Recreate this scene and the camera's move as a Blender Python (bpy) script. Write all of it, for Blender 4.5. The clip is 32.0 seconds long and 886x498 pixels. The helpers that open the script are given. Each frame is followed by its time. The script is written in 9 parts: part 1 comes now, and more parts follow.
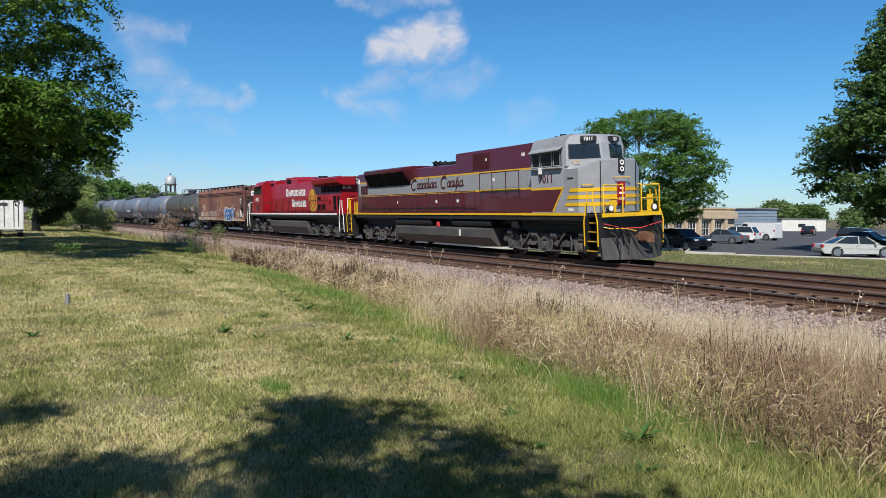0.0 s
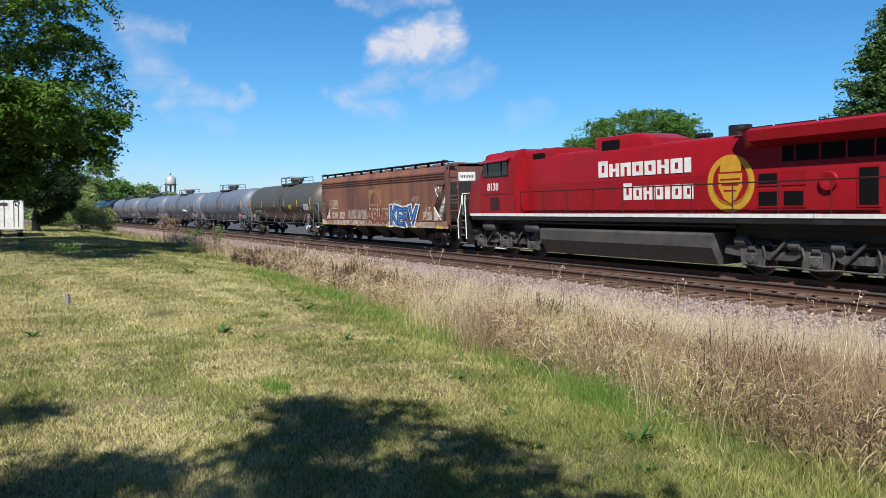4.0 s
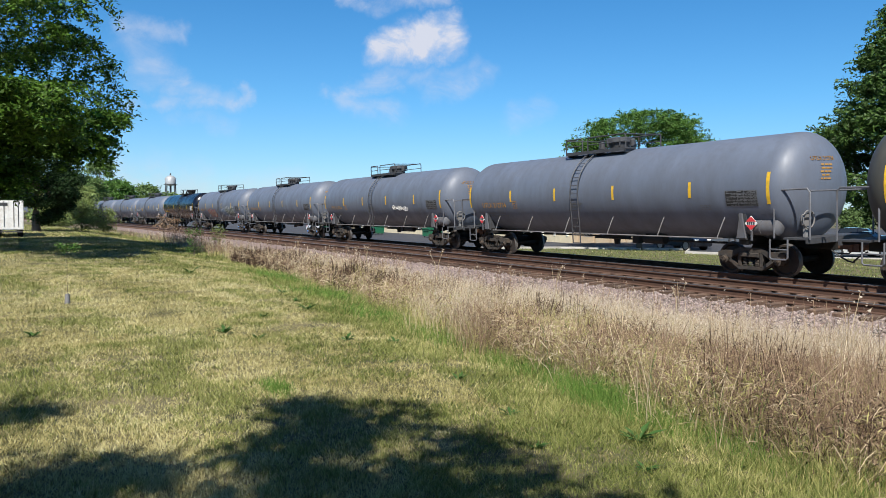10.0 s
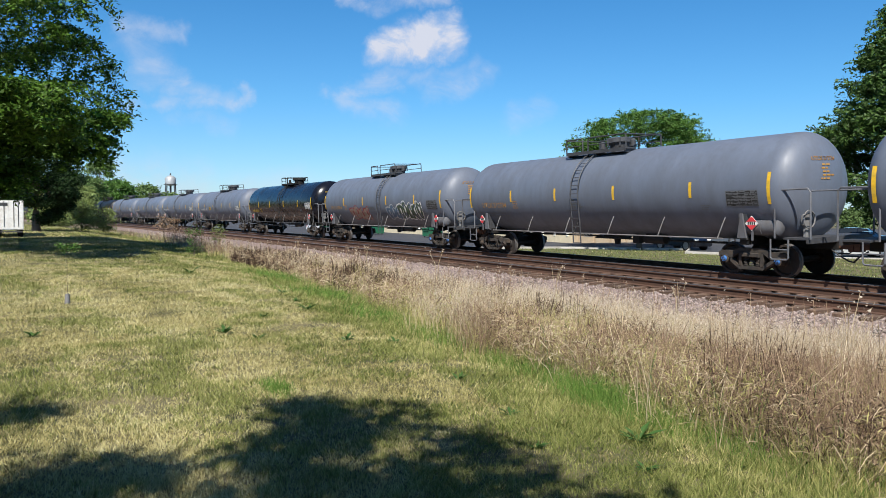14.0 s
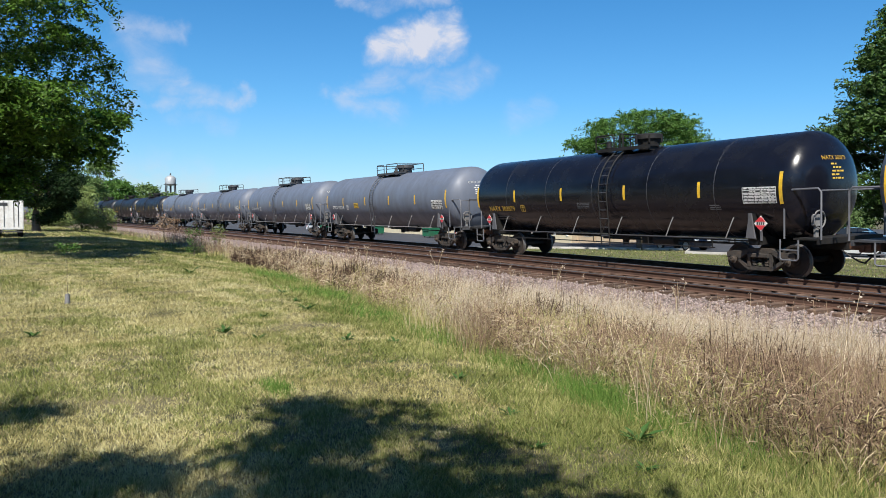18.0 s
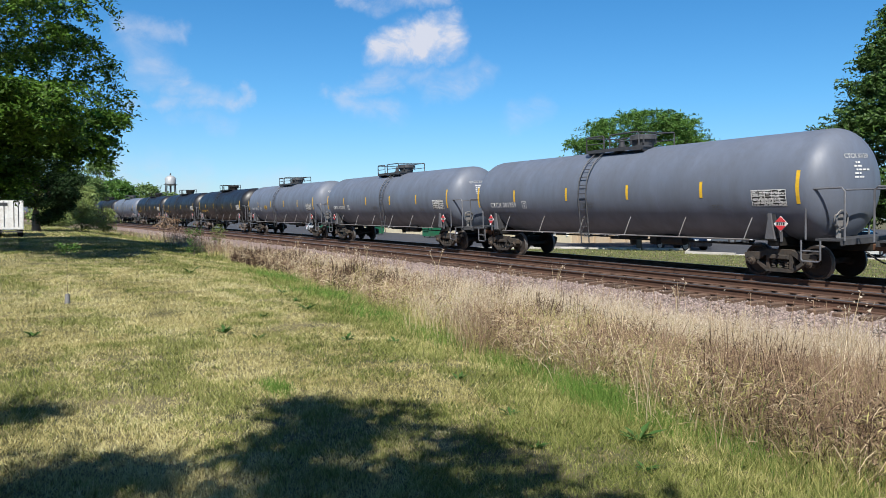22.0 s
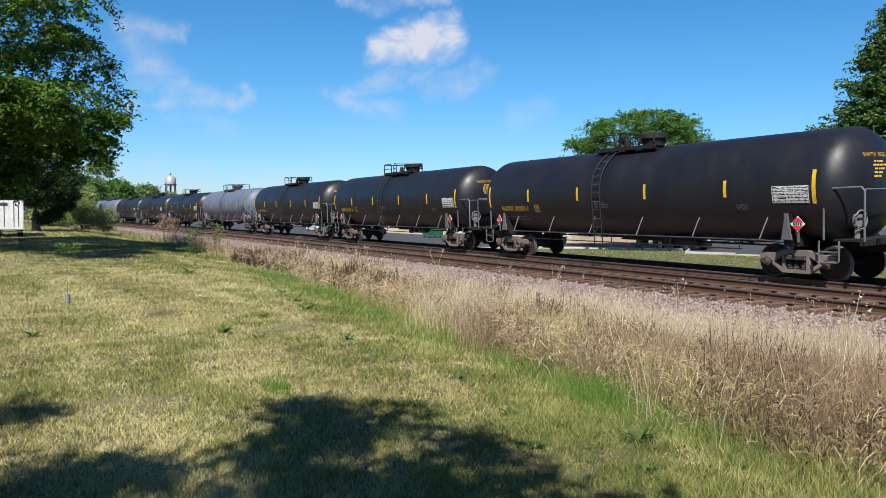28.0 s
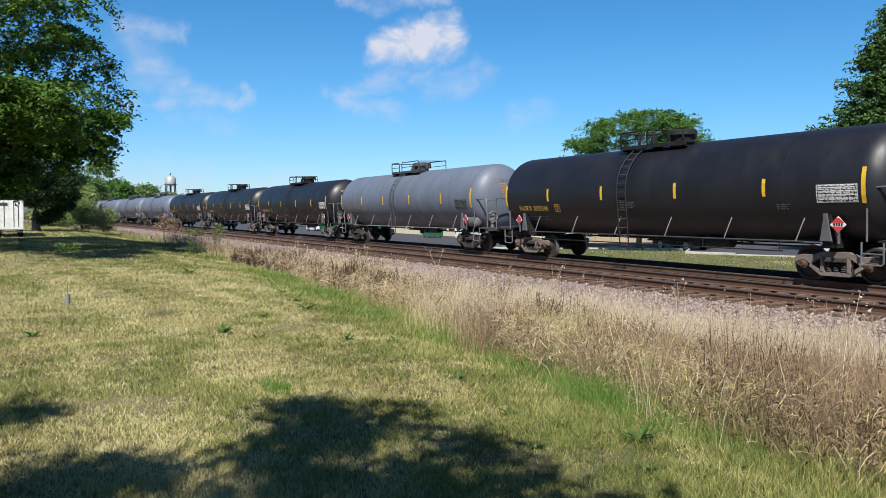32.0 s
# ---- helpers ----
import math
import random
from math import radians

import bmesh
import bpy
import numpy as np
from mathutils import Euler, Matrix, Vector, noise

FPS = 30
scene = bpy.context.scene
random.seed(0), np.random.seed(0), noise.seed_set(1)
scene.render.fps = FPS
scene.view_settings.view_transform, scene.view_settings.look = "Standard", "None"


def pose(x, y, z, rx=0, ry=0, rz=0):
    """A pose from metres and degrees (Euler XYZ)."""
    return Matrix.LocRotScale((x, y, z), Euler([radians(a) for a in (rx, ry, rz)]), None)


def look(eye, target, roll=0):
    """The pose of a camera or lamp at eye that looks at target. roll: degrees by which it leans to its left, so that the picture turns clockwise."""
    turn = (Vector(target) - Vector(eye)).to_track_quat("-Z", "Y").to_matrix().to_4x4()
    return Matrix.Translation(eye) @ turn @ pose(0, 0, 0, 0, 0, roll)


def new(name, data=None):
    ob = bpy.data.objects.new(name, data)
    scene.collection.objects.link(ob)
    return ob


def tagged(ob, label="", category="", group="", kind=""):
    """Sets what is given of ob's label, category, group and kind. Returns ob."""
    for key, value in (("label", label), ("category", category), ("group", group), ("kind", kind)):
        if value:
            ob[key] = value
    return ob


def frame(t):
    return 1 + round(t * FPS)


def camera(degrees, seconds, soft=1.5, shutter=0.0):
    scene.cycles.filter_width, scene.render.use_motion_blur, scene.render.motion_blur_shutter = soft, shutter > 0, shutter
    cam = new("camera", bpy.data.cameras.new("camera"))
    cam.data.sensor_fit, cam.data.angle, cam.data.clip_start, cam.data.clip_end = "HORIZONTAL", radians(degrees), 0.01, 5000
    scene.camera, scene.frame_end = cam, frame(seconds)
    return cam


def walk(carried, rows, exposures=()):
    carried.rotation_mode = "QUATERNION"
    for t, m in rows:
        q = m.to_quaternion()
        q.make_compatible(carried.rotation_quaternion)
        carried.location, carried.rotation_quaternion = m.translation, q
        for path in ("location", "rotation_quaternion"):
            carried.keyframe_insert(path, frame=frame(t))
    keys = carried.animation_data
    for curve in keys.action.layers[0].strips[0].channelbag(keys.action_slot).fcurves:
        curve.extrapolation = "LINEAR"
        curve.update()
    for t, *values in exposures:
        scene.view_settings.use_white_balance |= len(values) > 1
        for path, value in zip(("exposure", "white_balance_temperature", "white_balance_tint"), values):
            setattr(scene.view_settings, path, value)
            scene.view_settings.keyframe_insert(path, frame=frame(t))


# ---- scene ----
# The camera stands on a lawn and looks along a double-track main line that curves gently towards it.
# x runs along the line, y away from the camera, z = 0 is the top of the inner rail.
cam = camera(61.79, 32.0, soft=0.6)
EYE = Vector((0, 0, 1.628))
view = look(EYE, EYE + Vector((-0.88132, 0.47042, -0.04459)), 0.448)
walk(cam, [(0, view), (32.0, view)], [(0, 0.33), (1.2, 0.40), (2.6, 0.48), (32.0, 0.48)])

# ---- light ----
SUN_TO = Vector((0.71, -0.565, 1.0)).normalized()
SUN_ELEV = math.asin(SUN_TO.z)
SUN_ROT = math.atan2(SUN_TO.x, SUN_TO.y)
sun = new("sun", bpy.data.lights.new("sun", "SUN"))
sun.data.energy, sun.data.angle, sun.data.color = 4.9, radians(0.53), (1.0, 0.955, 0.88)
sun.matrix_world = look(SUN_TO * 60, (0, 0, 0))


def make_world():
    w = bpy.data.worlds.new("sky")
    scene.world = w
    w.use_nodes = True
    nt = w.node_tree
    nt.nodes.clear()
    N = nt.nodes.new
    out, bg, sky = N("ShaderNodeOutputWorld"), N("ShaderNodeBackground"), N("ShaderNodeTexSky")
    sky.sky_type, sky.sun_disc = "NISHITA", False
    sky.sun_elevation, sky.sun_rotation = SUN_ELEV, SUN_ROT
    sky.air_density, sky.dust_density, sky.ozone_density, sky.altitude = 1.0, 0.3, 2.2, 200
    bg.inputs["Strength"].default_value = 0.097
    tc = N("ShaderNodeTexCoord")
    # thin fair-weather cloud: soft patches broken up by stretched noise
    mp = N("ShaderNodeMapping")
    mp.inputs["Scale"].default_value = (5.0, 9.0, 13.0)
    mp.inputs["Rotation"].default_value = (0.3, 0.25, 0.5)
    nz = N("ShaderNodeTexNoise")
    nz.inputs["Scale"].default_value, nz.inputs["Detail"].default_value = 1.6, 9
    nz.inputs["Roughness"].default_value, nz.inputs["Distortion"].default_value = 0.62, 0.7
    nt.links.new(tc.outputs["Generated"], mp.inputs["Vector"])
    nt.links.new(mp.outputs[0], nz.inputs["Vector"])
    # each cloud is a soft stroke between two directions, its edge frayed by noise
    fray, fr2, bent = N("ShaderNodeTexNoise"), N("ShaderNodeVectorMath"), N("ShaderNodeVectorMath")
    fray.inputs["Scale"].default_value, fray.inputs["Detail"].default_value, fray.inputs["Roughness"].default_value = 14.0, 6, 0.6
    nt.links.new(tc.outputs["Generated"], fray.inputs["Vector"])
    fr2.operation, bent.operation = "MULTIPLY_ADD", "ADD"
    fr2.inputs[1].default_value, fr2.inputs[2].default_value = (0.07, 0.07, 0.07), (-0.035, -0.035, -0.035)
    nt.links.new(fray.outputs["Color"], fr2.inputs[0])
    nt.links.new(tc.outputs["Generated"], bent.inputs[0])
    nt.links.new(fr2.outputs[0], bent.inputs[1])
    total = None
    for p0, p1, r, k in CLOUDS:
        ab = p1 - p0
        sub, dot, tt, along_, dist = N("ShaderNodeVectorMath"), N("ShaderNodeVectorMath"), N("ShaderNodeMath"), N("ShaderNodeVectorMath"), N("ShaderNodeVectorMath")
        sub.operation, dot.operation, along_.operation, dist.operation = "SUBTRACT", "DOT_PRODUCT", "SCALE", "DISTANCE"
        sub.inputs[1].default_value, dot.inputs[1].default_value, along_.inputs[0].default_value = p0, ab, ab
        tt.operation, tt.use_clamp = "DIVIDE", True
        tt.inputs[1].default_value = ab.length_squared
        nt.links.new(bent.outputs[0], sub.inputs[0])
        nt.links.new(sub.outputs[0], dot.inputs[0])
        nt.links.new(dot.outputs["Value"], tt.inputs[0])
        nt.links.new(tt.outputs[0], along_.inputs["Scale"])
        nt.links.new(sub.outputs[0], dist.inputs[0])
        nt.links.new(along_.outputs[0], dist.inputs[1])
        mr = N("ShaderNodeMapRange")
        mr.interpolation_type = "SMOOTHSTEP"
        mr.inputs["From Min"].default_value, mr.inputs["From Max"].default_value = r, 0.0
        mr.inputs["To Min"].default_value, mr.inputs["To Max"].default_value = 0, k
        nt.links.new(dist.outputs["Value"], mr.inputs["Value"])
        if total is None:
            total = mr.outputs[0]
        else:
            ad = N("ShaderNodeMath")
            ad.operation = "MAXIMUM"
            nt.links.new(total, ad.inputs[0])
            nt.links.new(mr.outputs[0], ad.inputs[1])
            total = ad.outputs[0]
    th = N("ShaderNodeMapRange")
    th.inputs["From Min"].default_value, th.inputs["From Max"].default_value = 0.30, 0.62
    nt.links.new(nz.outputs["Fac"], th.inputs["Value"])
    mul = N("ShaderNodeMath")
    mul.operation, mul.use_clamp = "MULTIPLY", True
    nt.links.new(th.outputs[0], mul.inputs[0])
    nt.links.new(total, mul.inputs[1])
    mix = N("ShaderNodeMix")
    mix.data_type = "RGBA"
    mix.inputs["B"].default_value = (5.0, 5.3, 6.2, 1)
    tint = N("ShaderNodeMix")
    tint.data_type, tint.blend_type = "RGBA", "MULTIPLY"
    tint.inputs["Factor"].default_value = 1
    # clean dry air: the blue deepens above the haze at the horizon
    sep, rp = N("ShaderNodeSeparateXYZ"), N("ShaderNodeValToRGB")
    nt.links.new(tc.outputs["Generated"], sep.inputs[0])
    nt.links.new(sep.outputs["Z"], rp.inputs["Fac"])
    els = rp.color_ramp.elements
    els[0].position, els[0].color = 0.0, (0.56, 0.745, 1.0, 1)
    els[1].position, els[1].color = 0.6, (0.25, 0.42, 0.62, 1)
    for p, c in ((0.07, (0.475, 0.735, 1.0, 1)), (0.15, (0.365, 0.74, 1.0, 1)), (0.28, (0.275, 0.71, 1.0, 1))):
        e = els.new(p)
        e.color = c
    nt.links.new(rp.outputs["Color"], tint.inputs["B"])
    nt.links.new(sky.outputs[0], tint.inputs["A"])
    nt.links.new(tint.outputs["Result"], mix.inputs["A"])
    nt.links.new(mul.outputs[0], mix.inputs["Factor"])
    nt.links.new(mix.outputs["Result"], bg.inputs["Color"])
    nt.links.new(bg.outputs[0], out.inputs["Surface"])


def sky_dir(ax, ay):
    """A direction, ax right of and ay above the camera's axis (tangents)."""
    m = view.to_3x3()
    return (m @ Vector((ax, ay, -1))).normalized()


CLOUDS = [(sky_dir(-0.085, 0.266), sky_dir(0.012, 0.289), 0.031, 1.50), (sky_dir(-0.064, 0.286), sky_dir(0.005, 0.302), 0.026, 1.40), (sky_dir(-0.140, 0.336), sky_dir(0.012, 0.342), 0.018, 0.62),
          (sky_dir(-0.148, 0.210), sky_dir(-0.072, 0.224), 0.020, 0.55), (sky_dir(-0.133, 0.203), sky_dir(-0.064, 0.180), 0.023, 0.42), (sky_dir(-0.026, 0.221), sky_dir(0.050, 0.231), 0.027, 0.50),
          (sky_dir(-0.072, 0.236), sky_dir(0.043, 0.247), 0.020, 0.32), (sky_dir(-0.429, 0.300), sky_dir(-0.362, 0.298), 0.020, 0.42), (sky_dir(-0.411, 0.283), sky_dir(-0.389, 0.237), 0.031, 0.36),
          (sky_dir(-0.402, 0.249), sky_dir(-0.354, 0.228), 0.026, 0.55), (sky_dir(-0.369, 0.215), sky_dir(-0.285, 0.202), 0.023, 0.40), (sky_dir(-0.415, 0.193), sky_dir(-0.293, 0.197), 0.017, 0.55),
          (sky_dir(-0.301, 0.195), sky_dir(-0.263, 0.208), 0.017, 0.55), (sky_dir(-0.261, 0.207), sky_dir(-0.274, 0.224), 0.012, 0.50), (sky_dir(-0.354, 0.174), sky_dir(-0.293, 0.164), 0.020, 0.28),
          (sky_dir(-0.446, 0.094), sky_dir(-0.339, 0.081), 0.046, 0.45), (sky_dir(0.100, 0.180), sky_dir(0.127, 0.182), 0.027, 0.32), (sky_dir(-0.270, 0.085), sky_dir(-0.171, 0.077), 0.038, 0.25)]
make_world()

# ---- materials ----


def mat(name, col, rough=0.6, metal=0.0, var=0.18, scale=6.0, bump=0.0, bscale=60.0, dirt=None, dscale=1.2, dlow=0.45, dhigh=0.75,
        coat=0.0, stretch=(1, 1, 1), island=0.0, objrand=0.0, spec=0.5, trans=0.0):
    m = bpy.data.materials.new(name)
    m.use_nodes = True
    nt = m.node_tree
    b = nt.nodes["Principled BSDF"]
    N, L = nt.nodes.new, nt.links.new
    b.inputs["Roughness"].default_value, b.inputs["Metallic"].default_value = rough, metal
    b.inputs["Specular IOR Level"].default_value = spec
    b.inputs["Coat Weight"].default_value = coat
    tc, mp, nz = N("ShaderNodeTexCoord"), N("ShaderNodeMapping"), N("ShaderNodeTexNoise")
    mp.inputs["Scale"].default_value = stretch
    L(tc.outputs["Object"], mp.inputs["Vector"])
    nz.inputs["Scale"].default_value, nz.inputs["Detail"].default_value, nz.inputs["Roughness"].default_value = scale, 5, 0.6
    L(mp.outputs[0], nz.inputs["Vector"])
    hsv = N("ShaderNodeHueSaturation")
    hsv.inputs["Color"].default_value = (*col, 1)
    mr = N("ShaderNodeMapRange")
    mr.inputs["From Min"].default_value, mr.inputs["From Max"].default_value = 0.3, 0.7
    mr.inputs["To Min"].default_value, mr.inputs["To Max"].default_value = 1 - var, 1 + var
    L(nz.outputs["Fac"], mr.inputs["Value"])
    val = mr.outputs[0]
    for amount, node, sock in ((island, "ShaderNodeNewGeometry", "Random Per Island"), (objrand, "ShaderNodeObjectInfo", "Random")):
        if amount:
            g, r2, mu = N(node), N("ShaderNodeMapRange"), N("ShaderNodeMath")
            r2.inputs["To Min"].default_value, r2.inputs["To Max"].default_value = 1 - amount, 1 + amount
            L(g.outputs[sock], r2.inputs["Value"])
            mu.operation = "MULTIPLY"
            L(val, mu.inputs[0])
            L(r2.outputs[0], mu.inputs[1])
            val = mu.outputs[0]
    L(val, hsv.inputs["Value"])
    colour = hsv.outputs[0]
    if dirt:
        n2, m2, mix = N("ShaderNodeTexNoise"), N("ShaderNodeMapRange"), N("ShaderNodeMix")
        n2.inputs["Scale"].default_value, n2.inputs["Detail"].default_value, n2.inputs["Roughness"].default_value = dscale, 7, 0.68
        L(mp.outputs[0], n2.inputs["Vector"])
        m2.inputs["From Min"].default_value, m2.inputs["From Max"].default_value = dlow, dhigh
        L(n2.outputs["Fac"], m2.inputs["Value"])
        mix.data_type = "RGBA"
        mix.inputs["B"].default_value = (*dirt, 1)
        L(m2.outputs[0], mix.inputs["Factor"])
        L(colour, mix.inputs["A"])
        colour = mix.outputs["Result"]
        r3 = N("ShaderNodeMapRange")
        r3.inputs["To Min"].default_value, r3.inputs["To Max"].default_value = rough, min(1, rough + 0.25)
        L(m2.outputs[0], r3.inputs["Value"])
        L(r3.outputs[0], b.inputs["Roughness"])
    L(colour, b.inputs["Base Color"])
    if bump:
        n4, bp = N("ShaderNodeTexNoise"), N("ShaderNodeBump")
        n4.inputs["Scale"].default_value, n4.inputs["Detail"].default_value = bscale, 4
        L(tc.outputs["Object"], n4.inputs["Vector"])
        bp.inputs["Strength"].default_value, bp.inputs["Distance"].default_value = bump, 0.02
        L(n4.outputs["Fac"], bp.inputs["Height"])
        L(bp.outputs[0], b.inputs["Normal"])
    if trans:
        tr, ms, outn = N("ShaderNodeBsdfTranslucent"), N("ShaderNodeMixShader"), nt.nodes["Material Output"]
        L(colour, tr.inputs["Color"])
        ms.inputs[0].default_value = trans
        L(b.outputs[0], ms.inputs[1])
        L(tr.outputs[0], ms.inputs[2])
        L(ms.outputs[0], outn.inputs["Surface"])
    return m


def glass_mat(name, col, rough=0.03):
    m = bpy.data.materials.new(name)
    m.use_nodes = True
    b = m.node_tree.nodes["Principled BSDF"]
    b.inputs["Base Color"].default_value = (*col, 1)
    b.inputs["Roughness"].default_value = rough
    b.inputs["Specular IOR Level"].default_value = 0.5
    return m


M = {}
M["steel_dark"] = mat("dark_weathered_steel", (0.011, 0.0105, 0.010), 0.7, 0.1, 0.35, 5, 0.25, 40, (0.026, 0.02, 0.015), 2.5, 0.5, 0.8)
M["frame"] = mat("truck_frame_steel", (0.042, 0.038, 0.034), 0.8, 0.0, 0.3, 6, 0.3, 30, (0.09, 0.062, 0.042), 3.0, 0.45, 0.75)
M["rust"] = mat("rusted_steel", (0.14, 0.065, 0.035), 0.85, 0.0, 0.3, 8, 0.3, 40, (0.07, 0.035, 0.022), 3.0)
M["wheel"] = mat("wheel_steel", (0.026, 0.022, 0.020), 0.8, 0.0, 0.25, 8, 0.1, 40, (0.06, 0.038, 0.026), 3.0)
M["tread"] = mat("polished_wheel_tread", (0.20, 0.19, 0.185), 0.5, 0.6, 0.1)
M["rail"] = mat("rusty_rail_side", (0.11, 0.058, 0.038), 0.85, 0.1, 0.25, 4, 0.2, 60, (0.05, 0.03, 0.022), 2.0)
M["railtop"] = mat("worn_bright_rail_head", (0.20, 0.195, 0.20), 0.42, 0.7, 0.15, 3, stretch=(0.2, 1, 1))
M["tie"] = mat("weathered_creosote_tie", (0.125, 0.078, 0.053), 0.9, 0, 0.35, 5, 0.6, 25, (0.05, 0.034, 0.027), 2.2, stretch=(6, 1, 6), objrand=0.35)
M["ballast"] = mat("pink_grey_ballast", (0.26, 0.20, 0.178), 0.95, 0, 0.4, 26, 1.0, 22, (0.17, 0.115, 0.095), 9, 0.42, 0.62)
M["stone"] = mat("ballast_stones", (0.27, 0.215, 0.195), 0.9, 0, 0.25, 14, 0.3, 60, island=0.65)
M["asphalt"] = mat("asphalt", (0.048, 0.05, 0.058), 0.9, 0, 0.2, 0.9, 0.3, 80, (0.075, 0.075, 0.08), 0.25)
M["concrete"] = mat("concrete", (0.45, 0.43, 0.39), 0.9, 0, 0.15, 3, 0.3, 60, (0.3, 0.28, 0.24), 1.5)
M["soil"] = mat("mown_lawn_soil", (0.062, 0.062, 0.026), 0.95, 0, 0.35, 30, 0.8, 50, (0.20, 0.165, 0.085), 0.9, 0.42, 0.66)

# ---- mesh tools ----


class Shape:
    """Collects vertices and faces of one mesh."""

    def __init__(self):
        self.v, self.f, self.m = [], [], []

    def add(self, vs, fs, mi=0):
        o = len(self.v)
        self.v.extend(tuple(p) for p in vs)
        self.f.extend(tuple(i + o for i in f) for f in fs)
        self.m.extend([mi] * len(fs))
        return self

    def box(self, x, y, z, sx, sy, sz, turn=None, ch=0.0, mi=0):
        """Box about its centre; ch chamfers the four edges along x."""
        hx, hy, hz = sx / 2, sy / 2, sz / 2
        if ch:
            pr = [(-hy, -hz + ch), (-hy + ch, -hz), (hy - ch, -hz), (hy, -hz + ch), (hy, hz - ch), (hy - ch, hz), (-hy + ch, hz), (-hy, hz - ch)]
        else:
            pr = [(-hy, -hz), (hy, -hz), (hy, hz), (-hy, hz)]
        n = len(pr)
        vs = [Vector((-hx, a, b)) for a, b in pr] + [Vector((hx, a, b)) for a, b in pr]
        if turn is not None:
            vs = [turn @ p for p in vs]
        vs = [p + Vector((x, y, z)) for p in vs]
        fs = [(i, i + n, (i + 1) % n + n, (i + 1) % n) for i in range(n)] + [tuple(range(n)), tuple(range(2 * n - 1, n - 1, -1))]
        return self.add(vs, fs, mi)

    def prism(self, poly, axis, a, b, mi=0):
        """A polygon pushed along an axis: axis 'x' takes (y, z), 'y' takes (x, z), 'z' takes (x, y)."""
        put = {"x": lambda p, t: (t, p[0], p[1]), "y": lambda p, t: (p[0], t, p[1]), "z": lambda p, t: (p[0], p[1], t)}[axis]
        n = len(poly)
        vs = [put(p, a) for p in poly] + [put(p, b) for p in poly]
        fs = [(i, (i + 1) % n, (i + 1) % n + n, i + n) for i in range(n)] + [tuple(range(n - 1, -1, -1)), tuple(range(n, 2 * n))]
        return self.add(vs, fs, mi)

    def tube(self, pts, r, n=6, closed=False, mi=0):
        """A round bar along points."""
        pts = [Vector(p) for p in pts]
        vs, fs = [], []
        k = len(pts)
        up = None
        for i, p in enumerate(pts):
            a = pts[(i - 1) % k] if (closed or i) else p
            b = pts[(i + 1) % k] if (closed or i < k - 1) else p
            d = (b - a).normalized()
            if up is None:
                up = d.orthogonal().normalized()
            up = (up - d * up.dot(d)).normalized()
            w = d.cross(up)
            for j in range(n):
                t = 2 * math.pi * j / n
                vs.append(p + (up * math.cos(t) + w * math.sin(t)) * r)
        for i in range(k if closed else k - 1):
            for j in range(n):
                e, g = i * n, ((i + 1) % k) * n
                fs.append((e + j, e + (j + 1) % n, g + (j + 1) % n, g + j))
        if not closed:
            fs += [tuple(range(n - 1, -1, -1)), tuple(range((k - 1) * n, k * n))]
        return self.add(vs, fs, mi)

    def lathe(self, prof, axis="x", n=24, at=(0, 0, 0), mi=0, a0=0.0, a1=2 * math.pi):
        """Turns (along, radius) pairs about an axis."""
        vs, fs = [], []
        full = abs(a1 - a0 - 2 * math.pi) < 1e-6
        m = n if full else n + 1
        for u, r in prof:
            for j in range(m):
                t = a0 + (a1 - a0) * j / n
                c, s = r * math.cos(t), r * math.sin(t)
                vs.append(Vector({"x": (u, c, s), "y": (s, u, c), "z": (c, s, u)}[axis]) + Vector(at))
        for i in range(len(prof) - 1):
            for j in range(n):
                j2 = (j + 1) % m
                fs.append((i * m + j, (i + 1) * m + j, (i + 1) * m + j2, i * m + j2))
        if full:
            if prof[0][1] > 1e-4:
                fs.append(tuple(range(m)))
            if prof[-1][1] > 1e-4:
                k = (len(prof) - 1) * m
                fs.append(tuple(range(k + m - 1, k - 1, -1)))
        return self.add(vs, fs, mi)

    def quad(self, a, b, c, d, mi=0):
        return self.add([a, b, c, d], [(0, 1, 2, 3)], mi)

    def mesh(self, name, mats, smooth=True, angle=38, fix=True):
        me = bpy.data.meshes.new(name)
        me.from_pydata(self.v, [], self.f)
        for m in mats:
            me.materials.append(m)
        if len(mats) > 1:
            me.polygons.foreach_set("material_index", self.m)
        if fix:
            bm = bmesh.new()
            bm.from_mesh(me)
            bmesh.ops.recalc_face_normals(bm, faces=bm.faces)
            bm.to_mesh(me)
            bm.free()
        if smooth:
            me.polygons.foreach_set("use_smooth", [True] * len(me.polygons))
            me.set_sharp_from_angle(angle=radians(angle))
        me.update()
        return me


def part(name, sh, material, parent=None, label="", smooth=True, at=None, angle=38):
    """Links a shape as ONE mesh object, under a thing or a part."""
    mats = material if isinstance(material, (list, tuple)) else [material]
    me = sh if isinstance(sh, bpy.types.Mesh) else sh.mesh(name, mats, smooth, angle)
    ob = new(name, me)
    if parent is not None:
        ob.parent = parent
    if at is not None:
        ob.matrix_basis = at if isinstance(at, Matrix) else Matrix.Translation(at)
    if label:
        ob["label"] = label
    return ob


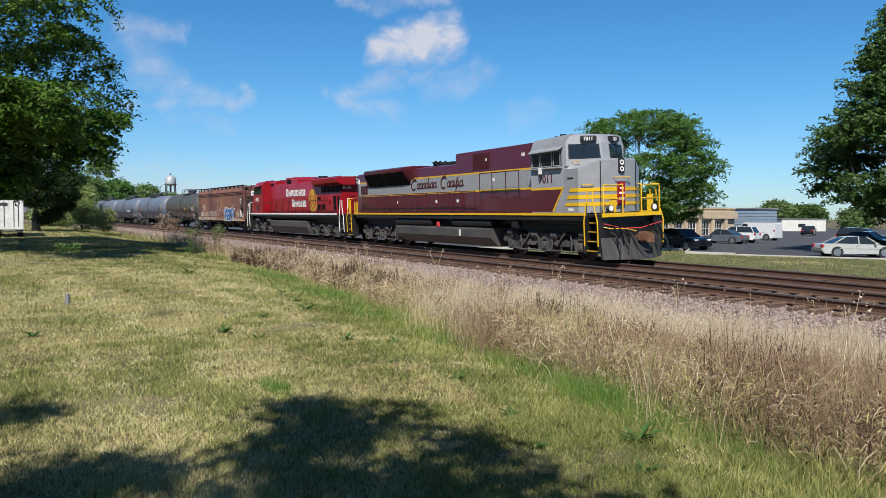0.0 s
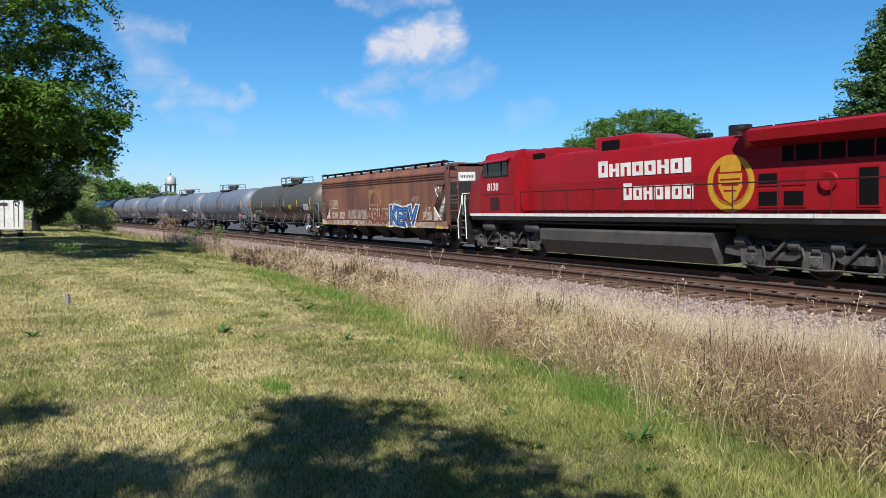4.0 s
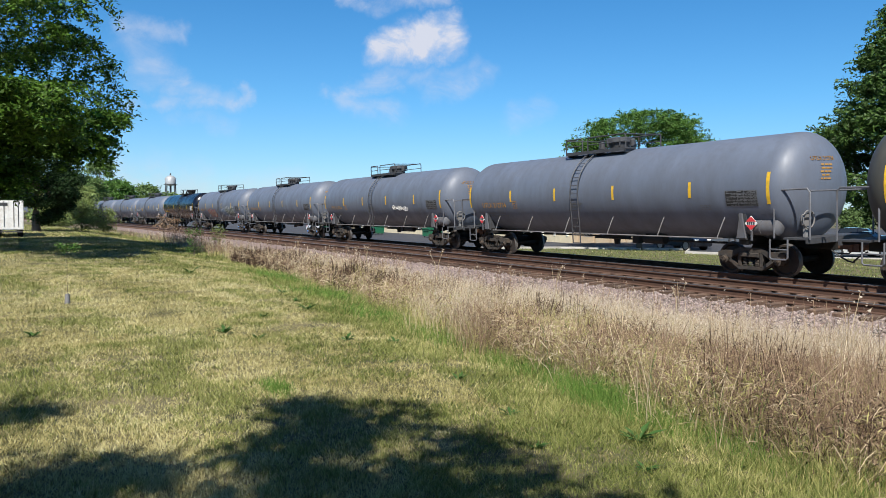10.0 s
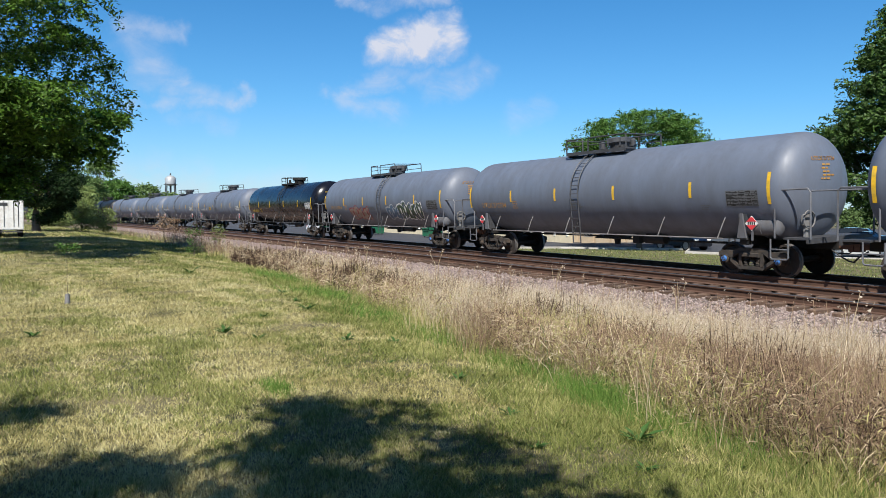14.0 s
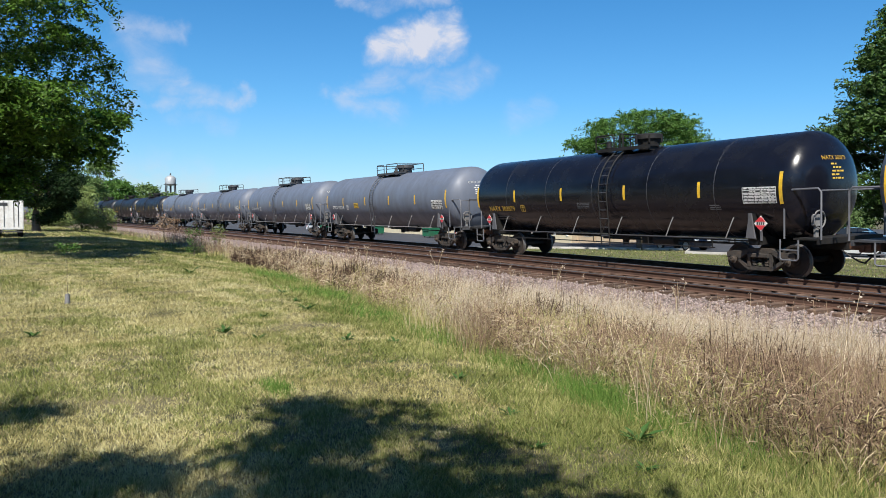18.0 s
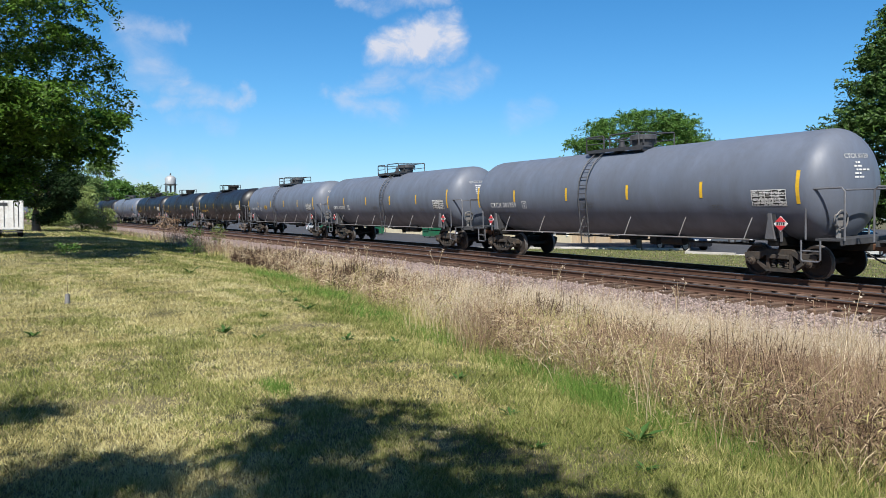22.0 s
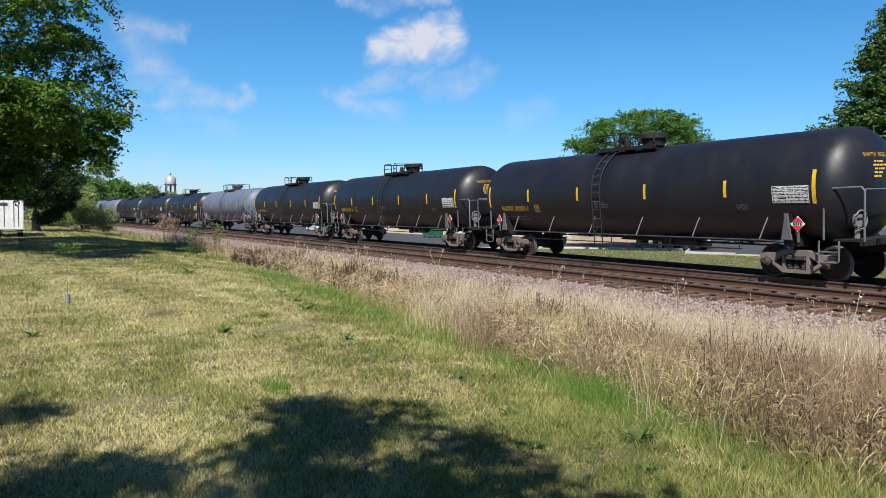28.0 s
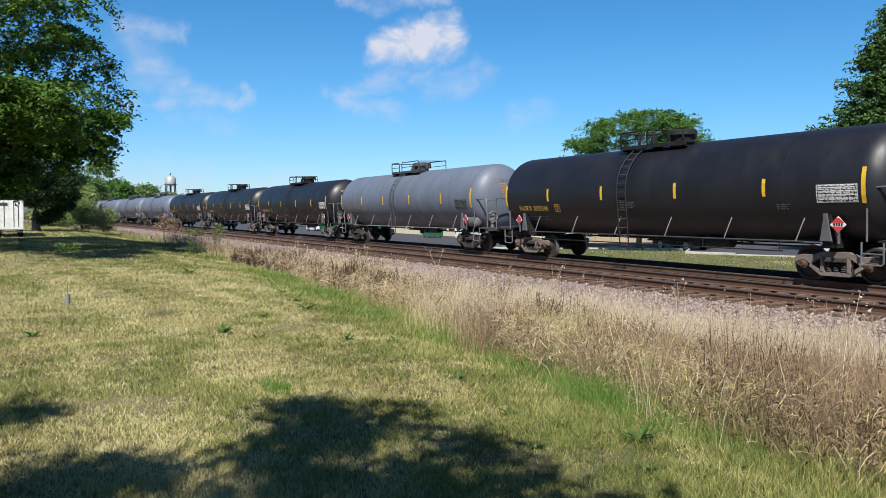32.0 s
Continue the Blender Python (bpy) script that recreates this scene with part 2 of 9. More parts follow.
def fast_mesh(name, verts, faces, material, smooth=False):
    """A large mesh from arrays: verts (n, 3), faces (m, 3 or 4)."""
    me = bpy.data.meshes.new(name)
    verts, faces = np.asarray(verts, np.float32), np.asarray(faces, np.int32)
    k = faces.shape[1]
    me.vertices.add(len(verts))
    me.vertices.foreach_set("co", verts.ravel())
    me.loops.add(faces.size)
    me.loops.foreach_set("vertex_index", faces.ravel())
    me.polygons.add(len(faces))
    me.polygons.foreach_set("loop_start", np.arange(0, faces.size, k, dtype=np.int32))
    me.polygons.foreach_set("loop_total", np.full(len(faces), k, dtype=np.int32))
    me.materials.append(material)
    if smooth:
        me.polygons.foreach_set("use_smooth", np.ones(len(faces), dtype=bool))
    me.update(calc_edges=True)
    me.validate()
    return me


def empty(name, m, label, category, group=""):
    e = new(name)
    e.empty_display_size = 0.2
    e.matrix_basis = m
    return tagged(e, label, category, group)


# ---- the line's geometry ----
Y_FAR, Y_NEAR, CURVE, BANK = 18.855, 14.811, 7.4886e-4, 0.04341


def on_track(s, n=0.0, z=0.0, y0=Y_FAR):
    """World place of a point s along, n away from and z above the centre line of a banked curve."""
    nn = n * math.cos(BANK) - z * math.sin(BANK)
    zz = n * math.sin(BANK) + z * math.cos(BANK) + 0.7175 * math.sin(BANK)
    r, th = 1 / CURVE, CURVE * s
    return Vector((r * math.sin(th) + nn * math.sin(th), y0 - r * (1 - math.cos(th)) + nn * math.cos(th), zz))


def track_pose(s, y0=Y_FAR):
    p = on_track(s, 0, 0, y0)
    return Matrix.Translation(p) @ Matrix.Rotation(-CURVE * s, 4, "Z") @ Matrix.Rotation(BANK, 4, "X")


def ran(t):
    """Metres that the train has run at t seconds."""
    return 8.9417 * t + 0.01444 * t * t - 0.000135 * t ** 3


def smooth01(x):
    x = np.clip(x, 0, 1)
    return x * x * (3 - 2 * x)


LOT_Z = -1.0


def ground_z(x, y):
    """Height of the ground: level lawn, a shallow dip, the bed of the tracks and a lower car park behind."""
    q = y - (Y_FAR - np.asarray(x) ** 2 * CURVE / 2)
    z = -0.48 * smooth01((q + 15.2) / 4.5)
    z = z + 0.0 * smooth01((q + 8.5) / 1.5)
    z = z + (LOT_Z + 0.48) * smooth01((q - 2.5) / 5.0)
    return z


def build_ground():
    xs = np.concatenate([[-3000, -1500, -800, -450, -300], np.arange(-240, -60, 4.0), np.arange(-60, -24, 1.0), np.arange(-24, 3, 0.3), np.arange(3, 40, 3.0), [60, 120, 300, 900, 3000]])
    ys = np.concatenate([[-3000, -900, -300, -120, -60, -30], np.arange(-20, -3, 1.0), np.arange(-3, 14, 0.3), np.arange(14, 50, 1.0), np.arange(50, 140, 6), [160, 220, 400, 900, 3000]])
    X, Y = np.meshgrid(xs, ys, indexing="ij")
    Z = ground_z(X, Y)
    near = np.exp(-((X + 8) ** 2 / 900 + (Y - 2) ** 2 / 100))
    Z = Z + near * 0.02 * np.array([[noise.noise(Vector((a * 0.9, b * 0.9, 0))) for b in ys] for a in xs])
    n, m = X.shape
    idx = np.arange(n * m).reshape(n, m)
    f = np.stack([idx[:-1, :-1], idx[1:, :-1], idx[1:, 1:], idx[:-1, 1:]], -1).reshape(-1, 4)
    ob = new("ground", fast_mesh("ground", np.stack([X, Y, Z], -1).reshape(-1, 3), f, M["soil"], True))
    tagged(ob, "sun-bleached mown lawn and rough verge soil", "ground", kind="structure")


build_ground()


def arc_grid(s_list, prof, y0):
    """A strip along the track with a (n, z) cross-section."""
    vs = [on_track(s, n, z, y0) for s in s_list for n, z in prof]
    k = len(prof)
    fs = [(i * k + j, (i + 1) * k + j, (i + 1) * k + j + 1, i * k + j + 1) for i in range(len(s_list) - 1) for j in range(k - 1)]
    return vs, fs


S_LIST = [-420 + 10 * i for i in range(36)] + [-60 + 2 * i for i in range(36)] + [12 + 8 * i for i in range(12)]


def bed_tilt(q):
    """How far the banked bed stands above or below level, q metres beyond the far track's centre."""
    w = smooth01((np.asarray(q) + 2.7) / 1.4)
    k = math.sin(BANK)
    return (1 - w) * np.maximum((q + Y_FAR - Y_NEAR) * k, -0.06) + w * np.minimum(q * k, 0.1) + 0.7175 * k


def build_bed():
    sl = [-420 + 10 * i for i in range(36)] + [-60 + 0.35 * i for i in range(206)] + [14 + 8 * i for i in range(12)]
    prof = [(-8.6, -0.75), (-7.6, -0.52), (-6.6, -0.36), (-5.7, -0.285), (-5.0, -0.245), (-4.0, -0.235), (-3.0, -0.24), (-2.0, -0.235), (-1.0, -0.24),
            (0, -0.235), (1.0, -0.24), (1.8, -0.25), (2.6, -0.62), (3.6, -1.15)]
    k = len(prof)
    vs = []
    for s_ in sl:
        for q, z in prof:
            p = on_track(s_, q, 0, Y_FAR)
            vs.append(Vector((p.x, p.y, z + bed_tilt(q))))
    fs = [(i * k + j, (i + 1) * k + j, (i + 1) * k + j + 1, i * k + j + 1) for i in range(len(sl) - 1) for j in range(k - 1)]
    vs = [v + Vector((0, 0, 0.03 * noise.noise(v * 2.3) + 0.02 * noise.noise(v * 7))) for v in vs]
    ob = new("ballast_bed", fast_mesh("ballast_bed", vs, fs, M["ballast"], True))
    tagged(ob, "pinkish grey crushed stone ballast under two tracks", "ballast", kind="structure")


build_bed()


def build_rail(n, y0):
    prof = [(-0.075, -0.185), (-0.075, -0.172), (-0.012, -0.15), (-0.010, -0.05), (-0.037, -0.035), (-0.037, -0.008), (-0.03, 0.0), (0.03, 0.0),
            (0.037, -0.008), (0.037, -0.035), (0.010, -0.05), (0.012, -0.15), (0.075, -0.172), (0.075, -0.185)]
    vs, fs = arc_grid(S_LIST, [(n + a, b) for a, b in prof], y0)
    sh = Shape()
    sh.add(vs, fs)
    k = len(prof) - 1
    sh.m = [1 if i % k in (5, 6, 7) else 0 for i in range(len(fs))]
    me = sh.mesh("rail", [M["rail"], M["railtop"]], True, 30, fix=False)
    ob = new("rail", me)
    tagged(ob, "rusty steel rail with a worn bright head", "rail", "rails of the two tracks", kind="structure")


for y0 in (Y_FAR, Y_NEAR):
    for n in (-0.7535, 0.7535):
        build_rail(n, y0)


def build_ties():
    sh = Shape()
    sh.box(0, 0, -0.268, 0.23, 2.6, 0.18, None, 0.012)
    me = sh.mesh("tie", [M["tie"]])
    rnd = random.Random(4)
    far = Shape()
    for y0, name in ((Y_FAR, "track_bed_far"), (Y_NEAR, "track_bed_near")):
        root = tagged(new("track_ties"), "row of weathered timber ties under a track", "ties", kind="structure")
        s = -230.0
        while s < 30:
            j = track_pose(s + rnd.uniform(-0.04, 0.04), y0) @ Matrix.Translation((0, rnd.uniform(-0.09, 0.09), rnd.uniform(-0.012, 0.006))) @ Matrix.Rotation(rnd.uniform(-0.025, 0.025), 4, "Z")
            if -48 < s < 6:
                ob = new("tie", me)
                ob.parent = root
                ob.matrix_basis = j
            elif s < 10:
                far.add([j @ v.co for v in me.vertices], [tuple(p.vertices) for p in me.polygons])
            s += 0.52
    ob = new("distant_ties", far.mesh("distant_ties", [M["tie"]], fix=False))
    tagged(ob, "weathered timber ties further down the line", "ties", kind="stuff")


build_ties()

# ---- paints of the train ----
M["grey_tank"] = mat("grey_tank_paint", (0.132, 0.157, 0.207), 0.46, 0, 0.10, 1.5, 0.05, 8, (0.10, 0.113, 0.142), 0.8, 0.42, 0.75, stretch=(1, 1, 0.35))
M["grey_tank2"] = mat("mid_grey_tank_paint", (0.136, 0.160, 0.210), 0.46, 0, 0.10, 1.5, 0.05, 8, (0.105, 0.118, 0.147), 0.8, 0.42, 0.75, stretch=(1, 1, 0.35))
M["black_tank"] = mat("black_tank_paint", (0.0105, 0.0115, 0.0165), 0.42, 0, 0.2, 2, 0.04, 8, (0.015, 0.0155, 0.018), 0.9, 0.45, 0.8, stretch=(1, 1, 0.35))
M["gloss_tank"] = mat("glossy_black_tank_paint", (0.006, 0.007, 0.012), 0.20, 0, 0.2, 2, 0.03, 6, (0.012, 0.0125, 0.015), 0.9, 0.45, 0.8)
M["olive_tank"] = mat("faded_olive_black_tank_paint", (0.064, 0.064, 0.056), 0.5, 0, 0.15, 2, 0.05, 8, (0.082, 0.078, 0.068), 0.9, 0.45, 0.8, stretch=(1, 1, 0.35))
M["fit_grey"] = mat("dark_grey_fittings", (0.06, 0.062, 0.068), 0.55, 0.1, 0.25, 6, 0.1, 30)
M["fit_pale"] = mat("pale_grey_fittings", (0.22, 0.22, 0.22), 0.6, 0.0, 0.25, 6, 0.1, 30, (0.12, 0.10, 0.09), 3)
M["fit_rail"] = mat("grey_painted_handrail", (0.13, 0.135, 0.15), 0.5, 0.0, 0.2, 6)
M["fit_mid"] = mat("mid_grey_fittings", (0.12, 0.125, 0.14), 0.55, 0.0, 0.2, 6, 0.1, 30, (0.07, 0.06, 0.055), 3)
M["dusty_frame"] = mat("dust_covered_truck_steel", (0.20, 0.165, 0.15), 0.9, 0.0, 0.3, 6, 0.3, 30, (0.10, 0.07, 0.055), 3.0, 0.45, 0.75)
M["yellow"] = mat("yellow_reflective_stripe", (0.75, 0.46, 0.03), 0.5, 0, 0.12, 8, dirt=(0.45, 0.30, 0.06), dscale=5, dlow=0.5, dhigh=0.8)
M["letter_yellow"] = mat("yellow_lettering", (0.66, 0.42, 0.06), 0.55, 0, 0.12, 12)
M["letter_dim"] = mat("dull_grey_lettering", (0.13, 0.134, 0.142), 0.6, 0, 0.2, 12)
M["letter_white"] = mat("white_lettering", (0.72, 0.72, 0.70), 0.55, 0, 0.15, 12)
M["letter_orange"] = mat("faded_orange_lettering", (0.42, 0.22, 0.05), 0.6, 0, 0.2, 12)
M["tag_orange"] = mat("faded_orange_spray_paint", (0.36, 0.25, 0.19), 0.6, 0, 0.3, 5)
M["tag_edge"] = mat("red_spray_paint", (0.34, 0.05, 0.045), 0.6, 0, 0.25, 6)
M["tag_pale"] = mat("pale_grey_spray_paint", (0.42, 0.45, 0.48), 0.6, 0, 0.25, 6)
M["tag_blue"] = mat("blue_grey_spray_paint", (0.10, 0.16, 0.24), 0.6, 0, 0.3, 5)
M["tag_green"] = mat("dark_green_spray_paint", (0.055, 0.085, 0.05), 0.6, 0, 0.3, 5)
M["white"] = mat("white_paint", (0.78, 0.78, 0.76), 0.5, 0, 0.08, 5, dirt=(0.55, 0.53, 0.48), dscale=2)
M["red_sign"] = mat("red_placard_print", (0.62, 0.05, 0.06), 0.5, 0, 0.1, 6)
M["blue_cap"] = mat("blue_bearing_cap", (0.05, 0.16, 0.42), 0.5, 0.0, 0.2, 8)
M["blackprint"] = mat("black_print", (0.02, 0.02, 0.02), 0.6, 0, 0.1)

R_TANK, Z_TANK = 1.53, 2.50


def hull_point(x, a, r=R_TANK + 0.006):
    """Point on the camera's side of a tank, a degrees above its widest line."""
    t = radians(a)
    return (x, -r * math.cos(t), Z_TANK + r * math.sin(t))


def hull_patch(sh, x0, x1, a0, a1, r=R_TANK + 0.006, n=4):
    """A thin curved patch on the tank's side, between two angles."""
    for i in range(n):
        b, c = a0 + (a1 - a0) * i / n, a0 + (a1 - a0) * (i + 1) / n
        sh.quad(hull_point(x0, b, r), hull_point(x1, b, r), hull_point(x1, c, r), hull_point(x0, c, r))
    return sh


def text_mesh(words, size, material, bold=0.0, shear=0.0, depth=0.002, space=1.0):
    """Raised lettering in the built-in font as a mesh, reading along +x, up +z, facing -y."""
    cu = bpy.data.curves.new("lettering", "FONT")
    cu.body, cu.size, cu.extrude, cu.offset, cu.shear, cu.resolution_u, cu.space_character = words, size, depth, bold, shear, 3, space
    ob = bpy.data.objects.new("lettering", cu)
    scene.collection.objects.link(ob)
    dg = bpy.context.evaluated_depsgraph_get()
    me = bpy.data.meshes.new_from_object(ob.evaluated_get(dg))
    bpy.data.objects.remove(ob)
    bpy.data.curves.remove(cu)
    me.name = "lettering"
    me.transform(Matrix.Rotation(math.pi / 2, 4, "X"))
    me.materials.clear()
    me.materials.append(material)
    return me


def wheelset_mesh():
    sh = Shape()
    for y in (-0.7175, 0.7175):
        s = 1 if y > 0 else -1
        prof = [(y + s * 0.07, 0.0), (y + s * 0.07, 0.13), (y + s * 0.02, 0.16), (y - s * 0.0, 0.36), (y + s * 0.065, 0.39), (y + s * 0.068, 0.452),
                (y - s * 0.03, 0.462), (y - s * 0.045, 0.485), (y - s * 0.068, 0.482), (y - s * 0.068, 0.38), (y - s * 0.04, 0.34), (y - s * 0.02, 0.16),
                (y - s * 0.09, 0.12), (y - s * 0.09, 0.0)]
        sh.lathe(prof, "y", 22)
        sh.m[-22 * 13:] = [1 if (i // 22) in (5, 6) else 0 for i in range(22 * 13)]
    sh.lathe([(-1.0, 0.0), (-1.0, 0.085), (1.0, 0.085), (1.0, 0.0)], "y", 10)
    return sh.mesh("wheelset", [M["wheel"], M["tread"]])


WHEELSET = wheelset_mesh()


def sideframe_mesh(mats):
    """Cast side frame of a freight truck, with bolster opening and spring nest, at y = 0."""
    sh = Shape()
    top = [(-1.12, 0.50), (-1.12, 0.66), (-0.98, 0.70), (-0.62, 0.70), (-0.36, 0.80), (0.36, 0.80), (0.62, 0.70), (0.98, 0.70), (1.12, 0.66), (1.12, 0.50),
           (0.98, 0.56), (0.80, 0.56), (0.70, 0.46), (0.46, 0.62), (0.36, 0.66), (-0.36, 0.66), (-0.46, 0.62), (-0.70, 0.46), (-0.80, 0.56), (-0.98, 0.56)]
    sh.prism(top, "y", -0.08, 0.08)
    sh.prism([(-0.70, 0.50), (-0.72, 0.40), (-0.40, 0.18), (0.40, 0.18), (0.72, 0.40), (0.70, 0.50), (0.38, 0.28), (-0.38, 0.28)], "y", -0.08, 0.08)
    for x in (-0.36, 0.36):
        sh.box(x, 0, 0.47, 0.09, 0.16, 0.42)
    return sh.mesh("side_frame", mats)


SIDEFRAMES = [sideframe_mesh([M["frame"]]), sideframe_mesh([M["dusty_frame"]])]


def springs_mesh():
    sh = Shape()
    for x in (-0.2, 0, 0.2):
        pts = [(x + 0.075 * math.cos(t * 0.9), 0.075 * math.sin(t * 0.9), 0.285 + 0.26 * t / 42) for t in range(0, 43)]
        sh.tube(pts, 0.017, 3)
    sh.box(0, 0, 0.60, 0.6, 0.3, 0.12, None, 0.02)
    return sh.mesh("springs", [M["frame"]])


SPRINGS = springs_mesh()


def bearing_mesh(cap):
    sh = Shape()
    sh.lathe([(-0.16, 0.0), (-0.16, 0.075), (-0.10, 0.085), (-0.09, 0.125), (0.10, 0.125), (0.10, 0.0)], "y", 16)
    sh.m = [1 if i < 32 else 0 for i in range(len(sh.f))]
    for k in range(3):
        a = k * 2.094
        sh.lathe([(-0.18, 0.0), (-0.18, 0.018), (-0.15, 0.018)], "y", 6, (0.045 * math.sin(a), 0, 0.045 * math.cos(a)), 0)
    return sh.mesh("bearing", [M["frame"], cap])


BEARINGS = [bearing_mesh(M["frame"]), bearing_mesh(M["blue_cap"]), bearing_mesh(M["rust"])]


def wheels(car, x):
    ob = new("wheelset", WHEELSET)
    ob.parent = car
    ob.matrix_basis = Matrix.Translation((x, 0, 0.46))
    ob["axle_x"] = x
    return ob


def truck(car, x, cap=0, wb=1.78, dusty=0):
    """A four-wheel freight truck: two side frames, springs, bolster, bearings, wheelsets."""
    tr = part("truck", Shape().box(x, 0, 0.62, 0.34, 2.0, 0.2, None, 0.03), M["frame"], car)
    for y in (-1.0, 1.0):
        part("side_frame", SIDEFRAMES[dusty], None, tr, at=(x, y, 0))
        part("spring_nest", SPRINGS, None, tr, at=(x, y, 0))
        for d in (-wb / 2, wb / 2):
            part("bearing", BEARINGS[cap], None, tr, at=Matrix.Translation((x + d, y, 0.46)) @ Matrix.Rotation(0 if y < 0 else math.pi, 4, "Z"))
    sh = Shape()
    sh.box(x, 0, 0.42, 0.12, 1.7, 0.16)
    for d in (-0.55, 0.55):
        sh.box(x + d, 0, 0.40, 0.10, 1.6, 0.14)
    part("brake_beam", sh, M["steel_dark"], tr)
    for d in (-wb / 2, wb / 2):
        wheels(car, x + d)
    return tr


def coupler(car, x, s, mat_=None):
    sh = Shape()
    sh.box(x - s * 0.45, 0, 0.88, 0.62, 0.16, 0.18, None, 0.03)
    sh.prism([(x - s * 0.16, -0.13), (x - s * 0.02, -0.15), (x + s * 0.06, -0.02), (x + s * 0.02, 0.02), (x - s * 0.05, 0.0), (x + s * 0.06, 0.12), (x - s * 0.16, 0.14)], "z", 0.74, 1.02)
    c = part("coupler", sh, mat_ or M["rust"], car)
    hose = Shape()
    hose.tube([(x - s * 0.5, -0.3, 0.78), (x - s * 0.25, -0.3, 0.62), (x - s * 0.08, -0.22, 0.50), (x + s * 0.02, -0.1, 0.46)], 0.022, 6)
    part("air_hose", hose, M["blackprint"], c)
    return c


def lettering(car, words, x, a, size, material, label="", bold=0.004, space=1.0, name="lettering"):
    """Writing that follows the tank's side."""
    me = text_mesh(words, size, material, bold, 0, 0.0, space)
    for v in me.vertices:
        ang = a + math.degrees(v.co.z / R_TANK)
        v.co = Vector(hull_point(x + v.co.x, ang, R_TANK + 0.009))
    ob = part(name, me, None, car, label)
    return ob


def print_bars(car, x, a, w, rows, h, material, rnd, gap=1.6, name="stencil_panel"):
    """Small stencilled lines that cannot be read, as short bars."""
    sh = Shape()
    for i in range(rows):
        a1 = a - math.degrees(i * h * gap / R_TANK)
        a2 = a1 - math.degrees(h / R_TANK)
        xx = x
        while xx < x + w * rnd.uniform(0.7, 1.0):
            l = rnd.uniform(0.06, 0.2)
            hull_patch(sh, xx, min(xx + l, x + w), a1, a2, R_TANK + 0.008, 1)
            xx += l + 0.04
    ob = part(name, sh, material, car)
    ob["kind"] = "stuff"
    return ob


RUNG = Shape().tube([(-0.21, 0, 0), (0.21, 0, 0)], 0.014, 5).mesh("rung", [M["fit_grey"]])


def tank_car(spec):
    """A tank car about its own centre, its leading end towards +x."""
    rnd = random.Random(spec["seed"])
    L = spec["length"]
    half = L / 2
    car = empty("tank_car", Matrix(), spec["label"], "tank car", "tank cars of the train")
    paint = M[spec["paint"]]
    fit = M[spec.get("fit", "fit_grey")]
    cyl = half - 1.55
    dome = 0.80
    # shell with dished ends
    prof = []
    for i in range(13):
        t = math.pi / 2 * i / 12
        prof.append((-cyl - dome * math.cos(t), max(R_TANK * math.sin(t) ** 0.86, 0.0)))
    k = 6
    for i in range(1, k):
        x = -cyl + 2 * cyl * i / k
        prof.append((x, R_TANK))
    prof += [(-a, b) for a, b in reversed(prof[:13])]
    part("tank_shell", Shape().lathe(prof, "x", 56, (0, 0, Z_TANK)), paint, car, angle=60)
    for x in (-0.72, -0.36, 0.0, 0.36, 0.72):
        part("weld_seam", Shape().lathe([(x * cyl - 0.016, R_TANK + 0.001), (x * cyl, R_TANK + 0.006), (x * cyl + 0.016, R_TANK + 0.001)], "x", 40, (0, 0, Z_TANK), a0=0.0, a1=2 * math.pi - 0.001), M[spec.get("seam", spec["paint"])], car)
    # stub sills, bolsters and saddles
    for s in (-1, 1):
        sh = Shape()
        sh.box(s * (half - 1.75), 0, 0.93, 2.6, 0.36, 0.30, None, 0.02)
        sh.box(s * (half - 2.5), 0, 1.02, 0.36, 2.5, 0.22, None, 0.02)
        part("stub_sill", sh, M["steel_dark"], car)
        sd = Shape()
        sd.prism([(-1.32, 1.05), (1.32, 1.05), (1.36, 1.9), (1.0, 1.34), (0.5, 1.06), (-0.5, 1.06), (-1.0, 1.34), (-1.36, 1.9)], "x", s * (half - 2.5) - 0.13, s * (half - 2.5) + 0.13)
        part("saddle", sd, fit, car)
        coupler(car, s * half, s)
    for x in (-(half - 2.45), half - 2.45):
        truck(car, x, rnd.choice(spec.get("caps", [0])), dusty=spec.get("dusty", 0))
    # running rail below the tank on both sides, with hangers
    for y in (-1, 1):
        sh = Shape()
        sh.tube([(-(half - 3.1), y * 1.46, 1.07), (half - 3.1, y * 1.46, 1.07)], 0.022, 6)
        r = part("side_rail", sh, M["fit_pale"] if spec["paint"].startswith("grey") else M["fit_grey"], car)
        for i in range(6):
            x = -(half - 3.3) + (2 * half - 6.6) * i / 5
            part("hanger", Shape().tube([(x, y * 1.46, 1.06), (x + 0.12, y * 1.36, 1.50), (x + 0.16, y * 1.27, 1.72)], 0.018, 5), M["fit_pale"], r)
        if spec.get("low_rail"):
            lr = part("low_rail", Shape().tube([(-5.4, y * 1.46, 0.80), (5.4, y * 1.46, 0.80)], 0.02, 6), fit, r)
            for x in (-5.3, -2.7, 0.0, 2.7, 5.3):
                part("rail_post", Shape().tube([(x, y * 1.46, 0.80), (x, y * 1.46, 1.07)], 0.016, 5), fit, lr)
    # bottom outlet, skid and air pipes
    sh = Shape()
    sh.box(0.1, 0, 0.90, 0.9, 0.55, 0.16, None, 0.05)
    sh.lathe([(0.62, 0.0), (0.62, 0.11), (0.84, 0.13), (1.0, 0.13)], "z", 12, (0.1, 0, 0))
    part("bottom_outlet", sh, M["steel_dark"], car)
    sh = Shape()
    sh.tube([(-(half - 3), 0.35, 0.86), (-1, 0.35, 0.86), (-0.6, -0.45, 0.86), (half - 3, -0.45, 0.86)], 0.03, 6)
    part("brake_pipe", sh, M["steel_dark"], car)
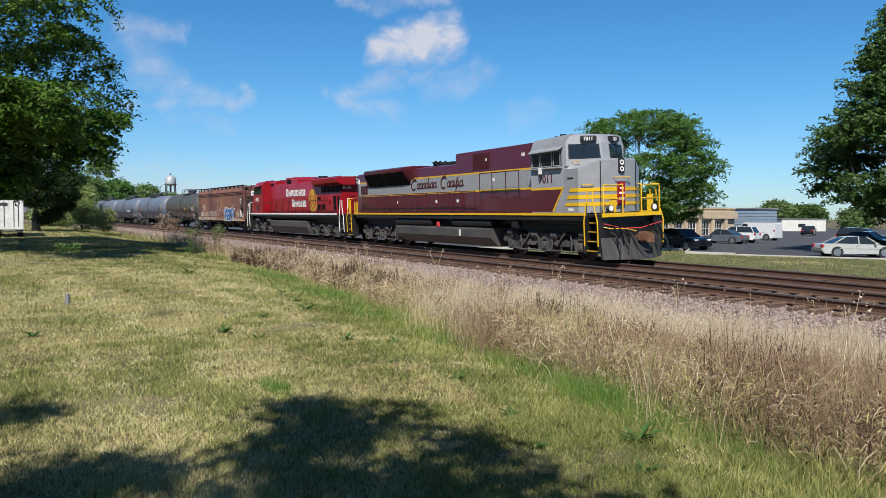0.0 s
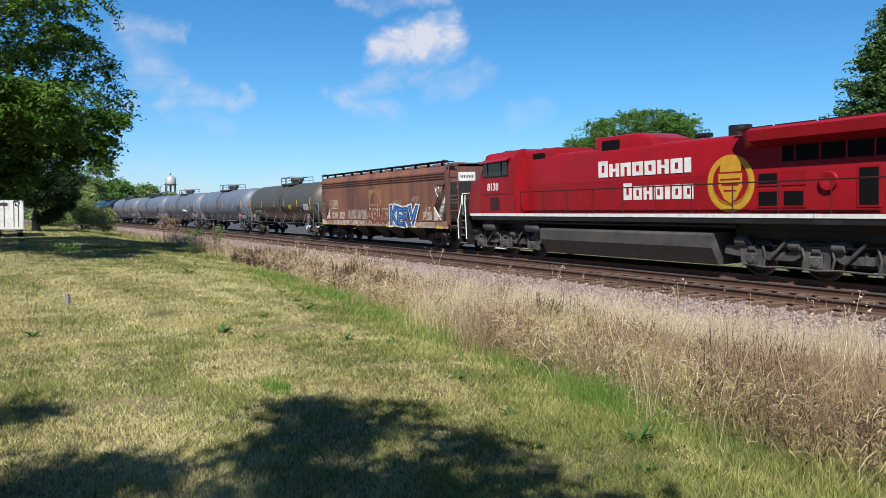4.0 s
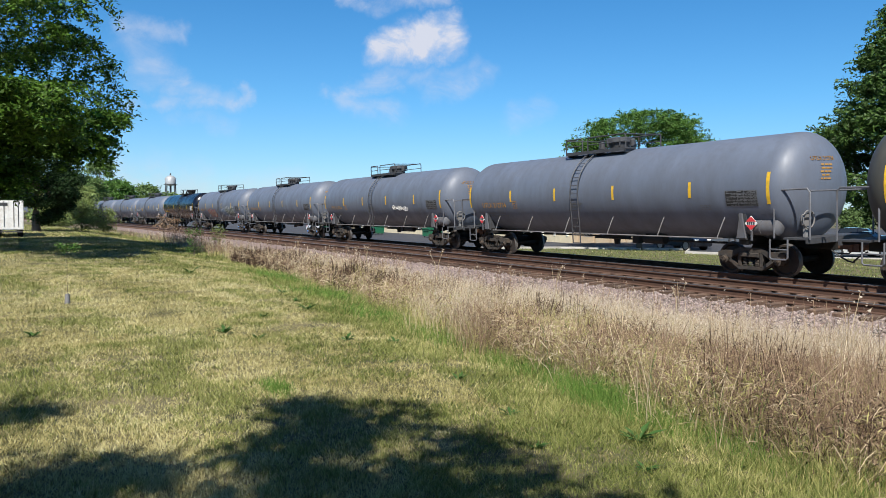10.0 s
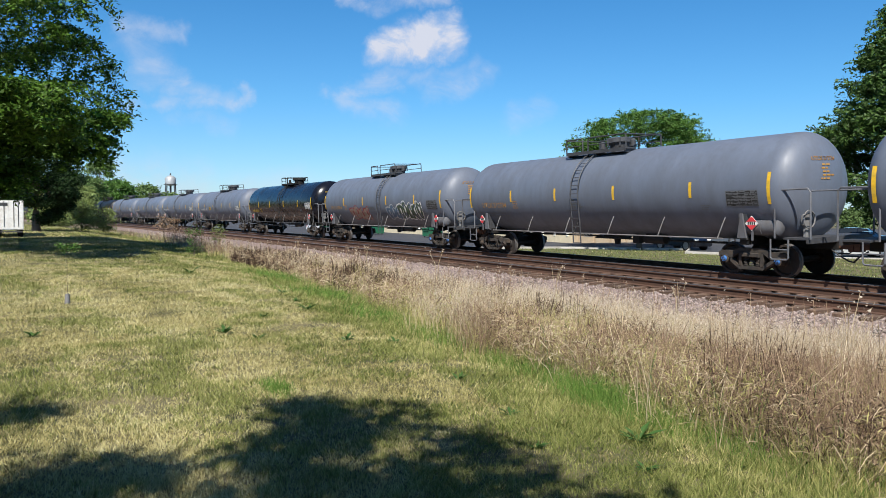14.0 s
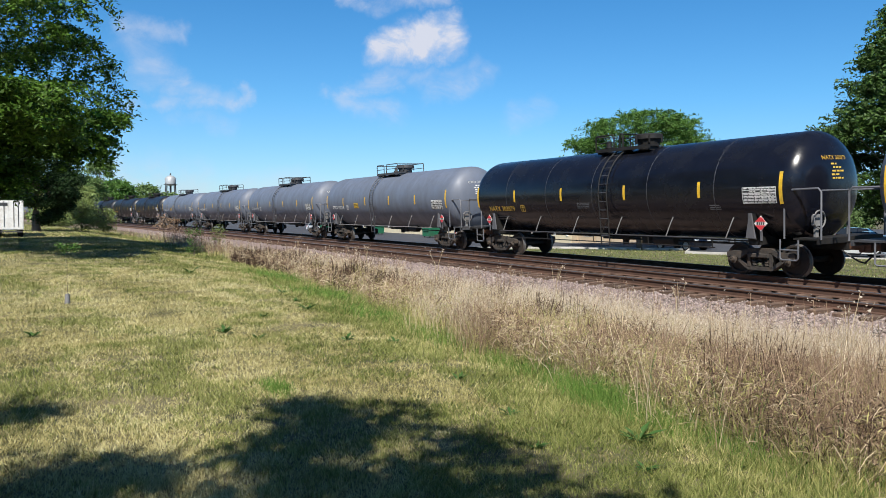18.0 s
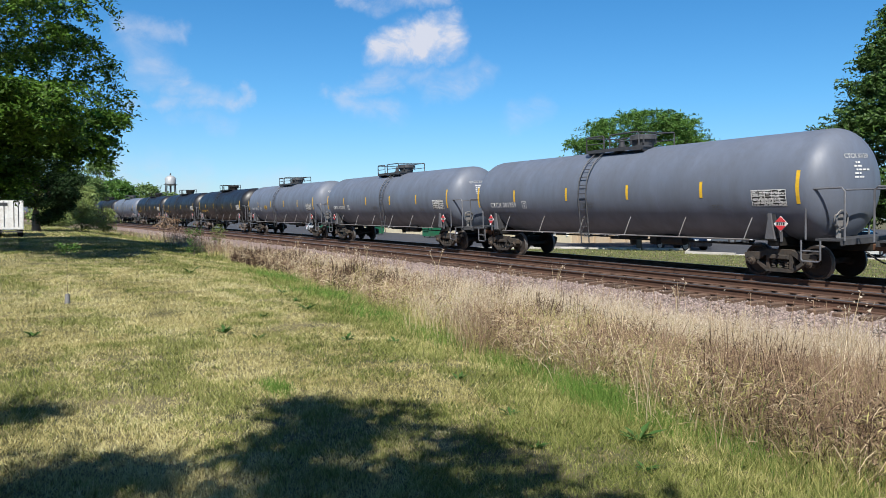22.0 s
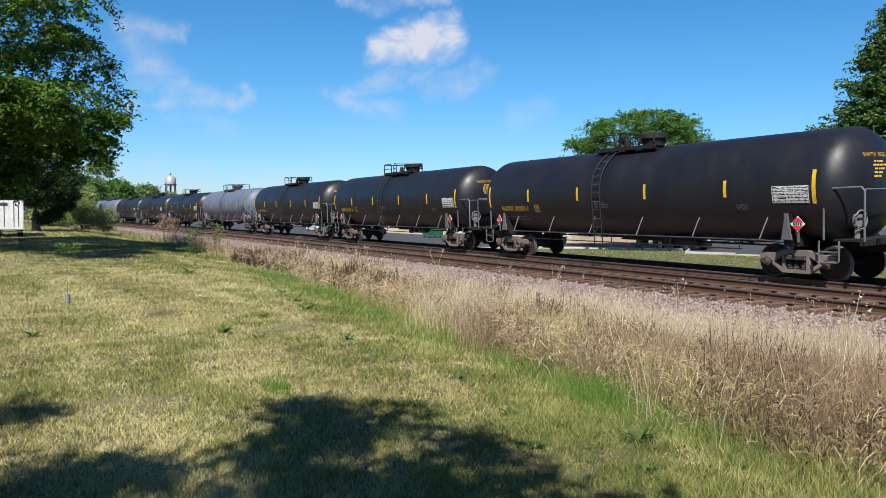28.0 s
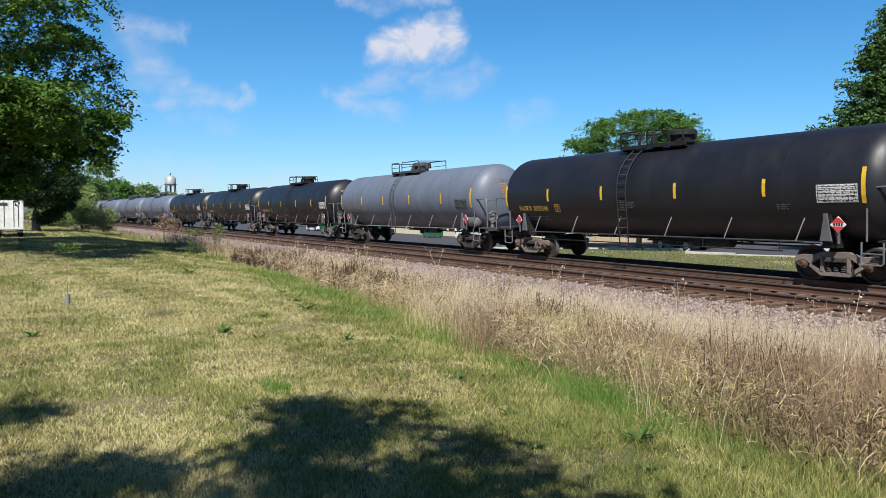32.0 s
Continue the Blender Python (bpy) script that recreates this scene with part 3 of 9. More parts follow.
    sh = Shape()
    sh.lathe([(-0.45, 0.0), (-0.45, 0.16), (0.45, 0.16), (0.45, 0.0)], "x", 14, (2.6, -0.55, 0.90))
    sh.box(1.7, -0.5, 0.88, 0.3, 0.24, 0.3, None, 0.03)
    part("brake_cylinder", sh, M["steel_dark"], car)
    # top platform with guard rails, manway and valves
    px0, px1, mx = spec["platform"]
    top = Z_TANK + R_TANK
    near = part("platform", Shape().box((px0 + px1) / 2, -0.62, top + 0.02, px1 - px0, 0.40, 0.05), fit, car)
    part("walkway", Shape().box((px0 + px1) / 2, 0.62, top + 0.02, px1 - px0, 0.40, 0.05), fit, near)
    for y in (-0.84, 0.84):
        part("platform_edge", Shape().box((px0 + px1) / 2, y, top - 0.01, px1 - px0, 0.03, 0.12), fit, near)
    for x in (px0 + 0.1, (px0 + px1) / 2, px1 - 0.1):
        part("cross_beam", Shape().box(x, 0, top - 0.07, 0.07, 1.62, 0.12), fit, near)
    g0, g1 = spec.get("rail", (px0, px1))
    rh = spec.get("rail_h", 0.52)
    for y in (-0.83, 0.83):
        gr = Shape()
        for a, b in ([(g0, px0 + 0.95), (px0 + 1.25, g1)] if y < 0 else [(g0, g1)]):
            gr.tube([(a, y, top), (a, y, top + rh - 0.08), (a + 0.06, y, top + rh), (b - 0.06, y, top + rh), (b, y, top + rh - 0.08), (b, y, top)], 0.026, 6)
            gr.tube([(a, y, top + rh * 0.5), (b, y, top + rh * 0.5)], 0.018, 5)
        part("guard_rail", gr, fit, near)
    for x in (g0, g1):
        part("end_rail", Shape().tube([(x, -0.83, top + rh - 0.02), (x, 0.83, top + rh - 0.02)], 0.022, 6), fit, near)
    mw = Shape().lathe([(top - 0.12, 0.0), (top - 0.12, 0.36), (top + 0.14, 0.37), (top + 0.30, 0.44), (top + 0.30, 0.48), (top + 0.44, 0.47), (top + 0.48, 0.40), (top + 0.49, 0.0)], "z", 20, (mx, 0, 0))
    man = part("manway", mw, fit, car)
    for i in range(6):
        a = i * math.pi / 3 + 0.3
        part("swing_bolt", Shape().tube([(mx + 0.49 * math.cos(a), 0.49 * math.sin(a), top + 0.16), (mx + 0.49 * math.cos(a), 0.49 * math.sin(a), top + 0.44)], 0.03, 5), fit, man)
    for x in spec.get("valves", (mx - 0.75, mx + 0.8)):
        v = Shape().lathe([(top - 0.05, 0.0), (top - 0.05, 0.09), (top + 0.12, 0.09), (top + 0.12, 0.15), (top + 0.17, 0.15), (top + 0.17, 0.10), (top + 0.33, 0.10), (top + 0.38, 0.05), (top + 0.38, 0.0)], "z", 12, (x, -0.12, 0))
        part("valve", v, fit, car)
    # ladders over the shoulder down to the running rail
    lx = spec["ladder"]
    for y in (-1, 1):
        path = [(1.50, 0.72), (1.54, 1.40), (R_TANK + 0.10, Z_TANK)]
        for i in range(1, 8):
            t = radians(8 + i * 8)
            path.append(((R_TANK + 0.10) * math.cos(t), Z_TANK + (R_TANK + 0.10) * math.sin(t)))
        path.append((0.78, top + 0.06))
        ld = Shape()
        for d in (-0.21, 0.21):
            ld.tube([(lx + d, y * a, b) for a, b in path], 0.022, 6)
        ladder = part("ladder", ld, fit, car)
        seg = [(Vector((0, a, b))) for a, b in path]
        acc, step = 0.0, 0.30
        for p, q in zip(seg, seg[1:]):
            d = (q - p).length
            u = (step - acc) if acc else 0
            while u <= d:
                c = p + (q - p) * (u / d)
                part("rung", RUNG, None, ladder, at=(lx, y * c.y, c.z))
                u += step
            acc = (d - (u - step))
        br = Shape()
        br.tube([(lx - 0.21, y * 1.52, 1.07), (lx - 0.02, y * 1.34, 1.62), (lx + 0.21, y * 1.52, 1.07)], 0.022, 5)
        part("ladder_brace", br, fit, ladder)
    # end platforms, hand rails, brake gear
    for s in (-1, 1):
        xe = s * (half - 0.62)
        ep = Shape()
        ep.box(xe - s * 0.2, 0, 1.12, 0.75, 2.7, 0.05)
        ep.box(xe + s * 0.16, 0, 1.07, 0.06, 2.8, 0.14)
        plat = part("end_platform", ep, fit, car)
        for y in (-1.38, 1.38):
            hr = Shape()
            hr.tube([(xe - s * 0.82, y, 1.12), (xe - s * 0.82, y, 2.30), (xe - s * 0.74, y, 2.42), (xe + s * 0.16, y, 2.44), (xe + s * 0.24, y, 2.34), (xe + s * 0.24, y, 1.12)], 0.026, 7)
            part("hand_rail", hr, M["fit_rail"], plat)
            st = Shape()
            st.tube([(xe - s * 0.95, y, 1.10), (xe - s * 0.95, y, 0.60), (xe - s * 0.90, y, 0.55), (xe - s * 0.46, y, 0.55), (xe - s * 0.41, y, 0.60), (xe - s * 0.41, y, 1.10)], 0.024, 6)
            st.tube([(xe - s * 0.95, y, 0.82), (xe - s * 0.41, y, 0.82)], 0.02, 6)
            part("step", st, M["fit_rail"], plat)
        part("end_rail", Shape().tube([(xe + s * 0.24, -1.36, 2.38), (xe + s * 0.24, 1.36, 2.38)], 0.022, 6), M["fit_rail"], plat)
        for y in (-1.40, 1.40):
            xs = s * (half - 2.5)
            part("saddle_web", Shape().prism([(xs - 0.13, 1.10), (xs + 0.17, 1.10), (xs + 0.06, 1.66), (xs + 0.04, 1.80), (xs - 0.04, 1.80), (xs - 0.04, 1.66)], "y", y - 0.03, y + 0.03), M["fit_mid"], car)
    bx = half - 0.95
    part("brake_wheel", Shape().tube([(bx + 0.1 + 0.0, -0.75 + 0.24 * math.cos(t * 0.4488), 1.62 + 0.24 * math.sin(t * 0.4488)) for t in range(14)], 0.02, 5, True), M["fit_pale"], car)
    sh = Shape()
    sh.box(bx, -0.75, 1.60, 0.12, 0.22, 0.32, None, 0.03)
    sh.box(bx, -0.75, 1.28, 0.08, 0.10, 0.35)
    part("brake_housing", sh, M["fit_pale"], car)
    if spec.get("reservoir"):
        sh = Shape()
        sh.lathe([(-0.55, 0.0), (-0.54, 0.14), (-0.48, 0.22), (-0.03, 0.225), (-0.03, 0.24), (0.03, 0.24), (0.03, 0.225), (0.48, 0.22), (0.54, 0.14), (0.55, 0.0)], "x", 18, (half - 1.92, -1.16, 1.40))
        part("air_reservoir", sh, M["fit_mid"], car)
    # reflective stripes
    for x in spec["stripes"]:
        long = abs(x) > cyl - 0.7
        part("stripe", hull_patch(Shape(), x - 0.055, x + 0.055, -17 if long else -9, 16 if long else 9), M["yellow"], car)
    # lettering
    col = M[spec["ink"]]
    mx0, size, ang = spec["mark_x"], spec.get("mark_size", 0.29), math.degrees(math.asin((spec["mark_z"] - 0.10 - Z_TANK) / R_TANK))
    lettering(car, spec["mark"], mx0, ang, size, col, space=1.12)
    sq = Shape()
    x0 = mx0 + spec.get("square", 2.35)
    k = math.degrees(1 / R_TANK)
    for a, b, c, d in ((0, 0.30, 0, 0.025), (0, 0.30, 0.275, 0.30), (0, 0.025, 0.025, 0.275), (0.275, 0.30, 0.025, 0.275), (0.08, 0.22, 0.19, 0.23), (0.12, 0.18, 0.06, 0.15)):
        hull_patch(sq, x0 + a, x0 + b, ang + (c - 0.05) * k, ang + (d - 0.05) * k, R_TANK + 0.009, 2)
    part("stencil_mark", sq, col, car)
    print_bars(car, mx0 + 0.15, ang - 9, 1.7, 2, 0.06, M["letter_dim"], rnd, 2.2)
    print_bars(car, spec["stripes"][2] + 0.9, -12, 0.7, 4, 0.03, M["letter_dim"], rnd, 2.0)
    print_bars(car, spec["stripes"][4] + 0.35, -17, 0.4, 3, 0.03, M["letter_dim"], rnd, 2.0)
    # data panel by the leading stripe: ruled grid with rows of entries
    style = spec.get("panel", "white")
    p0, p1, a0, a1 = spec["stripes"][5] - 1.42 + spec.get("panel_dx", 0.0), spec["stripes"][5] - 0.34 + spec.get("panel_dx", 0.0), spec.get("panel_a", -19), spec.get("panel_a", -19) + 17
    ink = M["letter_white"] if style != "black" else M["letter_dim"]
    pn = part("data_panel", hull_patch(Shape(), p0, p1, a0, a1, R_TANK + 0.007, 5), M["blackprint"], car, "black data panel with a printed grid")
    g = Shape()
    for a in (a0, a0 + 3.4, a0 + 6.8, a0 + 10.2, a0 + 13.6, a1 - 0.6):
        hull_patch(g, p0, p1, a, a + 0.55, R_TANK + 0.010, 1)
    for x in (p0, p0 + 0.42, p0 + 0.64, p0 + 0.86, p1 - 0.02):
        hull_patch(g, x, x + 0.02, a0, a1, R_TANK + 0.011, 5)
    part("panel_grid", g, ink, pn)["kind"] = "stuff"
    g = Shape()
    for i in range(10):
        a = a0 + 0.9 + i * 1.62
        xx = p0 + 0.05
        while xx < p1 - 0.05:
            l = rnd.uniform(0.05, 0.20)
            if rnd.random() < (0.95 if style == "white" else 0.75):
                hull_patch(g, xx, min(xx + l, p1 - 0.03), a, a + 0.85, R_TANK + 0.012, 1)
            xx += l + 0.03
    part("panel_print", g, ink, pn)["kind"] = "stuff"
    if spec.get("yellow_label"):
        x = spec["yellow_label"]
        lb = part("warning_label", hull_patch(Shape(), x, x + 0.66, -15, -4, R_TANK + 0.008, 3), M["yellow"], car, "yellow label with black print")
        g = Shape()
        for i, a in enumerate((-13.6, -10.6, -7.4)):
            xx = x + 0.06
            while xx < x + 0.58:
                l = rnd.uniform(0.06, 0.13)
                hull_patch(g, xx, min(xx + l, x + 0.61), a, a + 1.8, R_TANK + 0.011, 1)
                xx += l + 0.035
        part("label_print", g, M["blackprint"], lb)["kind"] = "stuff"
    if spec.get("scrawl"):
        g = Shape()
        pts = []
        for i in range(150):
            u = i / 149
            pts.append(hull_point(2.35 + 1.75 * u + 0.09 * math.cos(i * 0.62) + 0.05 * math.sin(i * 0.23), -15 + 3.2 * math.sin(i * 0.62) * (1 + 0.5 * math.sin(i * 0.11)) - 3 * u, R_TANK + 0.004))
        g.tube(pts, 0.013, 4)
        part("painted_scrawl", g, M["letter_white"], car, "looping white painted scrawl")
    if spec.get("tag"):
        # bubble letters: each a lobed ring, laid from the outline inwards
        for x0, x1, a_mid, tall, n, line, fill, lab in ((-3.75, -1.0, -29, 17, 4, "tag_edge", "tag_orange", "pink and tan spray-painted tag with a red outline"), (1.5, 3.05, -27, 16, 3, "tag_pale", "tag_blue", "faded blue-grey spray-painted tag"),
                                                       (2.95, 5.65, -24, 19, 5, "letter_white", "tag_green", "dark green spray-painted tag with a white outline")):
            step = (x1 - x0) / n
            for grow, up, m, kind_ in ((1.0, 0.004, line, 0), (0.80, 0.007, fill, 0), (0.22, 0.010, line, 1)):
                g = Shape()
                for i in range(n):
                    cx_, ca = x0 + step * (i + 0.5) + (0.1 * step if kind_ else 0), a_mid + 3.0 * math.sin(i * 2.1) + (2 if kind_ else 0)
                    ring = []
                    for j in range(24):
                        t = j * math.pi / 12
                        k = 1 + 0.16 * math.sin(3 * t + i * 1.7) + 0.08 * math.sin(5 * t + i)
                        c_, s_ = math.cos(t), math.sin(t)
                        ring.append(hull_point(cx_ + step * 0.62 * grow * k * math.copysign(abs(c_) ** 0.7, c_), ca + tall * (grow if grow > 0.5 else 0.35) * k * math.copysign(abs(s_) ** 0.7, s_), R_TANK + up + 0.0004 * i))
                    g.add([hull_point(cx_, ca, R_TANK + up + 0.0035)] + ring, [(0, j + 1, (j + 1) % 24 + 1) for j in range(24)])
                part("painted_tag", g, M[m], car, lab)["kind"] = "stuff"
    if spec.get("repaint"):
        x0, x1 = spec["repaint"]
        part("repainted_panel", hull_patch(Shape(), x0, x1, -78, -9, R_TANK + 0.004, 16), M["gloss_tank"], car, "black repainted lower panel")

    def on_dome(yy, zz):
        r = min(math.hypot(yy, zz - Z_TANK) / R_TANK, 0.999)
        lo, hi = 0.0, math.pi / 2
        for _ in range(24):
            mid = (lo + hi) / 2
            lo, hi = (mid, hi) if math.sin(mid) ** 0.86 < r else (lo, mid)
        return Vector((cyl + dome * math.cos(lo) + 0.012, yy, zz))

    # number and small print on the dished end
    me = text_mesh(spec["mark"], 0.155, col, 0.003)
    for v in me.vertices:
        v.co = on_dome(-0.62 + v.co.x, 3.20 + v.co.z)
    part("lettering", me, None, car)
    g = Shape()
    for i in range(5):
        yy = -0.38 + rnd.uniform(0, 0.1)
        for _ in range(rnd.randint(2, 4)):
            l = rnd.uniform(0.06, 0.16)
            z = 3.06 - i * 0.095
            g.quad(on_dome(yy, z), on_dome(yy + l, z), on_dome(yy + l, z + 0.045), on_dome(yy, z + 0.045))
            yy += l + 0.03
    part("stencil_panel", g, col, car)["kind"] = "stuff"
    # hazard placards in their holders
    for x, y in ((half - 2.15, -1.43), (-half + 2.15, -1.43)):
        d = 0.168
        h = Shape()
        h.box(x, y + 0.02, 1.52, 0.30, 0.012, 0.30, Matrix.Rotation(math.pi / 4, 3, "Y"))
        hold = part("placard_holder", h, M["white"], car)
        part("placard_post", Shape().box(x, y + 0.05, 1.25, 0.05, 0.04, 0.42), M["fit_mid"], hold)
        q = Shape()
        for sgn in (1, -1):
            q.prism([(x - d * 0.98, 1.52 + sgn * 0.05), (x - 0.03, 1.52 + sgn * d * 1.03), (x + 0.03, 1.52 + sgn * d * 1.03), (x + d * 0.98, 1.52 + sgn * 0.05)], "y", y + 0.004, y + 0.013)
        part("placard_print", q, M["red_sign"], hold, "red and white hazard placard")
        bars = Shape()
        for i in range(4):
            bars.box(x - 0.1 + 0.066 * i, y + 0.010, 1.52, 0.04, 0.008, 0.07)
        part("placard_digits", bars, M["blackprint"], hold)
    return car



# ---- locomotives ----
M["maroon"] = mat("maroon_locomotive_paint", (0.084, 0.010, 0.018), 0.34, 0, 0.14, 2, 0.03, 10, (0.075, 0.018, 0.022), 0.8, 0.5, 0.85, coat=0.25)
M["loco_grey"] = mat("grey_locomotive_paint", (0.275, 0.285, 0.305), 0.35, 0, 0.08, 2, 0.03, 10, (0.21, 0.205, 0.20), 0.8, 0.5, 0.85, coat=0.2)
M["loco_yellow"] = mat("yellow_locomotive_paint", (0.70, 0.42, 0.012), 0.38, 0, 0.08, 4, dirt=(0.5, 0.32, 0.05), dscale=2, dlow=0.55, dhigh=0.85)
M["loco_red"] = mat("red_locomotive_paint", (0.29, 0.008, 0.015), 0.32, 0, 0.12, 2, 0.03, 10, (0.19, 0.014, 0.018), 0.7, 0.45, 0.85, spec=0.3)
M["loco_black"] = mat("black_underframe_paint", (0.010, 0.010, 0.011), 0.5, 0, 0.3, 4, 0.1, 30, (0.03, 0.026, 0.022), 1.6, 0.5, 0.8)
M["plough"] = mat("scuffed_plough_steel", (0.03, 0.029, 0.030), 0.6, 0.1, 0.35, 3, 0.2, 20, (0.085, 0.075, 0.068), 2.2, 0.45, 0.75, stretch=(1, 2.5, 0.3))
M["grille"] = mat("black_grille", (0.004, 0.004, 0.005), 0.8, 0.0, 0.3, 10, spec=0.15)
M["tank_grey"] = mat("dusty_fuel_tank", (0.05, 0.05, 0.053), 0.6, 0, 0.2, 2, 0.1, 20, (0.10, 0.088, 0.078), 1.0, 0.42, 0.8)
M["truck_dusty"] = mat("dusty_truck_casting", (0.062, 0.060, 0.060), 0.75, 0, 0.4, 4, 0.3, 25, (0.11, 0.10, 0.09), 2.0)
M["glass_dark"] = glass_mat("cab_glass", (0.014, 0.02, 0.025))
M["glass_open"] = mat("dim_open_cab_window", (0.008, 0.009, 0.010), 0.25, 0, 0.1, spec=0.2)
M["lamp"] = mat("clear_lamp_lens", (0.85, 0.85, 0.82), 0.15, 0, 0.03)
M["script"] = mat("dark_maroon_script_paint", (0.06, 0.010, 0.014), 0.5, 0, 0.1)
M["gold"] = mat("gold_crest_paint", (0.55, 0.30, 0.03), 0.4, 0, 0.12, 6)
M["rail_maroon"] = mat("dark_maroon_hand_rail", (0.05, 0.012, 0.015), 0.45, 0.1, 0.1)


def loft(sh, rings, mi=0):
    """Joins equal rings of points one after another and closes both ends."""
    n = len(rings[0])
    vs = [p for r in rings for p in r]
    fs = [(i * n + j, i * n + (j + 1) % n, (i + 1) * n + (j + 1) % n, (i + 1) * n + j) for i in range(len(rings) - 1) for j in range(n)]
    fs += [tuple(range(n)), tuple(range((len(rings) - 1) * n, len(rings) * n))]
    return sh.add(vs, fs, mi)


def section(x, w, z0, z1, round_=0.18, w0=None):
    """A body's cross-section at x: half width w, rounded at the top."""
    w0 = w if w0 is None else w0
    return [(x, -w0, z0), (x, -w, z1 - round_), (x, -w + round_ * 0.35, z1 - round_ * 0.3), (x, -w + round_, z1), (x, w - round_, z1), (x, w - round_ * 0.35, z1 - round_ * 0.3), (x, w, z1 - round_), (x, w0, z0)]


def side_panel(car, name, x0, x1, z0, z1, y, material, out=0.012, label=""):
    """A thin raised panel on both sides of a body."""
    ob = None
    for s in (-1, 1):
        sh = Shape().box((x0 + x1) / 2, s * (y + out / 2), (z0 + z1) / 2, x1 - x0, out, z1 - z0)
        ob = part(name, sh, material, car, label)
    return ob


def loco_truck(car, xc, base, material, bolster=False):
    """Six-wheel truck: frame sides, springs, bearings, brake cylinders, three wheelsets."""
    tr = part("truck", Shape().box(xc, 0, 0.72, 3.6, 1.2, 0.22, None, 0.04), M["loco_black"], car)
    for s in (-1, 1):
        y = s * 1.06
        fr = Shape()
        top = [(-2.95, 0.62), (-2.9, 0.86), (-1.9, 0.90), (-1.5, 0.72), (-0.8, 0.72), (-0.45, 0.94), (0.45, 0.94), (0.8, 0.72), (1.5, 0.72), (1.9, 0.90), (2.9, 0.86), (2.95, 0.62), (2.5, 0.56),
               (1.9, 0.64), (1.5, 0.50), (0.7, 0.50), (0.4, 0.66), (-0.4, 0.66), (-0.7, 0.50), (-1.5, 0.50), (-1.9, 0.64), (-2.5, 0.56)]
        fr.prism([(xc + a, b) for a, b in top], "y", y - 0.07, y + 0.07)
        part("truck_frame", fr, material, tr)
        for d in (-base, 0, base):
            bx = Shape()
            bx.box(xc + d, y, 0.50, 0.36, 0.26, 0.34, None, 0.04)
            bx.lathe([(-0.17, 0.0), (-0.17, 0.10), (0.1, 0.13)], "y", 14, (xc + d, y + (0 if s < 0 else 0.0), 0.50)) if s < 0 else None
            part("journal_box", bx, material, tr)
            for o in (-0.27, 0.27):
                part("pedestal", Shape().prism([(xc + d + o - 0.08, 0.30), (xc + d + o + 0.08, 0.30), (xc + d + o * 1.15 + 0.1, 0.78), (xc + d + o * 1.15 - 0.1, 0.78)], "y", y - 0.1, y + 0.1), material, tr)
            part("lift_lug", Shape().box(xc + d, y + s * 0.06, 0.80, 0.22, 0.14, 0.12, None, 0.03), material, tr)
        for d in (-1.13, 1.13):
            sp = Shape()
            for o in (-0.16, 0.16):
                sp.tube([(xc + d + o + 0.07 * math.cos(t * 0.9), y + 0.07 * math.sin(t * 0.9), 0.52 + 0.3 * t / 36) for t in range(37)], 0.018, 5)
            part("coil_spring", sp, material, tr)
        for d in (-2.35, -0.62, 0.62, 2.35):
            cy = Shape().lathe([(-0.17, 0.0), (-0.17, 0.14), (0.17, 0.14), (0.2, 0.06), (0.26, 0.05), (0.26, 0.0)], "x", 12, (xc + d, y + s * 0.05, 1.0 if abs(d) > 1 else 0.92))
            part("brake_cylinder", cy, material, tr)
            rod = Shape().tube([(xc + d + 0.25, y + s * 0.05, 1.0), (xc + d + 0.42, y + s * 0.03, 0.72), (xc + d + 0.36, y, 0.42)], 0.04, 6)
            part("brake_rod", rod, material, tr)
        for d in (-1.62, -0.42, 0.42, 1.62):
            part("brake_hanger", Shape().tube([(xc + d, y + s * 0.10, 0.92), (xc + d + 0.10, y + s * 0.13, 0.62), (xc + d + 0.02, y + s * 0.10, 0.34)], 0.034, 6), material, tr)
        part("equaliser", Shape().tube([(xc - 2.2, y + s * 0.11, 0.36), (xc - 1.6, y + s * 0.12, 0.30), (xc - 0.6, y + s * 0.12, 0.33), (xc, y + s * 0.12, 0.30), (xc + 0.6, y + s * 0.12, 0.33), (xc + 1.6, y + s * 0.12, 0.30), (xc + 2.2, y + s * 0.11, 0.36)], 0.03, 6), material, tr)
        for d in (-1.1, 1.1):
            part("damper", Shape().tube([(xc + d - 0.28, y + s * 0.14, 0.52), (xc + d + 0.26, y + s * 0.14, 1.05)], 0.05, 8), material, tr)
        sd = Shape().tube([(xc - 1.8, y + s * 0.12, 0.98), (xc - 1.0, y + s * 0.13, 0.88), (xc, y + s * 0.13, 1.02), (xc + 1.0, y + s * 0.13, 0.90), (xc + 1.8, y + s * 0.12, 0.98)], 0.025, 5)
        part("sand_pipe", sd, M["loco_black"], tr)
        # black plates added to shut out the light seen behind the truck frame
        part("brake_beam", Shape().box(xc, s * 0.62, 0.98, 5.4, 0.06, 0.72).box(xc, s * 0.58, 1.2, 5.6, 0.5, 0.3), M["loco_black"], tr)
    # motor boxes, added to darken the gap between the axles too
    for d in (-base + 0.75, 0.75, base - 0.75):
        part("traction_motor", Shape().box(xc + d, 0, 0.62, 0.95, 1.1, 0.7, None, 0.08), M["loco_black"], tr)
    for d in (-base, 0, base):
        w = wheels(car, xc + d)
        w.matrix_basis = Matrix.Translation((xc + d, 0, 0.51)) @ Matrix.Scale(1.11, 4)
        w["axle_z"] = 0.51
    return tr


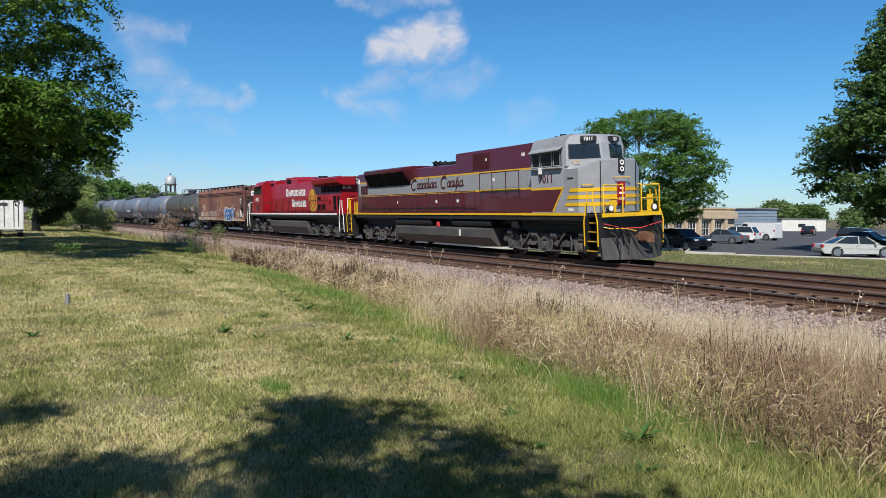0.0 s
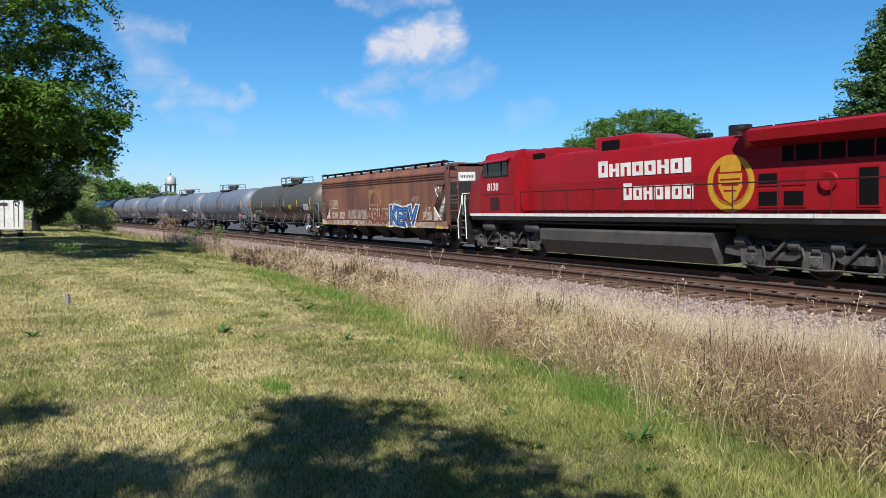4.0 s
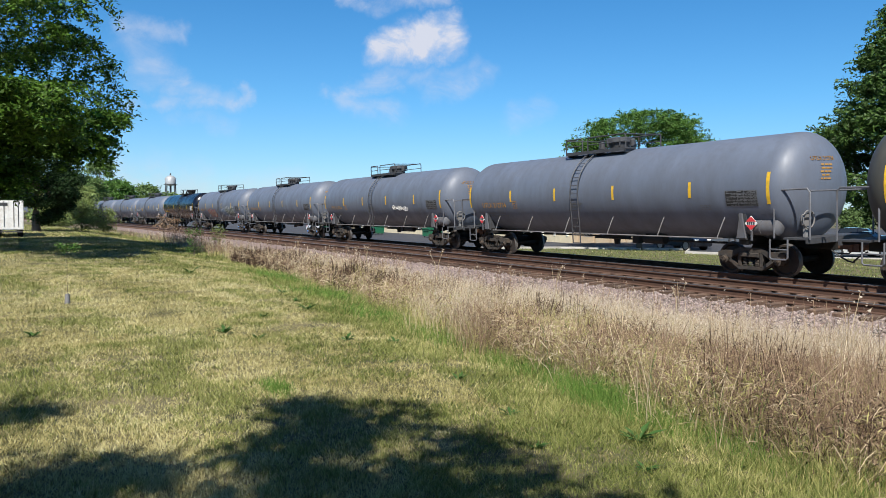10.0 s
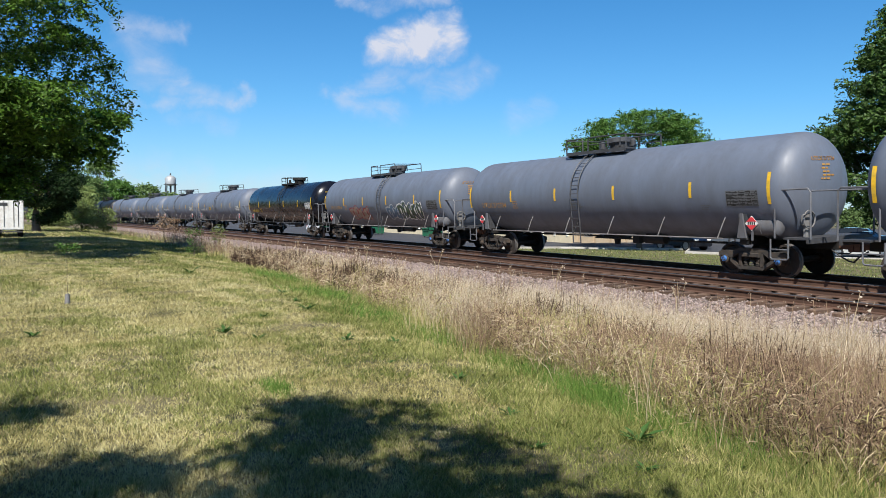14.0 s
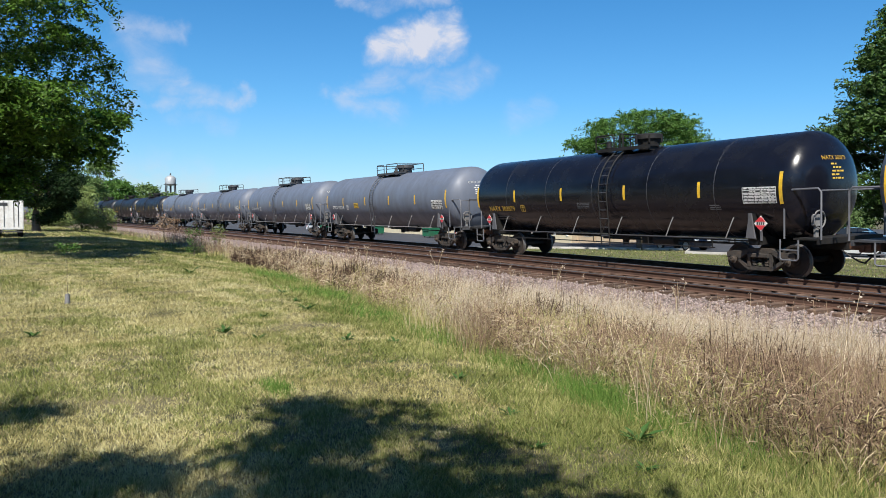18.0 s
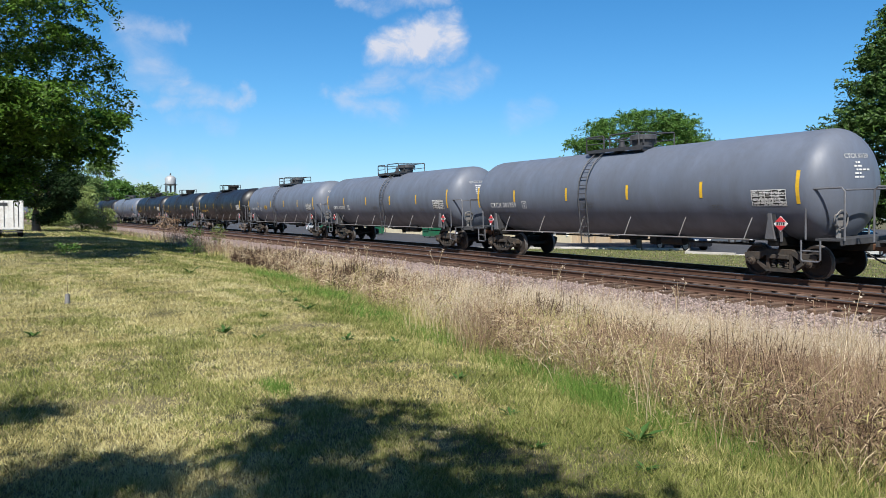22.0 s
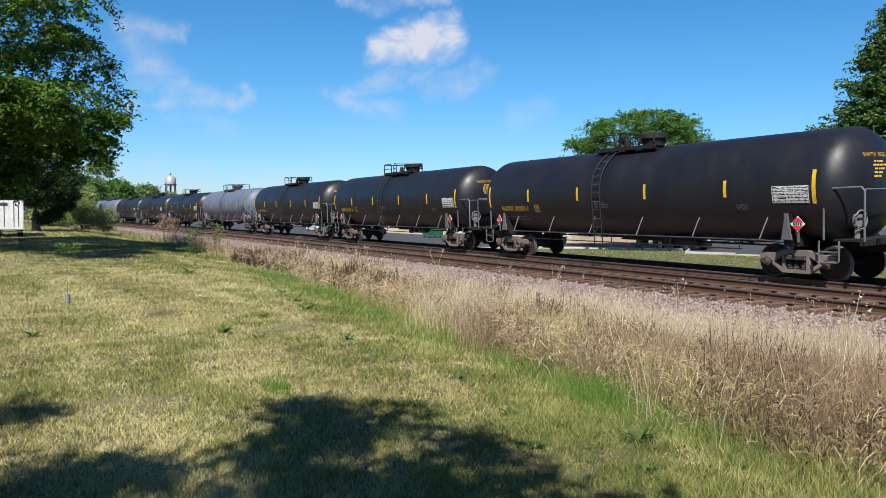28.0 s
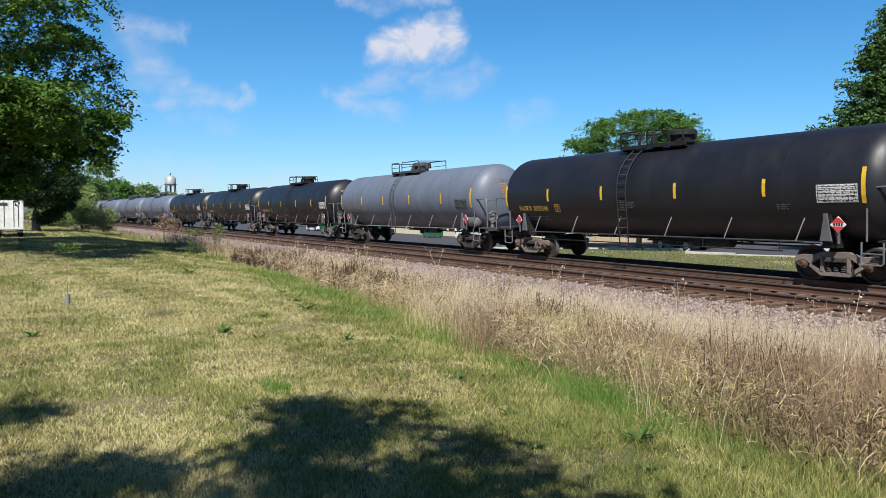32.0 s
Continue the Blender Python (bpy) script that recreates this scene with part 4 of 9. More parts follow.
def end_steps(car, x, s, colour, trim, deck_z=1.70):
    """Corner step wells at one end, both sides."""
    for y in (-1, 1):
        sh = Shape()
        for i, z in enumerate((0.42, 0.76, 1.10, 1.42)):
            sh.box(x, y * (1.42 - 0.05 * i), z, 0.62, 0.26, 0.035)
        sh.box(x - 0.33, y * 1.33, 1.02, 0.04, 0.44, 1.3)
        sh.box(x + 0.33, y * 1.33, 1.02, 0.04, 0.44, 1.3)
        sh.box(x, y * 1.14, 1.02, 0.66, 0.03, 1.3)
        st = part("steps", sh, colour, car)
        ed = Shape()
        for i, z in enumerate((0.45, 0.79, 1.13, 1.45)):
            ed.box(x, y * (1.555 - 0.05 * i), z, 0.58, 0.012, 0.03)
        part("step_edges", ed, M["fit_pale"] if trim == M["white"] else trim, st)
        for d in (-0.36, 0.36):
            hr = Shape().tube([(x + d, y * 1.58, 0.62), (x + d, y * 1.60, 1.5), (x + d - s * 0.28 * (1 if d * s > 0 else -0.4), y * 1.56, 2.25), (x + d - s * 0.30 * (1 if d * s > 0 else -0.4), y * 1.53, 2.62)], 0.024, 6)
            part("grab_rail", hr, trim, st)


def walkway_rail(car, xs, y, material, z0=1.78, z1=2.72, top=True):
    """Hand rail with a stanchion at each x."""
    for s in (-1, 1):
        r = part("hand_rail", Shape().tube([(xs[0], s * y, z1), (xs[-1], s * y, z1)], 0.022, 6), material, car)
        for x in xs:
            part("stanchion", Shape().tube([(x, s * y, z0), (x, s * y, z1)], 0.02, 5), material, r)


def letter_blocks(car, name, x, z, size, y, n, material, rnd, slant=0.0, label="", pitch=0.58):
    """A brand name as plain letter-sized shapes on both sides: bars, frames and posts of one stroke width."""
    forms = (((0, 1, 0, 1), (0.36, 0.64, 0.28, 0.72)), ((0, 1, 0, 1), (0.36, 0.64, 0.0, 0.40), (0.36, 0.64, 0.62, 1.0)), ((0, 1, 0, 1), (0.38, 0.62, 0.0, 0.7)), ((0.3, 0.7, 0, 1),))
    for s in (-1, 1):
        xx = x
        for i in range(n):
            sh = Shape()
            f = forms[(i * 5 + n) % 4 if i % 3 else 0]
            k = 0.55 if len(f) == 1 else 1.0
            w = (pitch - 0.075) * k
            hgt = size * (1.25 if i == 0 else 1.0)
            holes = f[1:]
            xs = sorted({0.0, 1.0} | {v for q in holes for v in q[:2]})
            zs = sorted({0.0, 1.0} | {v for q in holes for v in q[2:]})
            for a0, a1 in zip(xs, xs[1:]):
                for c0, c1 in zip(zs, zs[1:]):
                    m0, m1 = (a0 + a1) / 2, (c0 + c1) / 2
                    if any(q[0] < m0 < q[1] and q[2] < m1 < q[3] for q in holes):
                        continue
                    p = [(a0, c0), (a1, c0), (a1, c1), (a0, c1)]
                    sh.add([(xx + u * w + slant * v * hgt, s * (y + 0.004), z + v * hgt) for u, v in p], [(0, 1, 2, 3)])
            xx += pitch * (0.62 if k < 1 else 1.0)
            part(name, sh, material, car, label)


def side_text(car, words, x, z, size, y, material, bold=0.004, name="lettering", label="", shear=0.0):
    me = text_mesh(words, size, material, bold, shear)
    part(name, me, None, car, label, at=Matrix.Translation((x, -y, z)))
    part(name, me, None, car, label, at=Matrix.Translation((x + 0.62 * size * len(words), y, z)) @ Matrix.Rotation(math.pi, 4, "Z"))


def script_mark(car, x0, x1, z, size, y, material):
    """Flowing script of the railway's name, as slanted loops and strokes that join, with no true letters."""
    rows = ((0.0, 1.3, 1), (1.5, 0.8, 0), (2.3, 0.8, 0), (3.1, 0.8, 0), (3.9, 1.4, 0), (4.7, 1.1, 2), (5.2, 0.8, 0), (6.0, 0.8, 0), (8.0, 1.4, 1), (9.5, 0.8, 0), (10.3, 0.8, 0), (11.0, 1.1, 2), (11.5, 1.5, 3), (12.0, 1.1, 2), (12.5, 0.8, 0))
    k = (x1 - x0) / 13.3
    for s in (-1, 1):
        sh = Shape()
        put = lambda u, v: (x0 + k * u + 0.28 * v * size, s * (y - 0.004), z + v * size)
        for u, tall, form in rows:
            if form == 1:
                sh.tube([put(u + 0.62 + 0.72 * math.cos(0.7 + i * 0.36), tall * (0.42 + 0.5 * math.sin(0.7 + i * 0.36))) for i in range(14)], 0.045, 5)
                sh.tube([put(u + 0.1, tall * 0.9), put(u + 0.4, tall * 1.02), put(u + 0.9, tall * 0.98)], 0.035, 5)
            elif form == 0:
                sh.tube([put(u + 0.32 + 0.30 * math.cos(i * 0.628), 0.36 + 0.34 * math.sin(i * 0.628)) for i in range(10)], 0.034, 5, True)
                sh.tube([put(u + 0.58, tall), put(u + 0.60, 0.12), put(u + 0.72, 0.02), put(u + 0.9, 0.22)], 0.036, 5)
            else:
                sh.tube([put(u + 0.1, 0.1), put(u + 0.25, tall * 0.62), put(u + 0.28, 0.1 if form == 2 else -0.55), put(u + 0.4, 0.05), put(u + 0.55, 0.2)], 0.036, 5)
                if form == 3:
                    sh.tube([put(u + 0.25, 0.9), put(u + 0.4, tall * 0.8), put(u + 0.3, tall * 0.3), put(u + 0.26, -0.5)], 0.036, 5)
        part("script_mark", sh, material, car)["kind"] = "stuff"


def heritage_locomotive():
    car = empty("locomotive", Matrix(), "maroon and grey diesel locomotive with yellow stripes", "locomotive")
    rnd = random.Random(3)
    # frame and walkway
    fr = Shape()
    fr.box(0, 0, 1.50, 23.0, 1.9, 0.34, None, 0.03)
    fr.box(0, 0, 1.72, 22.6, 3.02, 0.06)
    part("underframe", fr, M["loco_black"], car)
    for s in (-1, 1):
        part("sill_stripe", Shape().box(-2.2, s * 1.53, 1.765, 17.6, 0.03, 0.09), M["loco_yellow"], car)
        part("sill_stripe", Shape().box(8.65, s * 1.53, 1.765, 4.1, 0.03, 0.10), M["loco_yellow"], car)
        part("sill_skirt", Shape().box(0, s * 1.50, 1.60, 21.6, 0.03, 0.14), M["loco_black"], car)
    # long hood: rear, middle and the high front part
    h = 1.04
    part("rear_hood", loft(Shape(), [section(-11.5, h, 1.75, 4.16), section(-3.9, h, 1.75, 4.16), section(0.6, h, 1.75, 4.14)]), M["maroon"], car)
    part("front_hood", loft(Shape(), [section(0.6, h, 1.75, 4.62, 0.10), section(7.3, h, 1.75, 4.66, 0.10)]), M["maroon"], car)
    side_panel(car, "grey_band", -11.3, 7.25, 2.84, 3.58, h, M["loco_grey"], 0.010)
    side_panel(car, "yellow_line", -11.3, 7.25, 2.76, 2.84, h, M["loco_yellow"], 0.014)
    side_panel(car, "yellow_line", -11.3, 7.25, 3.58, 3.65, h, M["loco_yellow"], 0.014)
    part("hood_end_panel", Shape().box(-11.51, 0, 3.2, 0.03, 2.0, 0.75), M["loco_grey"], car)
    # flared radiators with a dark intake face
    rd = Shape()
    ring = lambda x, o: [(x, -1.0, 3.24), (x, -1.46 + o, 4.02), (x, -1.48 + o, 4.20), (x, -1.36 + o * 0.5, 4.27), (x, 1.36 - o * 0.5, 4.27), (x, 1.48 - o, 4.20), (x, 1.46 - o, 4.02), (x, 1.0, 3.24)]
    loft(rd, [ring(-9.95, 0.34), ring(-9.45, 0.0), ring(-4.3, 0.0), ring(-3.8, 0.34)])
    rad = part("radiator", rd, M["maroon"], car)
    for s in (-1, 1):
        g = Shape()
        g.add([(-9.6, s * 1.03, 3.26), (-4.15, s * 1.03, 3.26), (-4.32, s * 1.472, 4.01), (-9.43, s * 1.472, 4.01)], [(0, 1, 2, 3)])
        grille = part("intake_grille", g, M["grille"], rad)
        for x in (-8.3, -6.9, -5.5):
            part("divider", Shape().tube([(x, s * 1.05, 3.27), (x, s * 1.478, 4.0)], 0.010, 4), M["rail_maroon"], grille)
        for i in range(9):
            part("louvre", Shape().box(-10.9 + i * 0.115, s * 1.066, 3.16, 0.04, 0.03, 0.52), M["rail_maroon"], rad)
        for i in range(4):
            part("vent_slat", Shape().box(-10.5, s * 1.07, 2.02 + i * 0.11, 0.85, 0.03, 0.05), M["rail_maroon"], rad)
    for x in (-8.6, -7.0, -5.4):
        part("roof_fan", Shape().lathe([(4.26, 0.0), (4.26, 0.62), (4.34, 0.62), (4.34, 0.5), (4.30, 0.0)], "z", 20, (x, 0, 0)), M["maroon"], car)
    part("exhaust_outlet", Shape().box(-1.6, 0, 4.25, 1.3, 0.7, 0.22, None, 0.04), M["loco_black"], car)
    hn = Shape()
    for d in (-0.12, 0, 0.14):
        hn.lathe([(-0.2, 0.02), (0.1, 0.03), (0.24, 0.08)], "x", 10, (-3.0 + d * 0.5, d * 2, 4.42))
    hn.box(-3.05, 0, 4.30, 0.1, 0.5, 0.25)
    part("horn", hn, M["loco_black"], car)
    # brake grid louvres and access doors
    for s in (-1, 1):
        for i in range(14):
            part("louvre", Shape().box(2.2 + i * 0.10, s * 1.06, 4.12, 0.03, 0.03, 0.72), M["rail_maroon"], car)
    for i in range(13):
        x = -10.6 + i * 0.92
        side_panel(car, "hood_door", x, x + 0.86, 1.86, 2.72, h, M["maroon"], 0.018)
    for x0, x1 in ((3.6, 4.3), (4.45, 5.2), (5.35, 6.1), (6.2, 6.9)):
        side_panel(car, "locker_door", x0, x1, 2.88, 3.52, h, M["loco_grey"], 0.016)
    for x in (3.9, 5.3):
        for j in range(3):
            side_panel(car, "vent", x, x + 0.36, 2.22 + j * 0.11, 2.27 + j * 0.11, h, M["rail_maroon"], 0.03)
    for x, z in ((4.25, 2.02), (6.0, 2.02), (3.75, 3.2), (-1.5, 2.3), (-6.0, 2.3), (0.6, 2.3), (3.2, 4.1), (6.0, 4.15)):
        side_panel(car, "notice", x, x + 0.2, z, z + 0.14, h, M["white"], 0.022)
    side_panel(car, "equipment_box", 3.0, 7.0, 1.78, 2.45, h + 0.16, M["maroon"], 0.05)
    walkway_rail(car, [-10.9 + i * 1.15 for i in range(13)], 1.46, M["maroon"], 1.78, 2.80)
    walkway_rail(car, [3.35, 4.35, 5.4, 6.35], 1.47, M["rail_maroon"], 2.6, 3.55)
    # cab
    c = Shape()
    cabring = lambda x, w, zt, r: [(x, -w, 1.80), (x, -w, zt - 0.42), (x, -w + 0.16, zt - 0.06), (x, -w + 0.42, zt), (x, w - 0.42, zt), (x, w - 0.16, zt - 0.06), (x, w, zt - 0.42), (x, w, 1.80)]
    loft(c, [cabring(7.25, 1.5, 4.70, 0), cabring(9.30, 1.5, 4.78, 0)])
    bay = lambda z, x0, x1, w: [(9.2, -w, z), (x0, -w, z), (x1, -0.16, z), (x1, 0.16, z), (x0, w, z), (9.2, w, z)]
    loft(c, [bay(3.55, 9.42, 10.12, 1.46), bay(4.42, 9.32, 9.94, 1.40), bay(4.68, 9.28, 9.70, 1.22), bay(4.77, 9.25, 9.5, 1.0)])
    cab = part("cab", c, M["loco_grey"], car, angle=25)
    n = Shape()
    nring = lambda x, w, zs, wt, zt: [(x, -w, 1.80), (x, -w, zs), (x, -wt, zt), (x, wt, zt), (x, w, zs), (x, w, 1.80)]
    loft(n, [nring(9.3, 1.5, 3.44, 1.0, 3.81), nring(10.12, 1.5, 3.44, 1.0, 3.79), nring(10.58, 0.88, 3.72, 0.78, 3.78), nring(10.74, 0.25, 3.70, 0.22, 3.76)])
    nose = part("nose", n, M["loco_grey"], car, angle=15)
    # windscreens, side windows, awning
    for s in (-1, 1):
        # each screen lies on one facet of the V-shaped front
        def on_facet(u, z, o):
            k = (z - 3.55) / 0.87
            a = Vector((9.42 - 0.10 * k, s * (1.46 - 0.06 * k), z))
            b = Vector((10.12 - 0.18 * k, s * 0.16, z))
            nrm = Vector((b.y - a.y, a.x - b.x, 0)).normalized()
            if nrm.x < 0:
                nrm = -nrm
            return a + (b - a) * u + nrm * o
        for gmat, o, nm, k in ((M["loco_black"], 0.010, "window_seal", 0.0), (M["glass_dark"], 0.018, "windscreen", 0.03)):
            q = Shape()
            cs_ = [(0.07 + k, 3.82 + k), (0.94 - k, 3.82 + k), (0.94 - k, 4.37 - k), (0.07 + k, 4.37 - k)]
            f_, b_ = [on_facet(u, z, o) for u, z in cs_], [on_facet(u, z, -0.02) for u, z in cs_]
            q.add(f_ + b_, [(0, 1, 2, 3), (4, 7, 6, 5), (0, 4, 5, 1), (1, 5, 6, 2), (2, 6, 7, 3), (3, 7, 4, 0)])
            part(nm, q, gmat, cab)
        part("wiper", Shape().tube([on_facet(0.55, 4.40, 0.04), on_facet(0.45, 4.10, 0.04)], 0.014, 4), M["loco_black"], cab)
    for s in (-1, 1):
        part("window_opening", Shape().box(8.25, s * 1.500, 3.86, 1.86, 0.02, 0.56), M["grille"], cab)
        for x0, x1 in ((7.38, 7.85), (7.95, 8.62), (8.72, 9.12)):
            w = part("side_window", Shape().box((x0 + x1) / 2, s * 1.514, 3.86, x1 - x0, 0.012, 0.50), M["glass_open"], cab)
            fw = Shape()
            for a, b, cx_, cz in ((x1 - x0, 0.03, 0, 0.26), (x1 - x0, 0.03, 0, -0.26), (0.03, 0.54, (x1 - x0) / 2, 0), (0.03, 0.54, -(x1 - x0) / 2, 0)):
                fw.box((x0 + x1) / 2 + cx_, s * 1.522, 3.86 + cz, a, 0.022, b)
            part("window_frame", fw, M["loco_grey"], w)
        aw = Shape()
        aw.add([(7.28, s * 1.50, 4.28), (9.30, s * 1.50, 4.32), (9.24, s * 1.72, 4.18), (7.34, s * 1.72, 4.14), (7.28, s * 1.50, 4.25), (9.30, s * 1.50, 4.29), (9.24, s * 1.72, 4.155), (7.34, s * 1.72, 4.115)],
               [(0, 1, 2, 3), (7, 6, 5, 4), (0, 4, 5, 1), (1, 5, 6, 2), (2, 6, 7, 3), (3, 7, 4, 0)])
        part("awning", aw, M["loco_grey"], cab)
        part("arm_rest", Shape().box(8.25, s * 1.56, 3.52, 1.95, 0.12, 0.07, None, 0.02), M["loco_grey"], cab)
        part("mirror", Shape().box(8.0, s * 1.62, 3.44, 0.16, 0.06, 0.26, None, 0.015), M["white"], cab)
        # maroon lower panel with its yellow border
        mp_ = Shape()
        mp_.prism([(7.26, 1.86), (8.58, 1.86), (9.18, 2.70), (7.26, 2.70)], "y", s * 1.50, s * 1.512)
        part("maroon_panel", mp_, M["maroon"], cab)
        yb = Shape()
        yb.prism([(7.26, 2.70), (9.18, 2.70), (8.58, 1.86), (8.68, 1.86), (9.34, 2.79), (7.26, 2.78)], "y", s * 1.50, s * 1.516)
        part("yellow_border", yb, M["loco_yellow"], cab)
        for i, (z0, z1) in enumerate(((2.06, 2.19), (2.32, 2.46), (2.58, 2.72))):
            x0 = 9.34 + i * 0.13
            run = [(x0, 1.512), (10.126, 1.512), (10.592, 0.890), (10.754, 0.254), (10.755, 0.0)]
            pr = Shape()
            for m, ((xa, ya), (xb, yb_)) in enumerate(zip(run, run[1:])):
                pr.add([(xa, s * ya, z0), (xb, s * yb_, z0), (xb, s * yb_, z1), (xa + (0.08 if m == 0 else 0), s * ya, z1)], [(0, 1, 2, 3)])
            part("yellow_bar", pr, M["loco_yellow"], nose, smooth=False)
        part("door_seam", Shape().box(10.60, s * 0.86, 2.75, 0.02, 0.03, 1.85), M["loco_black"], nose)
        part("nose_vent", Shape().box(9.68, s * 1.508, 3.10, 0.34, 0.014, 0.05), M["loco_black"], nose)
        part("roof_grab", Shape().tube([(9.6, s * 1.28, 3.62), (9.6, s * 1.34, 3.70), (10.0, s * 1.34, 3.70), (10.0, s * 1.28, 3.62)], 0.016, 5), M["loco_yellow"], nose)
        part("nose_grab", Shape().tube([(10.20, s * 1.42, 2.84), (10.26, s * 1.46, 2.84), (10.50, s * 1.12, 2.84), (10.44, s * 1.06, 2.84)], 0.016, 5), M["loco_yellow"], nose)
        part("notice", Shape().box(9.75, s * 1.512, 1.93, 0.3, 0.01, 0.12), M["white"], cab)
    nb = part("number_board", Shape().box(9.74, -0.62, 4.56, 0.16, 0.62, 0.22, Matrix.Rotation(-0.38, 3, "Z"), 0.03), M["loco_black"], cab)
    nb2 = part("number_board", Shape().box(9.74, 0.62, 4.56, 0.16, 0.62, 0.22, Matrix.Rotation(0.38, 3, "Z"), 0.03), M["loco_black"], cab)
    nt = text_mesh("7011", 0.19, M["letter_white"], 0.004)
    for y, o, r in ((-0.62, nb, -0.38), (0.62, nb2, 0.38)):
        part("lettering", nt, None, o, at=Matrix.Translation((9.74, y, 4.495)) @ Matrix.Rotation(math.pi / 2 + r, 4, "Z") @ Matrix.Translation((-0.22, -0.086, 0)))
    side_text(car, "7011", 7.75, 2.97, 0.46, 1.506, M["maroon"], 0.012)
    script_mark(car, -4.1, 1.22, 3.06, 0.39, h + 0.012, M["script"])
    # roof aerials and air conditioner
    rf = Shape()
    for i in range(9):
        rf.box(7.5 + i * 0.22, rnd.uniform(-0.6, 0.6), 4.80, 0.14, 0.2, rnd.uniform(0.05, 0.14))
    part("roof_aerials", rf, M["loco_black"], cab)
    # headlights, ditch lights, class gear on the nose
    hl = Shape()
    hl.box(10.75, 0, 3.50, 0.10, 0.26, 0.54, None, 0.03)
    hd = part("headlight_housing", hl, M["loco_black"], nose)
    for z in (3.38, 3.62):
        part("headlight", Shape().lathe([(10.79, 0.0), (10.81, 0.095), (10.77, 0.11)], "x", 14, (0, 0, z)), M["lamp"], hd)
    part("nose_grab", Shape().tube([(10.70, -0.35, 3.08), (10.86, -0.35, 3.08), (10.86, 0.35, 3.08), (10.70, 0.35, 3.08)], 0.018, 5), M["loco_yellow"], nose)
    flag = Shape()
    flag.box(10.80, -0.05, 2.48, 0.05, 0.34, 0.86, None, 0.02)
    cover = part("red_guard_cover", flag, M["loco_red"], nose)
    part("white_marks", Shape().box(10.828, -0.05, 2.30, 0.01, 0.24, 0.10).box(10.828, -0.05, 2.50, 0.01, 0.26, 0.07).box(10.828, -0.05, 2.68, 0.01, 0.18, 0.06), M["white"], cover)
    # front deck, pilot, plough
    dk = Shape()
    dk.box(11.55, 0, 1.70, 1.1, 2.9, 0.12, None, 0.02)
    part("front_deck", dk, M["loco_black"], car)
    part("deck_stripe", Shape().box(12.12, 0, 1.72, 0.03, 2.9, 0.14), M["loco_yellow"], car)
    pl = Shape()
    pl.box(11.80, 0, 1.30, 0.12, 2.5, 0.72, None, 0.02)
    part("pilot", pl, M["loco_black"], car)
    pw = Shape()
    pw.add([(12.02, -1.45, 0.92), (12.42, -0.35, 0.86), (12.42, 0.35, 0.86), (12.02, 1.45, 0.92), (12.12, -1.42, 0.14), (12.82, -0.3, 0.14), (12.82, 0.3, 0.14), (12.12, 1.42, 0.14),
            (11.92, -1.40, 0.92), (11.92, 1.40, 0.92), (11.96, -1.38, 0.14), (11.96, 1.38, 0.14)],
           [(0, 4, 5, 1), (1, 5, 6, 2), (2, 6, 7, 3), (0, 1, 2, 3, 9, 8), (4, 10, 11, 7, 6, 5), (0, 8, 10, 4), (3, 7, 11, 9), (8, 9, 11, 10)])
    part("snow_plough", pw, M["plough"], car)
    coupler(car, 13.0, 1)
    for y in (-1.05, -0.8, -0.55, 0.6, 0.85, 1.1):
        part("air_hose", Shape().tube([(11.95, y, 1.42), (12.30, y, 1.30), (12.42, y + 0.03, 1.02), (12.46, y + 0.05, 0.72)], 0.028, 6), M["grille"], car)
    part("uncoupling_lever", Shape().tube([(12.05, -1.35, 1.30), (12.25, -1.2, 1.25), (12.35, -0.5, 1.22), (12.4, -0.1, 1.12)], 0.018, 5), M["loco_yellow"], car)
    ck = Shape()
    ck.box(12.75, 0, 0.92, 0.42, 0.34, 0.36, None, 0.06)
    part("coupler_knuckle", ck, M["rust"], car)
    for i in range(7):
        y = -1.15 + i * 0.38
        if abs(y) > 0.25:
            part("air_hose", Shape().tube([(12.1, y, 1.15), (12.42, y + 0.03, 1.05), (12.66, y + 0.05, 0.68), (12.60, y + 0.08, 0.36)], 0.025, 5), M["blackprint"], car)
    part("cut_lever", Shape().tube([(12.15, -1.4, 1.42), (12.25, -0.6, 1.24), (12.3, 0.2, 1.22), (12.2, 1.4, 1.42)], 0.018, 5), M["red_sign"], car)
    # front hand rails
    for y in (-1.35, 1.35, -0.45, 0.45):
        part("front_rail", Shape().tube([(12.1, y, 1.78), (12.1, y, 2.72), (12.08, y * 0.97, 2.80), (11.95, y * 0.8, 2.82)], 0.026, 6), M["loco_yellow"], car)
    for s in (-1, 1):
        part("front_rail", Shape().tube([(12.1, s * 1.35, 2.78), (12.1, s * 0.45, 2.78)], 0.024, 6), M["loco_yellow"], car)
        part("front_rail", Shape().tube([(12.1, s * 1.35, 2.30), (12.1, s * 0.45, 2.30)], 0.02, 6), M["loco_yellow"], car)
        part("gate_panel", Shape().box(12.08, s * 0.90, 2.12, 0.02, 0.30, 0.62), M["loco_yellow"], car)
        lm = part("ditch_light", Shape().lathe([(12.0, 0.0), (12.0, 0.12), (12.16, 0.13), (12.16, 0.0)], "x", 14, (0, s * 1.05, 1.96)), M["tank_grey"], car)
        part("lens", Shape().lathe([(12.165, 0.0), (12.165, 0.10), (12.15, 0.11)], "x", 14, (0, s * 1.05, 1.96)), M["lamp"], lm)
    end_steps(car, 10.88, 1, M["loco_black"], M["loco_yellow"])
    end_steps(car, -11.75, -1, M["loco_black"], M["loco_yellow"])
